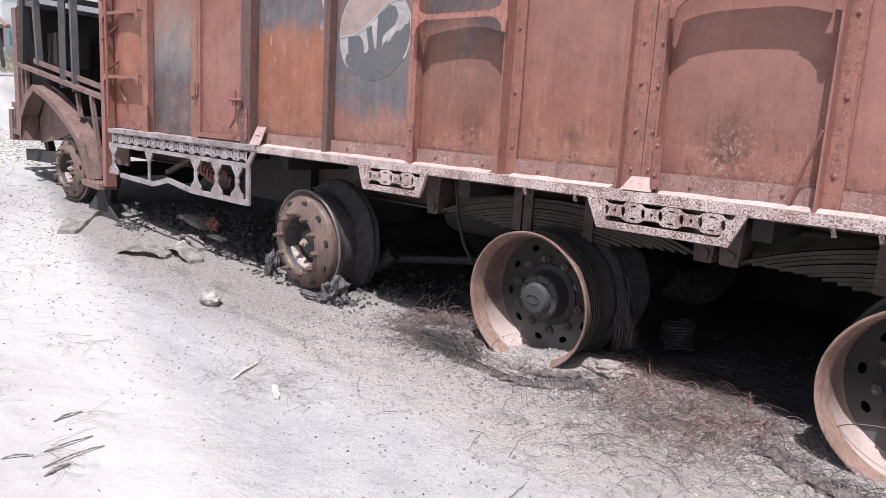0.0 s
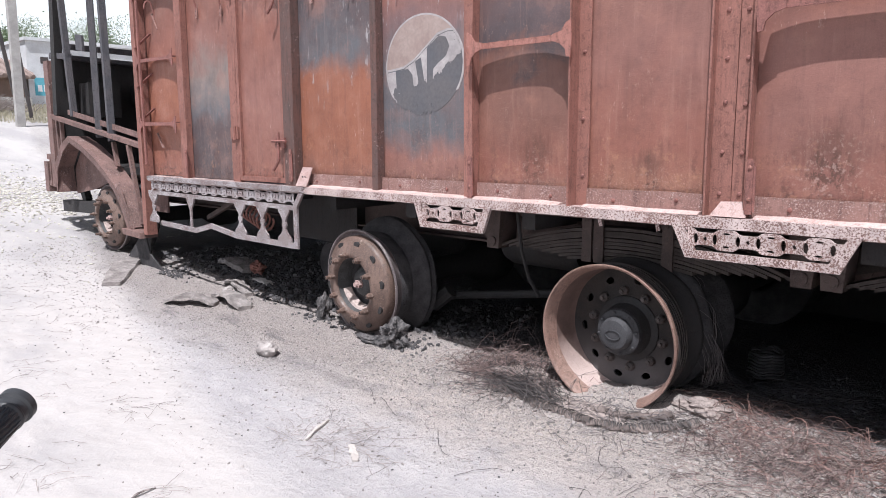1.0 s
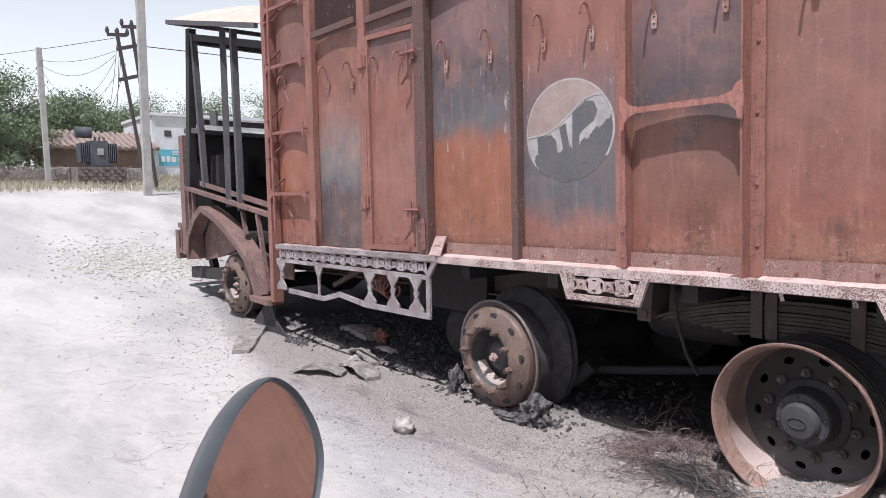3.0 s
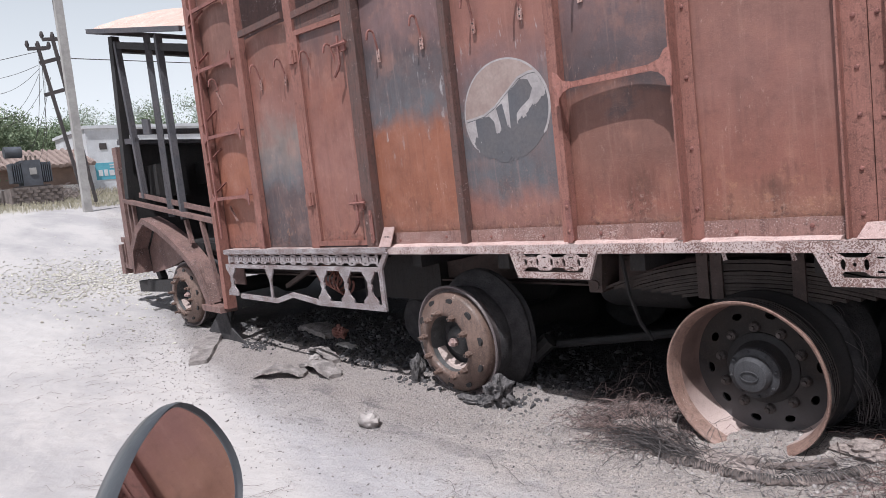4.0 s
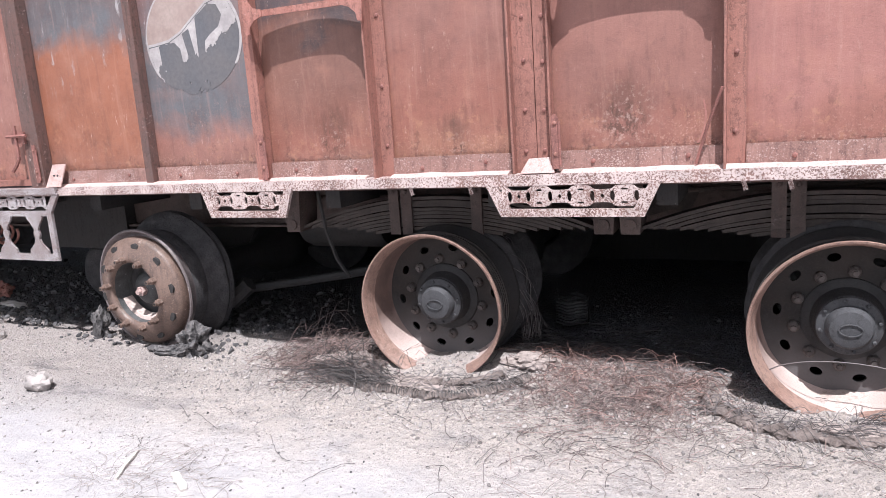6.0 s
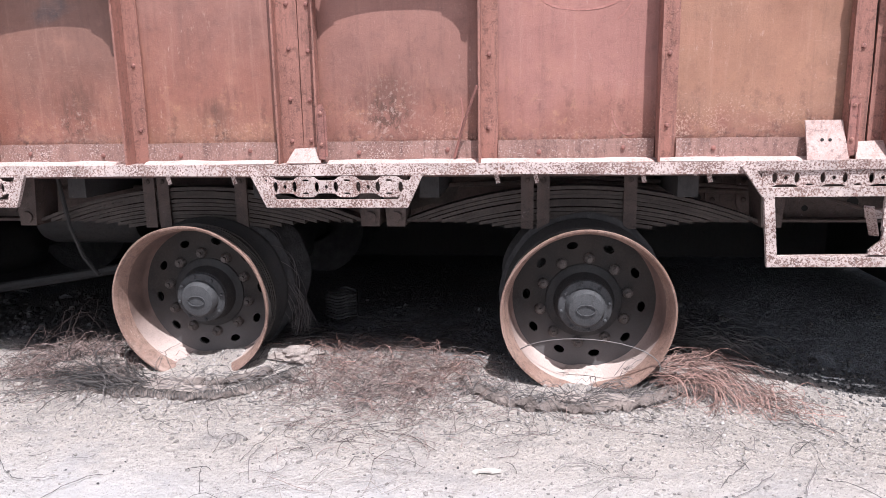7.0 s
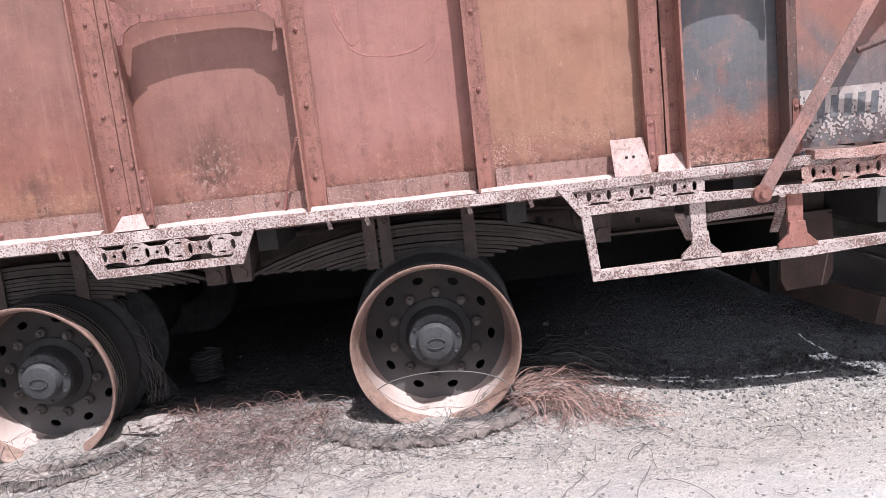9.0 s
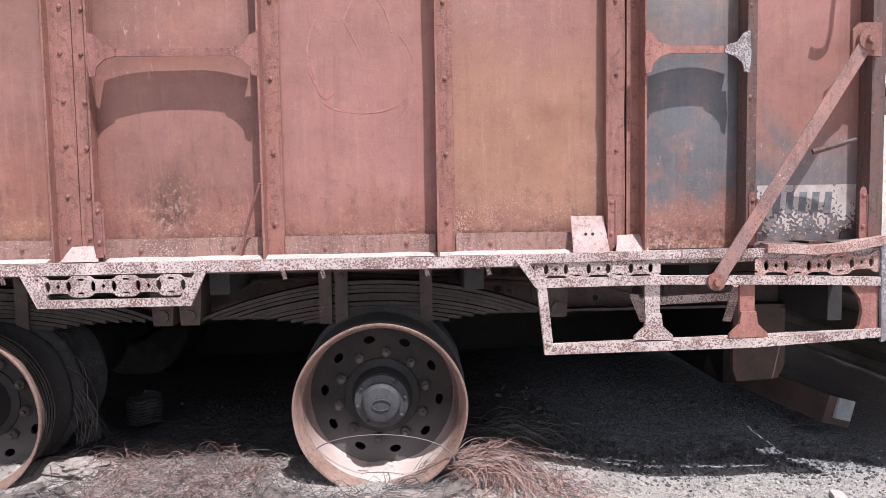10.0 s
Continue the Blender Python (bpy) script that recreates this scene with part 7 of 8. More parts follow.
# its wire cover: turns round the bead and strands that fan out from its broken end
h = Heap()
for i in range(150):
    t = (i + rng.random()) / 150 * (len(BEAD_LINE) - 1.001)
    k = int(t)
    p, q = Vector(BEAD_LINE[k]), Vector(BEAD_LINE[k + 1])
    c, d = p.lerp(q, t - k), (q - p).normalized()
    r = 0.021 + rng.uniform(-0.002, 0.004)
    g = ground_z(c.x, c.y)
    turn = []
    for j in range(9):
        w = radians(-10 + 25 * j)
        off, along = r * math.cos(w), 0.012 * (j / 8 - 0.5) + rng.uniform(-0.002, 0.002)
        turn.append((c.x - d.y * off + d.x * along, c.y + d.x * off + d.y * along, g + 0.008 + r * 0.85 * max(0.0, math.sin(w))))
    h.strand(turn, 0.0012)
for i in range(120):
    x, y, a = -1.24 + rng.gauss(0, 0.08), -0.07 + rng.gauss(0, 0.028), 2.7 + rng.gauss(0, 0.3)
    n, length, lift = 12, rng.uniform(0.15, 0.55), abs(rng.gauss(0, 0.035))
    pts = []
    for k in range(n):
        t = k / (n - 1)
        pts.append((x, y, ground_z(x, y) + 0.006 + lift * math.sin(math.pi * t * 0.8) + 0.02 * (1 - t)))
        x += math.cos(a) * length / n
        y += math.sin(a) * length / n
        a += rng.gauss(0, 0.22) - 0.012
    h.strand(pts, rng.uniform(0.0009, 0.0014))
h.stuff("bead_wire", WIRE_DARK, "dark wire wound on a tyre bead and frayed at its end", "wire")
rope("tyre_bead", [on(-1.42, 0.06, 0.03), on(-1.25, 0.02, 0.02), on(-1.05, -0.02, 0.02), on(-0.85, 0.0, 0.02), on(-0.7, 0.08, 0.03)], 0.018, "thin ash-covered tyre bead ring")
rope("tyre_bead", [on(0.03, 0.08, 0.02), on(0.1, -0.02, 0.016), on(0.25, -0.11, 0.014), on(0.42, -0.13, 0.014), on(0.58, -0.09, 0.02), on(0.72, 0.0, 0.025), on(0.84, 0.06, 0.03), on(0.93, 0.12, 0.03)], 0.025, "ash-covered tyre bead ring lying before a rim")

h = Heap()
for x0, x1, y0, y1 in ((-1.5, -0.6, 0.02, -0.06), (0.05, 0.75, 0.03, -0.1), (0.55, 0.95, 0.0, 0.14)):
    for i in range(130):
        t = rng.random()
        x = x0 + (x1 - x0) * t
        y = y0 + (y1 - y0) * math.sin(math.pi * t) + rng.gauss(0, 0.02)
        wire(h, (x - 0.08, y), rng.uniform(0.1, 0.28), 0.0012, 1.2, 0.03, rng.gauss(0.1, 0.35))
h.stuff("bead_wire", WIRE_GREY, "wire ends frayed from the tyre beads", "wire")

# ---- clods, stones, chips and slabs, each a thing ----
def lump_thing(name, c, size, material, label, category, seed, rough=0.35, sub=3, turn=0.0, group=""):
    bm = bmesh.new()
    blob(bm, (0, 0, 0), size, seed, rough, sub)
    m = Matrix.Translation(c) @ Matrix.Rotation(turn, 4, 'Z')
    for v in bm.verts:
        v.co = m @ v.co
    return single(name, bm, material, label, category, group)


BARK = simple("dark_bark", lin(92, 82, 78), lin(168, 156, 150), 60, 0.9, 160, 0.8)
CLINKER = simple("ashy_clinker", lin(52, 50, 52), lin(120, 114, 112), 34, 0.95, 60, 1.0, 0.02)
lump_thing("stone", on(-2.62, -0.46, 0.028), (0.065, 0.05, 0.04), STONE, "pale angular stone lying on the dust", "stone", 4, 0.26, 3)
lump_thing("charred_lump", on(-2.24, 0.06, 0.05), (0.075, 0.06, 0.08), CLINKER, "crumpled charred tyre lump against a wheel", "charred rubber", 2, 0.95, 4)
lump_thing("charred_lump", on(-2.38, 0.03, 0.02), (0.09, 0.03, 0.022), CLINKER, "crumpled charred tyre strip under a wheel", "charred rubber", 8, 0.7, 3)
lump_thing("charred_lump", on(-2.9, 0.12, 0.06), (0.035, 0.045, 0.08), CLINKER, "crumpled charred tyre rag beside a wheel", "charred rubber", 5, 0.7, 3)


def slab(name, a, b, width, thick, material, label, category, curl=0.0, seed=0, ragged=0.45):
    """A flat ragged piece lying from a to b."""
    a, b = Vector((*a, 0)), Vector((*b, 0))
    d = b - a
    s = Vector((-d.y, d.x, 0)).normalized()
    bm = bmesh.new()
    rows = []
    n = 12
    for i in range(n + 1):
        t = i / n
        p = a + d * t
        w = width / 2 * (0.75 + 0.5 * math.sin(math.pi * t) ** 0.6 * 0.6 + ragged * noise.noise((t * 5, seed, 0)))
        z = ground_z(p.x, p.y) + curl * math.sin(math.pi * t) + thick * 0.3
        e = 0.25 * thick * noise.noise((t * 6, seed, 4))
        row = []
        for u, v in ((-1, 0), (-0.9, 1), (-0.3, 1.15), (0.3, 1.0), (0.9, 0.95), (1, 0), (0.2, -0.3), (-0.4, -0.3)):
            q = p + s * u * w * (1 + ragged * noise.noise((t * 7, u * 2, seed)))
            row.append(bm.verts.new((q.x, q.y, z + v * thick * (1 + 0.5 * noise.noise((t * 8, u * 3, seed + 2))) + e)))
        rows.append(row)
    for p, q in zip(rows, rows[1:]):
        for j in range(8):
            bm.faces.new((p[j], p[(j + 1) % 8], q[(j + 1) % 8], q[j]))
    bm.faces.new(rows[0])
    bm.faces.new(rows[-1][::-1])
    return single(name, bm, material, label, category)


slab("charred_slab", (-5.38, 0.08), (-4.62, -0.42), 0.17, 0.022, ASHROCK, "ash-grey burnt board lying in the dust", "burnt board", 0.0, 1, 0.1)
slab("tyre_flake", (-3.98, -0.33), (-3.72, -0.12), 0.12, 0.018, ASHROCK, "curled ash-grey tyre flake on the ground", "tyre flake", 0.045, 2)
slab("tyre_flake", (-3.88, -0.02), (-3.5, -0.05), 0.12, 0.018, ASHROCK, "curled ash-grey tyre flake with charred edge", "tyre flake", 0.05, 3)
slab("tyre_flake", (-4.2, 0.24), (-3.75, 0.14), 0.08, 0.018, ASHROCK, "long pale ash-crusted strip", "tyre flake", 0.03, 4)
slab("charred_slab", (-4.75, 0.55), (-4.3, 0.5), 0.2, 0.03, ASHROCK, "grey slab under the side frame", "burnt board", 0.03, 6, 0.1)
lump_thing("red_rag", on(-4.2, 0.5, 0.05), (0.06, 0.05, 0.045), BRIGHT_RUST, "small crumpled red rag in the ash", "rag", 3, 0.6)
slab("pale_scrap", (-4.12, 0.42), (-3.9, 0.4), 0.07, 0.012, WOOD, "pale scrap lying in the ash", "scrap", 0.01, 7)
lump_thing("ash_clod", on(-3.95, 0.1, 0.02), (0.05, 0.035, 0.025), STONE, "pale ash clod beside charred flakes", "clod", 9, 0.4)
slab("wood_chip", (-1.616, -0.954), (-1.7, -0.785), 0.014, 0.006, WOOD, "pale splinter of wood on the dust", "wood chip", 0.004, 11)
slab("wood_chip", (-1.465, -0.862), (-1.36, -0.93), 0.026, 0.006, WOOD, "short pale wood chip on the dust", "wood chip", 0.004, 12)
slab("wood_chip", (0.10, -0.55), (0.18, -0.545), 0.02, 0.005, WOOD, "short pale wood chip on the dust", "wood chip", 0.004, 13)
for a, b, w, k in (((-1.45, -1.68), (-1.452, -1.54), 0.006, 15), ((-1.35, -1.72), (-1.358, -1.545), 0.006, 16), ((-1.295, -1.735), (-1.316, -1.658), 0.010, 17), ((-1.484, -1.782), (-1.441, -1.712), 0.006, 19), ((-1.654, -1.581), (-1.664, -1.489), 0.008, 20)):
    slab("bark_strip", a, b, w, 0.003, BARK, "dark ragged strip of bark on the pale track", "bark", 0.008, k, 0.9)
slab("board", (2.05, 0.0), (1.89, -0.43), 0.05, 0.012, WOOD, "pale narrow board lying at the tail", "board", 0.004, 18, 0.06)
for i in range(12):
    x, y = rng.uniform(0.9, 2.6), rng.uniform(0.25, 1.2)
    s = rng.uniform(0.012, 0.024)
    lump_thing("clod", on(x, y, s * 0.3), (s, s * 0.8, s * 0.6), CLINKER, "grey clod lying in the shade", "clod", i, 0.4, 2, 0.0, "clods")
lump_thing("sand_crust", on(0.82, 0.11, 0.03), (0.10, 0.045, 0.036), BLOWN, "pale sandy crust on a tyre bead end", "crust", 21, 0.6, 4)
lump_thing("sand_crust", on(-1.42, 0.12, 0.0), (0.13, 0.06, 0.036), BLOWN, "pale sandy crust on a frayed tyre bead", "crust", 12, 0.6, 4)
lump_thing("sand_crust", on(-0.62, 0.2, -0.01), (0.10, 0.07, 0.03), BLOWN, "pale sandy crust beside a bare rim", "crust", 17, 0.5, 4)
for c, s in ((on(-1.0, 0.0, -0.02), (0.2, 0.08, 0.04)), (on(0.5, -0.04, -0.016), (0.2, 0.07, 0.036))):
    lump_thing("sand_mound", c, s, BLOWN, "pinkish sand heaped against a bare rim", "sand", s[0] * 40, 0.25, 4)

# beam of timber under the tail
bm = bmesh.new()
bar(bm, (2.22, 1.35, 0.10), (2.41, 0.565, 0.062), 0.15, 0.12, (0.3, 0, 1))
beam = single("timber_beam", bm, LOG, "scorched timber beam lying under the tail", "timber", bevel=0.008)
bm = bmesh.new()
bar(bm, (2.43, 0.569, 0.072), (2.4333, 0.557, 0.0715), 0.09, 0.09, (0.3, 0, 1))
part("cut_end", bm, CUT, beam, "pale sawn end")

# lowered tailgate with ribs, leaning from the tail to the ground
bm = bmesh.new()
bar(bm, (2.29, 1.18, 0.815), (3.21, 1.18, 0.035), 2.32, 0.02)
gate = single("tailgate", bm, GATE, "lowered ribbed tailgate leaning from the tail to the ground", "tailgate")
for k in range(5):
    t = 0.05 + k * 0.225
    x, z = 2.29 + 0.92 * t, 0.815 - 0.78 * t
    bm = bmesh.new()
    bar(bm, (x - 0.022, 0.03, z - 0.034), (x - 0.022, 2.33, z - 0.034), 0.06, 0.05, (0.65, 0, 0.76))
    part("rib", bm, GATE, gate)
for y in (0.025, 2.345):
    bm = bmesh.new()
    bar(bm, (2.285, y, 0.83), (3.215, y, 0.045), 0.03, 0.075)
    part("edge_channel", bm, GATE, gate, bevel=0.004)
for y in (0.5, 2.1):
    bm = bmesh.new()
    bar(bm, (2.21, y, 0.80), (2.31, y, 0.805), 0.05, 0.02)
    part("hinge_strap", bm, POST_DARK, gate)

# dark sheet added below the far side, hiding the sunlit ground seen under the floor
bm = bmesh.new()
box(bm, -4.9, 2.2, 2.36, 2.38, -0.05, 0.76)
part("far_blocker", bm, SOOT, lorry, "dark sheet added along the far side to block light")
# cross beam at the tail; its lower boxes are added to block bright ground
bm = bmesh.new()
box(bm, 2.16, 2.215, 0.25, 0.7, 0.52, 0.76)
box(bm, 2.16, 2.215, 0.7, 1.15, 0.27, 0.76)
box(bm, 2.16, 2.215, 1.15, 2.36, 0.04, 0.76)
part("tail_beam_blocker", bm, SOOT, lorry, "sooty cross beam at the tail, deepened to block light")
bm = bmesh.new()
prism(bm, [(1.97, 0.55), (2.2, 0.55), (2.2, 0.26), (2.17, 0.2), (1.99, 0.19), (1.97, 0.24)], 0.63, 0.655)
part("tow_bracket", bm, LOG, lorry, "rust-brown plate hanging at the tail", bevel=0.004)

# ---- parked motorcycle: its handlebar end and mirror reach into view ----
TIP = Vector((-0.2585, -2.2158, 0.8498))
BARDIR = Vector((0.070, -0.078, -0.029)).normalized()
bike = thing("motorcycle", (-0.45, -2.75, 0.0), "parked dark motorcycle with a rubber grip and round-cornered mirror", "motorcycle")
bm = bmesh.new()
side = BARDIR.cross(Vector((0, 0, 1))).normalized()
upv = side.cross(BARDIR)
rows = []
L = 0.125
for i in range(71):
    t = i / 70
    r = 0.0142 + (0.0024 if t < 0.06 else 0.001 if 0.90 < t < 0.94 or 0.14 < t < 0.17 else 0)
    rows.append((t, r))
rings = []
for t, r in rows:
    p = TIP + BARDIR * (t * L)
    ribbed = 0.0011 if 0.18 < t < 0.9 else 0.0
    rings.append([bm.verts.new(p + (side * math.cos(a) + upv * math.sin(a)) * (r - ribbed * (math.sin(20 * a + 16 * t) < -0.2))) for a in (2 * math.pi * k / 120 for k in range(120))])
for a, b in zip(rings, rings[1:]):
    for k in range(120):
        bm.faces.new((a[k], a[(k + 1) % 120], b[(k + 1) % 120], b[k]))
bm.faces.new(rings[0][::-1])
bm.faces.new(rings[-1])
grip = part("grip", bm, DARKGUM, bike, "ribbed black rubber grip")
bm = bmesh.new()
tube(bm, [TIP - BARDIR * 0.0015, TIP + BARDIR * 0.002], 0.0125, 32)
tube(bm, [TIP - BARDIR * 0.003, TIP + BARDIR * 0.002], 0.006, 20)
part("end_cap", bm, PLASTIC, grip, "round grip end cap")
bm = bmesh.new()
E0 = TIP + BARDIR * L
MID = Vector((-0.52, -2.62, 0.78))
tube(bm, [E0 - BARDIR * 0.01, E0 + BARDIR * 0.05, E0 + BARDIR * 0.09 + Vector((-0.03, -0.03, 0.0)), MID + Vector((0.2, 0.10, 0.02)), MID + Vector((0.06, 0.05, 0.01)), MID, MID + Vector((0, -0.15, 0.0)), MID + Vector((0.1, -0.4, -0.05))], 0.012, 10)
part("handlebar", bm, PLASTIC, bike, "black handlebar tube", smooth=True)
bm = bmesh.new()
tube(bm, [E0 + BARDIR * 0.0, E0 + BARDIR * 0.05], 0.026, 14)
part("switch_housing", bm, PLASTIC, bike, "black switch housing", smooth=True)
# mirror: a shell, a rim and the glass
MIRRIM = simple("worn_mirror_rim", (0.06, 0.062, 0.068), (0.035, 0.036, 0.04), 14, 0.28, 160, 0.1)
MN = Vector((0.883, 0.351, 0.311)).normalized()
MU = (Vector((0, 0, 1)) - MN * MN.z).normalized()
MR = (-MN).cross(MU)
M0 = Vector((-0.189, -2.298, 1.032))
OUT = [(0, 0), (0.014, -0.008), (0.022, -0.022), (0.0255, -0.038), (0.022, -0.055), (0.008, -0.075), (-0.014, -0.094), (-0.036, -0.102), (-0.054, -0.099), (-0.068, -0.088), (-0.073, -0.072), (-0.069, -0.053), (-0.058, -0.038), (-0.042, -0.022), (-0.022, -0.008)]
MC = (-0.024, -0.055)


def smooth_loop(pts, n=6):
    out = []
    k = len(pts)
    for i in range(k):
        p0, p1, p2, p3 = (Vector((*pts[(i + j - 1) % k], 0)) for j in range(4))
        for s in range(n):
            t = s / n
            out.append(0.5 * (2 * p1 + (p2 - p0) * t + (2 * p0 - 5 * p1 + 4 * p2 - p3) * t * t + (3 * p1 - p0 - 3 * p2 + p3) * t ** 3))
    return out


LOOP = smooth_loop(OUT)


def mirror_ring(bm, k, depth):
    return [bm.verts.new(M0 + MR * (MC[0] + (p.x - MC[0]) * k) + MU * (MC[1] + (p.y - MC[1]) * k) + MN * depth) for p in LOOP]


bm = bmesh.new()
prof = [(0.955, 0.0015), (0.965, 0.004), (0.98, 0.005), (1.0, 0.002), (1.01, -0.005), (0.98, -0.014), (0.8, -0.024), (0.4, -0.03), (0.02, -0.031)]
rg = [mirror_ring(bm, k, d) for k, d in prof]
for a, b in zip(rg, rg[1:]):
    for i in range(len(LOOP)):
        j = (i + 1) % len(LOOP)
        bm.faces.new((a[i], a[j], b[j], b[i]))
bm.faces.new(rg[-1])
shell = part("mirror_shell", bm, MIRRIM, bike, "worn grey-black mirror shell", smooth=True)
bm = bmesh.new()
bm.faces.new(mirror_ring(bm, 0.968, 0.0018))
part("mirror_glass", bm, mirror_glass, shell, "rear-view mirror glass")
bm = bmesh.new()
base = M0 + MR * -0.05 + MU * -0.085 - MN * 0.02
tube(bm, [base, base + Vector((-0.01, -0.01, -0.05)), base + Vector((-0.02, -0.03, -0.12)), E0 + BARDIR * 0.03], 0.006, 8)
part("mirror_stem", bm, PLASTIC, bike, "black mirror stem", smooth=True)
# fork, wheel, tank and seat, out of view under the eye
bm = bmesh.new()
for s in (-0.1, 0.1):
    tube(bm, [MID + Vector((0, s, -0.02)), (-0.86, -2.66 + s, 0.3)], 0.02, 8)
part("fork", bm, CHROME, bike, smooth=True)
bm = bmesh.new()
lathe(bm, [(0.2, -0.02), (0.24, -0.03), (0.28, -0.04), (0.3, 0.0), (0.28, 0.04), (0.24, 0.03), (0.2, 0.02), (0.2, -0.02)], (-0.86, -2.66, 0.3), 40)
part("front_wheel", bm, DARKGUM, bike, smooth=True)
bm = bmesh.new()
blob(bm, (-0.2, -2.72, 0.6), (0.3, 0.12, 0.11), 1, 0.05, 3)
part("tank", bm, PLASTIC, bike, smooth=True)
bm = bmesh.new()
lathe(bm, [(0.2, -0.03), (0.24, -0.04), (0.29, -0.05), (0.31, 0.0), (0.29, 0.05), (0.24, 0.04), (0.2, 0.03), (0.2, -0.03)], (0.45, -2.78, 0.31), 40)
part("rear_wheel", bm, DARKGUM, bike, smooth=True)
bm = bmesh.new()
bar(bm, (-0.45, -2.7, 0.55), (0.42, -2.77, 0.36), 0.08, 0.14)
bar(bm, (-0.1, -2.9, 0.4), (-0.05, -3.02, 0.0), 0.02, 0.02)
part("frame", bm, PLASTIC, bike)

COIL = (-0.60, 0.76, 0.05)
# small coil of burnt wire in the shade beyond the rim
bm = bmesh.new()
c = COIL
tube(bm, [(c[0] + 0.07 * math.cos(a), c[1] + 0.07 * math.sin(a), c[2] + 0.0022 * a + 0.004 * math.sin(5 * a)) for a in (k * 0.35 for k in range(150))], 0.006, 5)
single("wire_coil", bm, CHAR, "small coil of burnt wire standing in the ash", "wire coil", smooth=True)


# ---- far things ----
# the far wood's leaves have the distance haze mixed into their colour
LEAF_M = []
for nm, a, b in (("leaf_green", (0.10, 0.14, 0.075), (0.22, 0.27, 0.165)), ("leaf_far_hazed", (0.28, 0.32, 0.29), (0.38, 0.41, 0.38)), ("dry_grass", (0.26, 0.24, 0.17), (0.40, 0.36, 0.27))):
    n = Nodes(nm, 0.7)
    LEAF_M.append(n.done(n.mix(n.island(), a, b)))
BARK = simple("bark", lin(120, 104, 92), lin(90, 78, 70), 10, 0.9, 40, 0.6, 0.008)
CONCRETE = simple("pole_concrete", lin(172, 168, 162), lin(150, 146, 141), 6, 0.9, 50, 0.4)
IRON = simple("dark_pole_iron", lin(62, 56, 56), lin(78, 68, 66), 6, 0.7, 50, 0.3)
LIMEWASH = simple("limewash_wall", lin(214, 216, 218), lin(190, 190, 192), 1.5, 0.9, 20, 0.3)
MUD = simple("mud_wall", lin(150, 122, 104), lin(128, 104, 90), 1.5, 0.95, 18, 0.5)
TILE = simple("clay_roof_tile", lin(158, 136, 124), lin(120, 100, 92), 2.5, 0.9, 14, 0.5)
BLUE = simple("blue_painted_sign", lin(60, 168, 190), lin(84, 180, 200), 3, 0.8, 30, 0.1)
TANKM = simple("transformer_grey", lin(84, 88, 96), lin(66, 68, 74), 5, 0.6, 50, 0.2)
BRICKM = simple("rubble_stone", lin(132, 118, 110), lin(96, 86, 82), 3, 0.95, 20, 0.5)


def tree(x, y, height, spread, label, leaves=1500, material=None, low=0.25, leaf=0.16):
    z = ground_z(x, y)
    t = thing("tree", (x, y, z), label, "tree", "trees")
    bm = bmesh.new()
    tube(bm, [(x, y, z - 0.2), (x + 0.1, y, z + height * 0.25), (x - 0.05, y + 0.1, z + height * 0.5), (x + 0.1, y, z + height * 0.8)], [height * 0.035, height * 0.028, height * 0.018, height * 0.006], 8)
    limbs = []
    for i in range(9):
        a = rng.uniform(0, 6.28)
        h0 = rng.uniform(0.3, 0.7) * height
        e = (x + math.cos(a) * spread * rng.uniform(0.5, 0.95), y + math.sin(a) * spread * rng.uniform(0.5, 0.95), z + h0 + height * rng.uniform(0.05, 0.3))
        mid = (x + (e[0] - x) * 0.5, y + (e[1] - y) * 0.5, z + h0 + (e[2] - z - h0) * 0.65)
        tube(bm, [(x, y, z + h0 * 0.8), mid, e], [height * 0.014, height * 0.009, height * 0.003], 5)
        limbs.append((mid, e))
    part("trunk", bm, BARK, t, smooth=True)
    h = Heap()
    clumps = [e for _, e in limbs] + [m for m, _ in limbs]
    for i in range(16):
        a, r = rng.uniform(0, 6.28), spread * math.sqrt(rng.random())
        clumps.append((x + math.cos(a) * r, y + math.sin(a) * r, z + height * (low + (1 - low) * rng.random() * (1 - 0.35 * r / spread))))
    for i in range(leaves):
        c = rng.choice(clumps)
        s = spread * 0.22
        h.leaf((rng.gauss(c[0], s), rng.gauss(c[1], s), rng.gauss(c[2], s * 0.7)), leaf * rng.uniform(0.6, 1.4), 1.2)
    ob = new("crown", h.mesh("crown", material or LEAF_M[0]))
    ob.parent = t
    ob.matrix_parent_inverse = world_of(t).inverted()


for x, y, H, S in ((-38, 2.0, 5.9, 2.4), (-38, 4.4, 4.6, 1.9), (-40, 6.2, 4.0, 1.7), (-36, -0.4, 6.0, 2.6), (-52, 13.5, 6.0, 2.6), (-52, 16.5, 6.2, 2.6), (-54, 20.0, 6.3, 2.9), (-50, 23.0, 6.0, 2.9), (-48, 10.2, 4.8, 2.2), (-40, -4.0, 6.2, 2.8), (-54, 25.5, 6.2, 2.8)):
    tree(x, y, H, S, "broad leafy green tree beyond the houses", 15000, None, 0.12, 0.075)
for i in range(9):
    tree(-30.5 + rng.uniform(-1, 1), -0.6 + i * 0.45, 1.6 + 1.2 * rng.random(), 0.9, "low green bush by the verge", 2600, None, 0.05, 0.05)
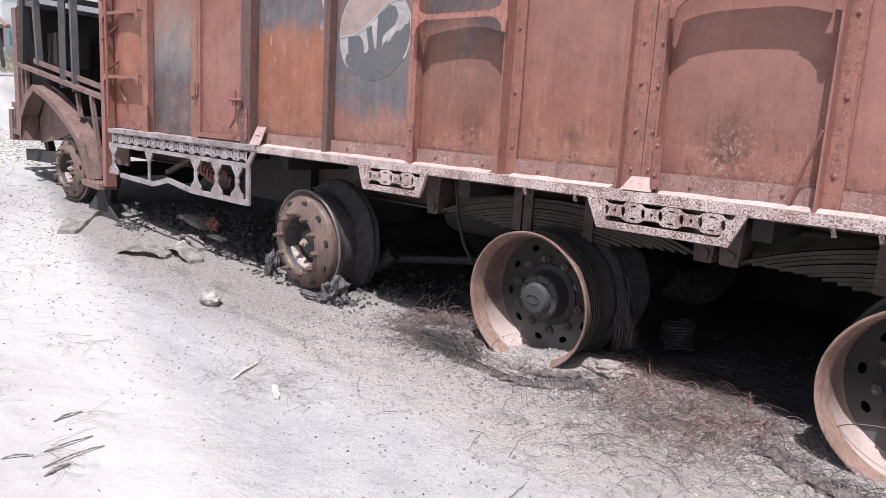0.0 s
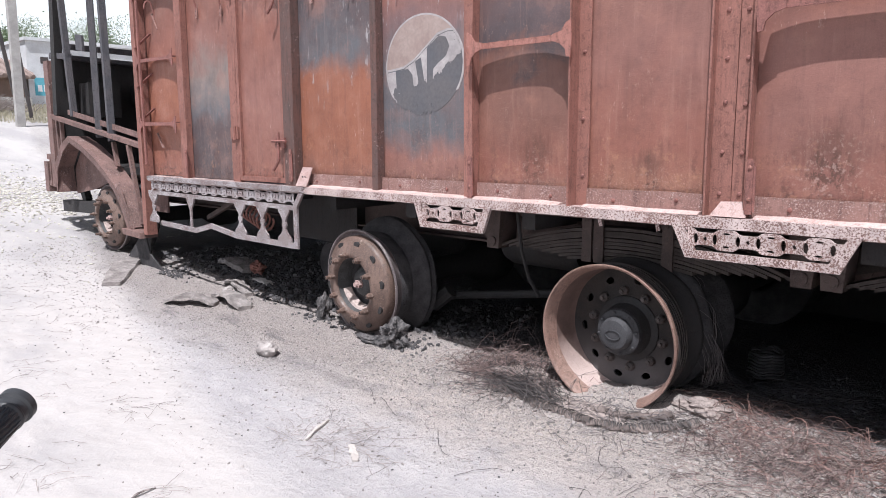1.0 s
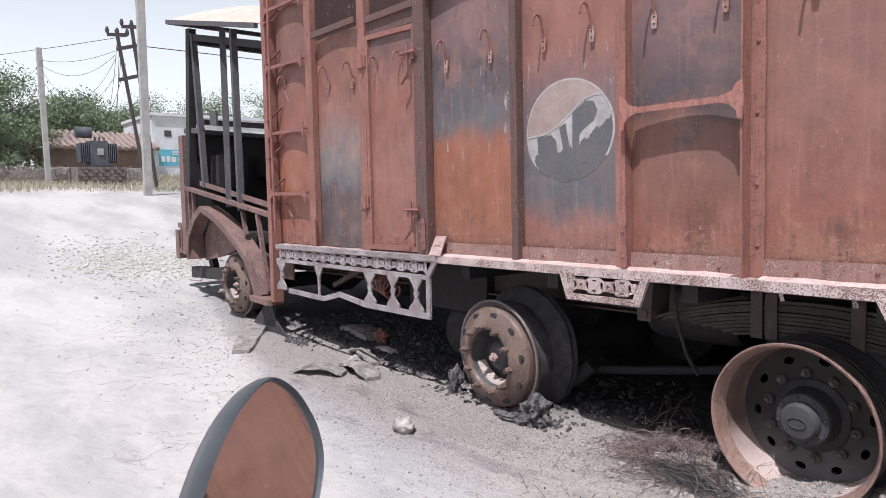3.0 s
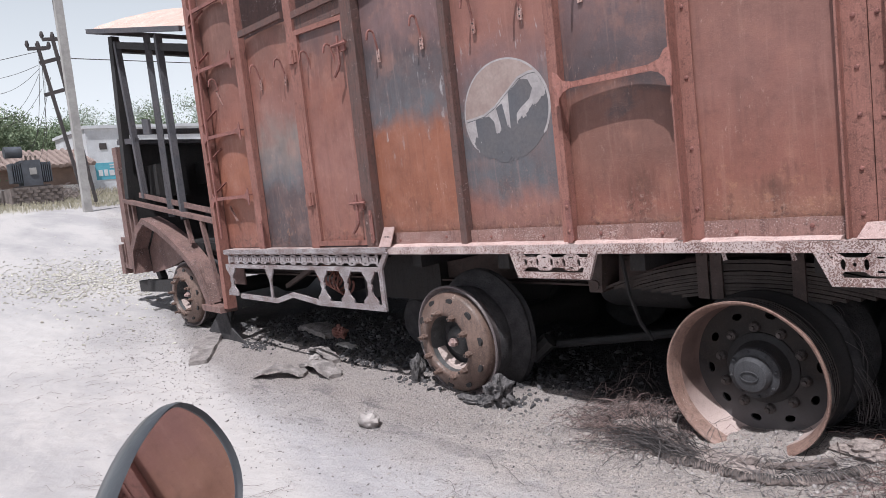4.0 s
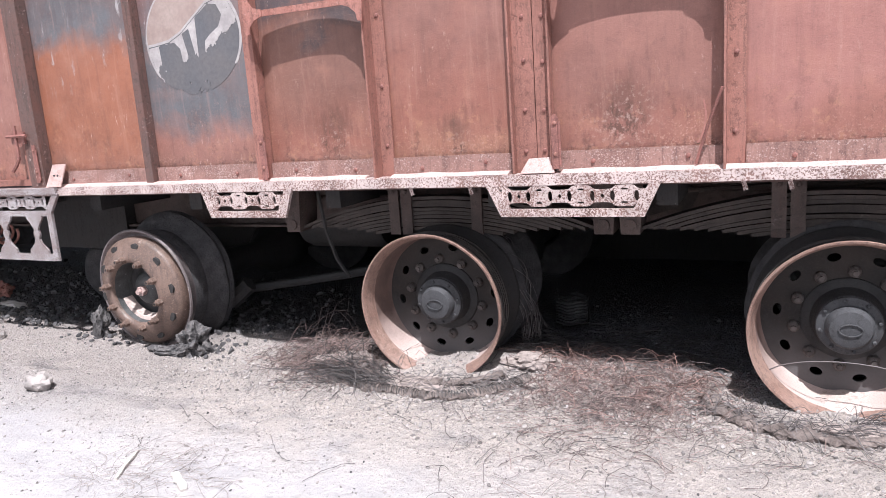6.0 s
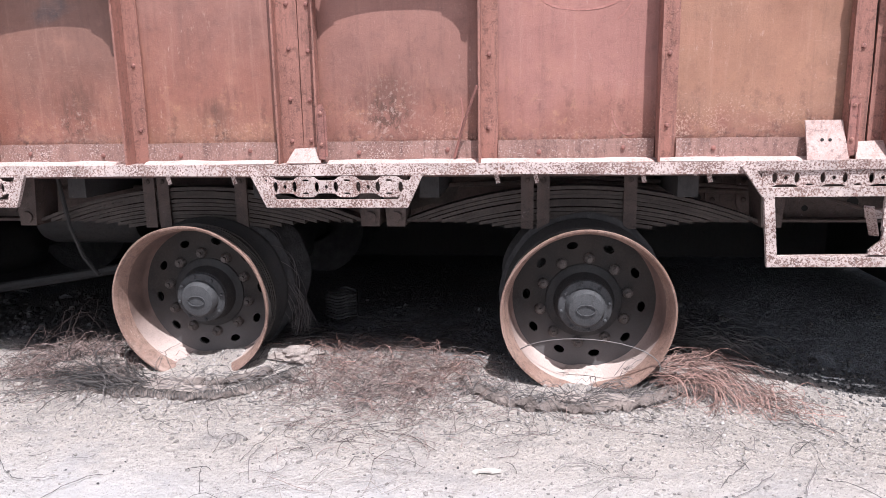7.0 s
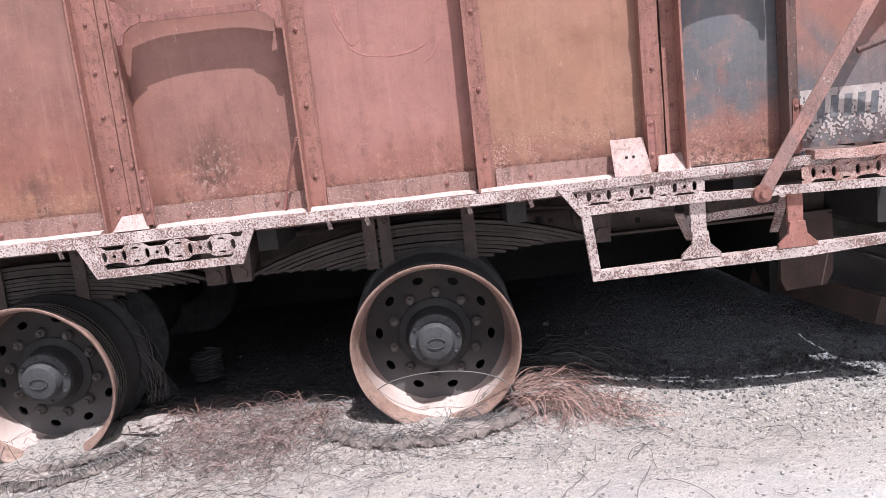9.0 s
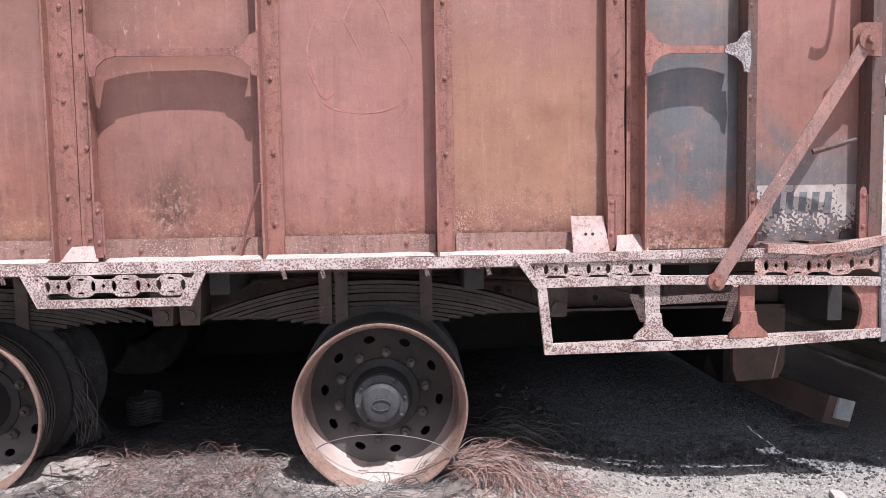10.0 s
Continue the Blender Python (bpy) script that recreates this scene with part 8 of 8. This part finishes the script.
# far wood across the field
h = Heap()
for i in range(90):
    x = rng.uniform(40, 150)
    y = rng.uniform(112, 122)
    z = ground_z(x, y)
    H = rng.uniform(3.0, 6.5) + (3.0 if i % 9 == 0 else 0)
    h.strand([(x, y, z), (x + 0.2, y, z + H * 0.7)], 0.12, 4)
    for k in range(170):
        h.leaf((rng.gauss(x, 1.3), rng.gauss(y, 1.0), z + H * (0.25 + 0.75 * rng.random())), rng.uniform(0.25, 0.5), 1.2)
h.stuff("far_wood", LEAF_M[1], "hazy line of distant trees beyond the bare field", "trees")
# dry grass by the road's far edge
h = Heap()
for i in range(9000):
    x, y = rng.uniform(-30, -18.3), rng.uniform(-1.5, 9)
    if x > -18.8 - 0.5 * math.sin(y * 1.3) and rng.random() < 0.7:
        continue
    z = ground_z(x, y)
    L = rng.uniform(0.03, 0.13) if x > -25.5 else rng.uniform(0.06, 0.26)
    a = rng.uniform(0, 6.28)
    h.strand([(x, y, z), (x + 0.3 * L * math.cos(a), y + 0.3 * L * math.sin(a), z + L)], 0.007, 3)
h.stuff("dry_grass", LEAF_M[2], "dry yellow-green grass on the far verge", "grass")

# power poles
def pole(x, y, z1, r0, r1, material, label, lean=(0, 0), cross=()):
    z = ground_z(x, y)
    t = thing("power_pole", (x, y, z), label, "pole", "power poles")
    bm = bmesh.new()
    bar(bm, (x, y, z - 0.3), (x + lean[0], y + lean[1], z1), r0, r1)
    part("shaft", bm, material, t, bevel=0.02)
    for (dy, dz, w) in cross:
        bm = bmesh.new()
        f = (z1 + dz - z) / (z1 - z)
        cx, cy = x + lean[0] * f, y + lean[1] * f
        bar(bm, (cx, cy - w, z1 + dz), (cx, cy + w, z1 + dz + 0.05), 0.08, 0.08)
        part("cross_arm", bm, IRON, t)
        for s in (-w, 0, w):
            bm = bmesh.new()
            tube(bm, [(cx, cy + s, z1 + dz + 0.03), (cx, cy + s, z1 + dz + 0.1), (cx, cy + s, z1 + dz + 0.2)], [0.03, 0.055, 0.03], 8)
            part("insulator", bm, IRON, t, smooth=True)
    return t


pole(-17.0, 2.78, 7.0, 0.14, 0.17, CONCRETE, "tall square concrete power pole", (0, 0.05), ((0, -0.85, 0.6),))
pole(-24.0, 2.06, 5.85, 0.17, 0.14, CONCRETE, "thin white concrete pole", (0, -0.06), ())
pole(-20.0, 3.72, 5.75, 0.075, 0.075, IRON, "leaning dark iron power pole", (0, -0.62), ((0, -0.15, 0.25),))
pole(-20.0, 3.98, 5.95, 0.075, 0.075, IRON, "leaning dark iron power pole", (0, -0.50), ((0, -0.1, 0.25),))
bm = bmesh.new()
for dz in (-0.5, -1.3):
    bar(bm, (-20.0, 3.1, 5.75 + dz), (-20.0, 3.6, 5.9 + dz), 0.07, 0.09)
single("pole_brace", bm, IRON, "dark iron braces between two leaning poles", "brace", "power poles")


def cable(name, a, b, sag, r=0.006):
    bm = bmesh.new()
    a, b = Vector(a), Vector(b)
    tube(bm, [a.lerp(b, t) - Vector((0, 0, sag * 4 * t * (1 - t))) for t in (k / 14 for k in range(15))], r, 4, False)
    single(name, bm, IRON, "sagging black overhead cable", "cable", "cables")


cable("cable", (-20, 3.05, 5.2), (-24, 2.0, 5.5), 0.15)
cable("cable", (-20, 3.05, 5.1), (-24, 2.0, 5.4), 0.45)
cable("cable", (-20, 3.05, 5.0), (-24, 2.0, 5.3), 1.0)
cable("cable", (-20, 3.15, 5.3), (-23.6, 3.7, 2.9), 0.9)
cable("cable", (-20, 3.3, 4.9), (-24.2, 2.4, 3.4), 1.2)
cable("cable", (-24, 2.0, 5.3), (-27, -1.0, 3.4), 0.2)
cable("cable", (-17, 2.4, 6.2), (-60, -14, 12), 0.6, 0.008)
cable("cable", (-20, 3.3, 5.6), (-60, -9, 10), 0.6, 0.008)
cable("cable", (-20, 3.5, 5.4), (-20, 60, 9), 1.0, 0.012)

cable("cable", (-20, 3.1, 5.4), (-22.6, 3.2, 3.5), 0.7)
cable("cable", (-20, 3.2, 5.2), (-23.0, 3.3, 3.3), 1.0)
cable("cable", (-20, 3.05, 4.6), (-24, 2.05, 4.9), 0.8)
cable("cable", (-24, 2.05, 5.0), (-26, 0.6, 2.6), 0.3)
# dead brush heaped on the verge
h = Heap()
for i in range(1500):
    x, y = rng.uniform(-27.5, -24.6), rng.choice((rng.gauss(1.6, 0.6), rng.gauss(2.9, 0.5), rng.gauss(4.6, 0.5)))
    z = ground_z(x, y)
    L, a, b = rng.uniform(0.2, 0.7), rng.uniform(0, 6.28), rng.uniform(0.05, 0.9)
    m = (x + 0.5 * L * math.cos(a) * math.cos(b) + rng.gauss(0, 0.03), y + 0.5 * L * math.sin(a) * math.cos(b), z + 0.5 * L * math.sin(b) + rng.uniform(0, 0.25))
    h.strand([(x, y, z + rng.uniform(0, 0.25)), m, (x + L * math.cos(a) * math.cos(b), y + L * math.sin(a) * math.cos(b), z + 0.9 * L * math.sin(b) + 0.1)], rng.uniform(0.004, 0.009), 3)
h.stuff("dead_brush", STRAW, "grey dead brush heaped beside the transformer", "brush")

# transformer on its stone plinth
tx, ty = -24.0, 3.4
tz = ground_z(tx, ty)
plinth = thing("plinth", (tx, ty, tz), "rough rubble plinth under a transformer", "plinth")
bm = bmesh.new()
box(bm, tx - 0.6, tx + 0.55, ty - 0.66, ty + 0.74, tz - 0.2, 2.34)
core = part("core", bm, BRICKM, plinth)
pm = bmesh.new()
box(pm, -0.02, 0.02, -0.1, 0.1, -0.045, 0.045)
pdata = mesh_of("stone_block", pm, False, 0.008)
pdata.materials.append(BRICKM)
for r in range(5):
    for c in range(6):
        ob = new("stone_block", pdata)
        ob.parent = plinth
        ob.matrix_parent_inverse = world_of(plinth).inverted()
        ob.location = (tx + 0.555 + rng.uniform(-0.012, 0.015), ty - 0.54 + c * 0.235 + 0.1 * (r % 2) + rng.uniform(-0.03, 0.03), tz + 0.06 + r * 0.1 + rng.uniform(-0.012, 0.012))
        ob.rotation_euler = (rng.uniform(-0.12, 0.12), 0, rng.uniform(-0.05, 0.05))
        ob.scale = (1, rng.uniform(0.7, 1.05), rng.uniform(0.75, 1.05))
trafo = thing("transformer", (tx, ty, 2.34), "grey pole transformer with cooling fins on a plinth", "transformer")
bm = bmesh.new()
box(bm, tx - 0.3, tx + 0.3, ty - 0.22, ty + 0.3, 2.4, 3.15)
part("tank", bm, TANKM, trafo, bevel=0.02)
for s in (-1, 1):
    for k in range(5):
        bm = bmesh.new()
        yy = ty + 0.04 + s * (0.3 + k * 0.055)
        box(bm, tx - 0.2, tx + 0.3, yy - 0.012, yy + 0.012, 2.5, 3.08)
        part("fin", bm, TANKM, trafo)
bm = bmesh.new()
tube(bm, [(tx, ty - 0.55, 3.42), (tx, ty - 0.1, 3.42)], 0.17, 14)
part("conservator", bm, TANKM, trafo, smooth=True)
for k in range(3):
    bm = bmesh.new()
    tube(bm, [(tx, ty + 0.0 + k * 0.13, 3.15), (tx, ty + k * 0.13, 3.3)], 0.03, 8)
    part("bushing", bm, BARK, trafo, smooth=True)
bm = bmesh.new()
box(bm, tx + 0.3, tx + 0.33, ty - 0.02, ty + 0.16, 2.72, 2.92)
part("nameplate", bm, CONCRETE, trafo)
bm = bmesh.new()
box(bm, tx - 0.25, tx + 0.3, ty - 0.4, ty + 0.5, 2.34, 2.4)
part("skid", bm, IRON, trafo)

# mud house with a clay roof, limewashed house with a painted sign
hx = -30.0
house = thing("mud_house", (hx, 5.0, ground_z(hx, 5)), "low mud-walled house with a clay tile roof", "house")
bm = bmesh.new()
box(bm, hx - 3, hx, 3.3, 6.9, 1.9, 3.5)
part("wall", bm, MUD, house)
bm = bmesh.new()
prism(bm, [(hx + 0.5, 3.42), (hx - 1.5, 4.12), (hx - 3.5, 3.42), (hx - 3.5, 3.32), (hx - 1.5, 4.0), (hx + 0.5, 3.32)], 3.1, 7.1)
roof = part("roof", bm, TILE, house)
for r in range(9):
    for c in range(17):
        x, z = hx + 0.46 - r * 0.22, 3.45 + r * 0.077
        bm = None
        if r == 0 and c == 0:
            tm = bmesh.new()
            tube(tm, [(-0.14, 0, 0.06), (0.12, 0, -0.07)], 0.09, 6)
            tdata = mesh_of("roof_tile", tm)
            tdata.materials.append(TILE)
        ob = new("roof_tile", tdata)
        ob.parent = roof
        ob.matrix_parent_inverse = world_of(roof).inverted()
        ob.location = (x, 3.2 + c * 0.24 + rng.uniform(-0.02, 0.02), z + rng.uniform(-0.02, 0.02))
bm = bmesh.new()
box(bm, hx + 0.5, hx + 0.7, 3.0, 6.9, 1.9, 2.62)
part("low_wall", bm, CONCRETE, house)
lime = thing("limewashed_house", (hx, 9.5, ground_z(hx, 9.5)), "flat-roofed limewashed house with a blue painted sign", "house")
bm = bmesh.new()
box(bm, hx - 4, hx, 7.05, 13.0, 1.9, 4.78)
part("wall", bm, LIMEWASH, lime)
bm = bmesh.new()
box(bm, hx - 4.1, hx + 0.1, 6.98, 13.1, 4.78, 4.9)
part("parapet", bm, LIMEWASH, lime)
bm = bmesh.new()
box(bm, hx - 0.01, hx + 0.02, 7.52, 7.8, 3.95, 4.2)
part("vent", bm, IRON, lime)
bm = bmesh.new()
box(bm, hx + 0.0, hx + 0.015, 7.25, 8.6, 2.75, 3.42)
sign = part("painted_sign", bm, BLUE, lime, "blue painted sign")
for y0, y1, z0, z1 in ((7.8, 8.5, 3.3, 3.36), (7.8, 8.5, 3.2, 3.25), (7.35, 7.5, 2.9, 3.15), (7.56, 7.7, 2.9, 3.15), (7.76, 7.95, 2.9, 3.12), (8.05, 8.3, 2.9, 3.12)):
    bm = bmesh.new()
    box(bm, hx + 0.016, hx + 0.024, y0, y1, z0, z1)
    part("sign_bar", bm, LIMEWASH, sign)
bm = bmesh.new()
box(bm, hx - 0.3, hx - 0.05, 10.2, 11.1, 1.9, 3.9)
part("doorway", bm, IRON, lime)
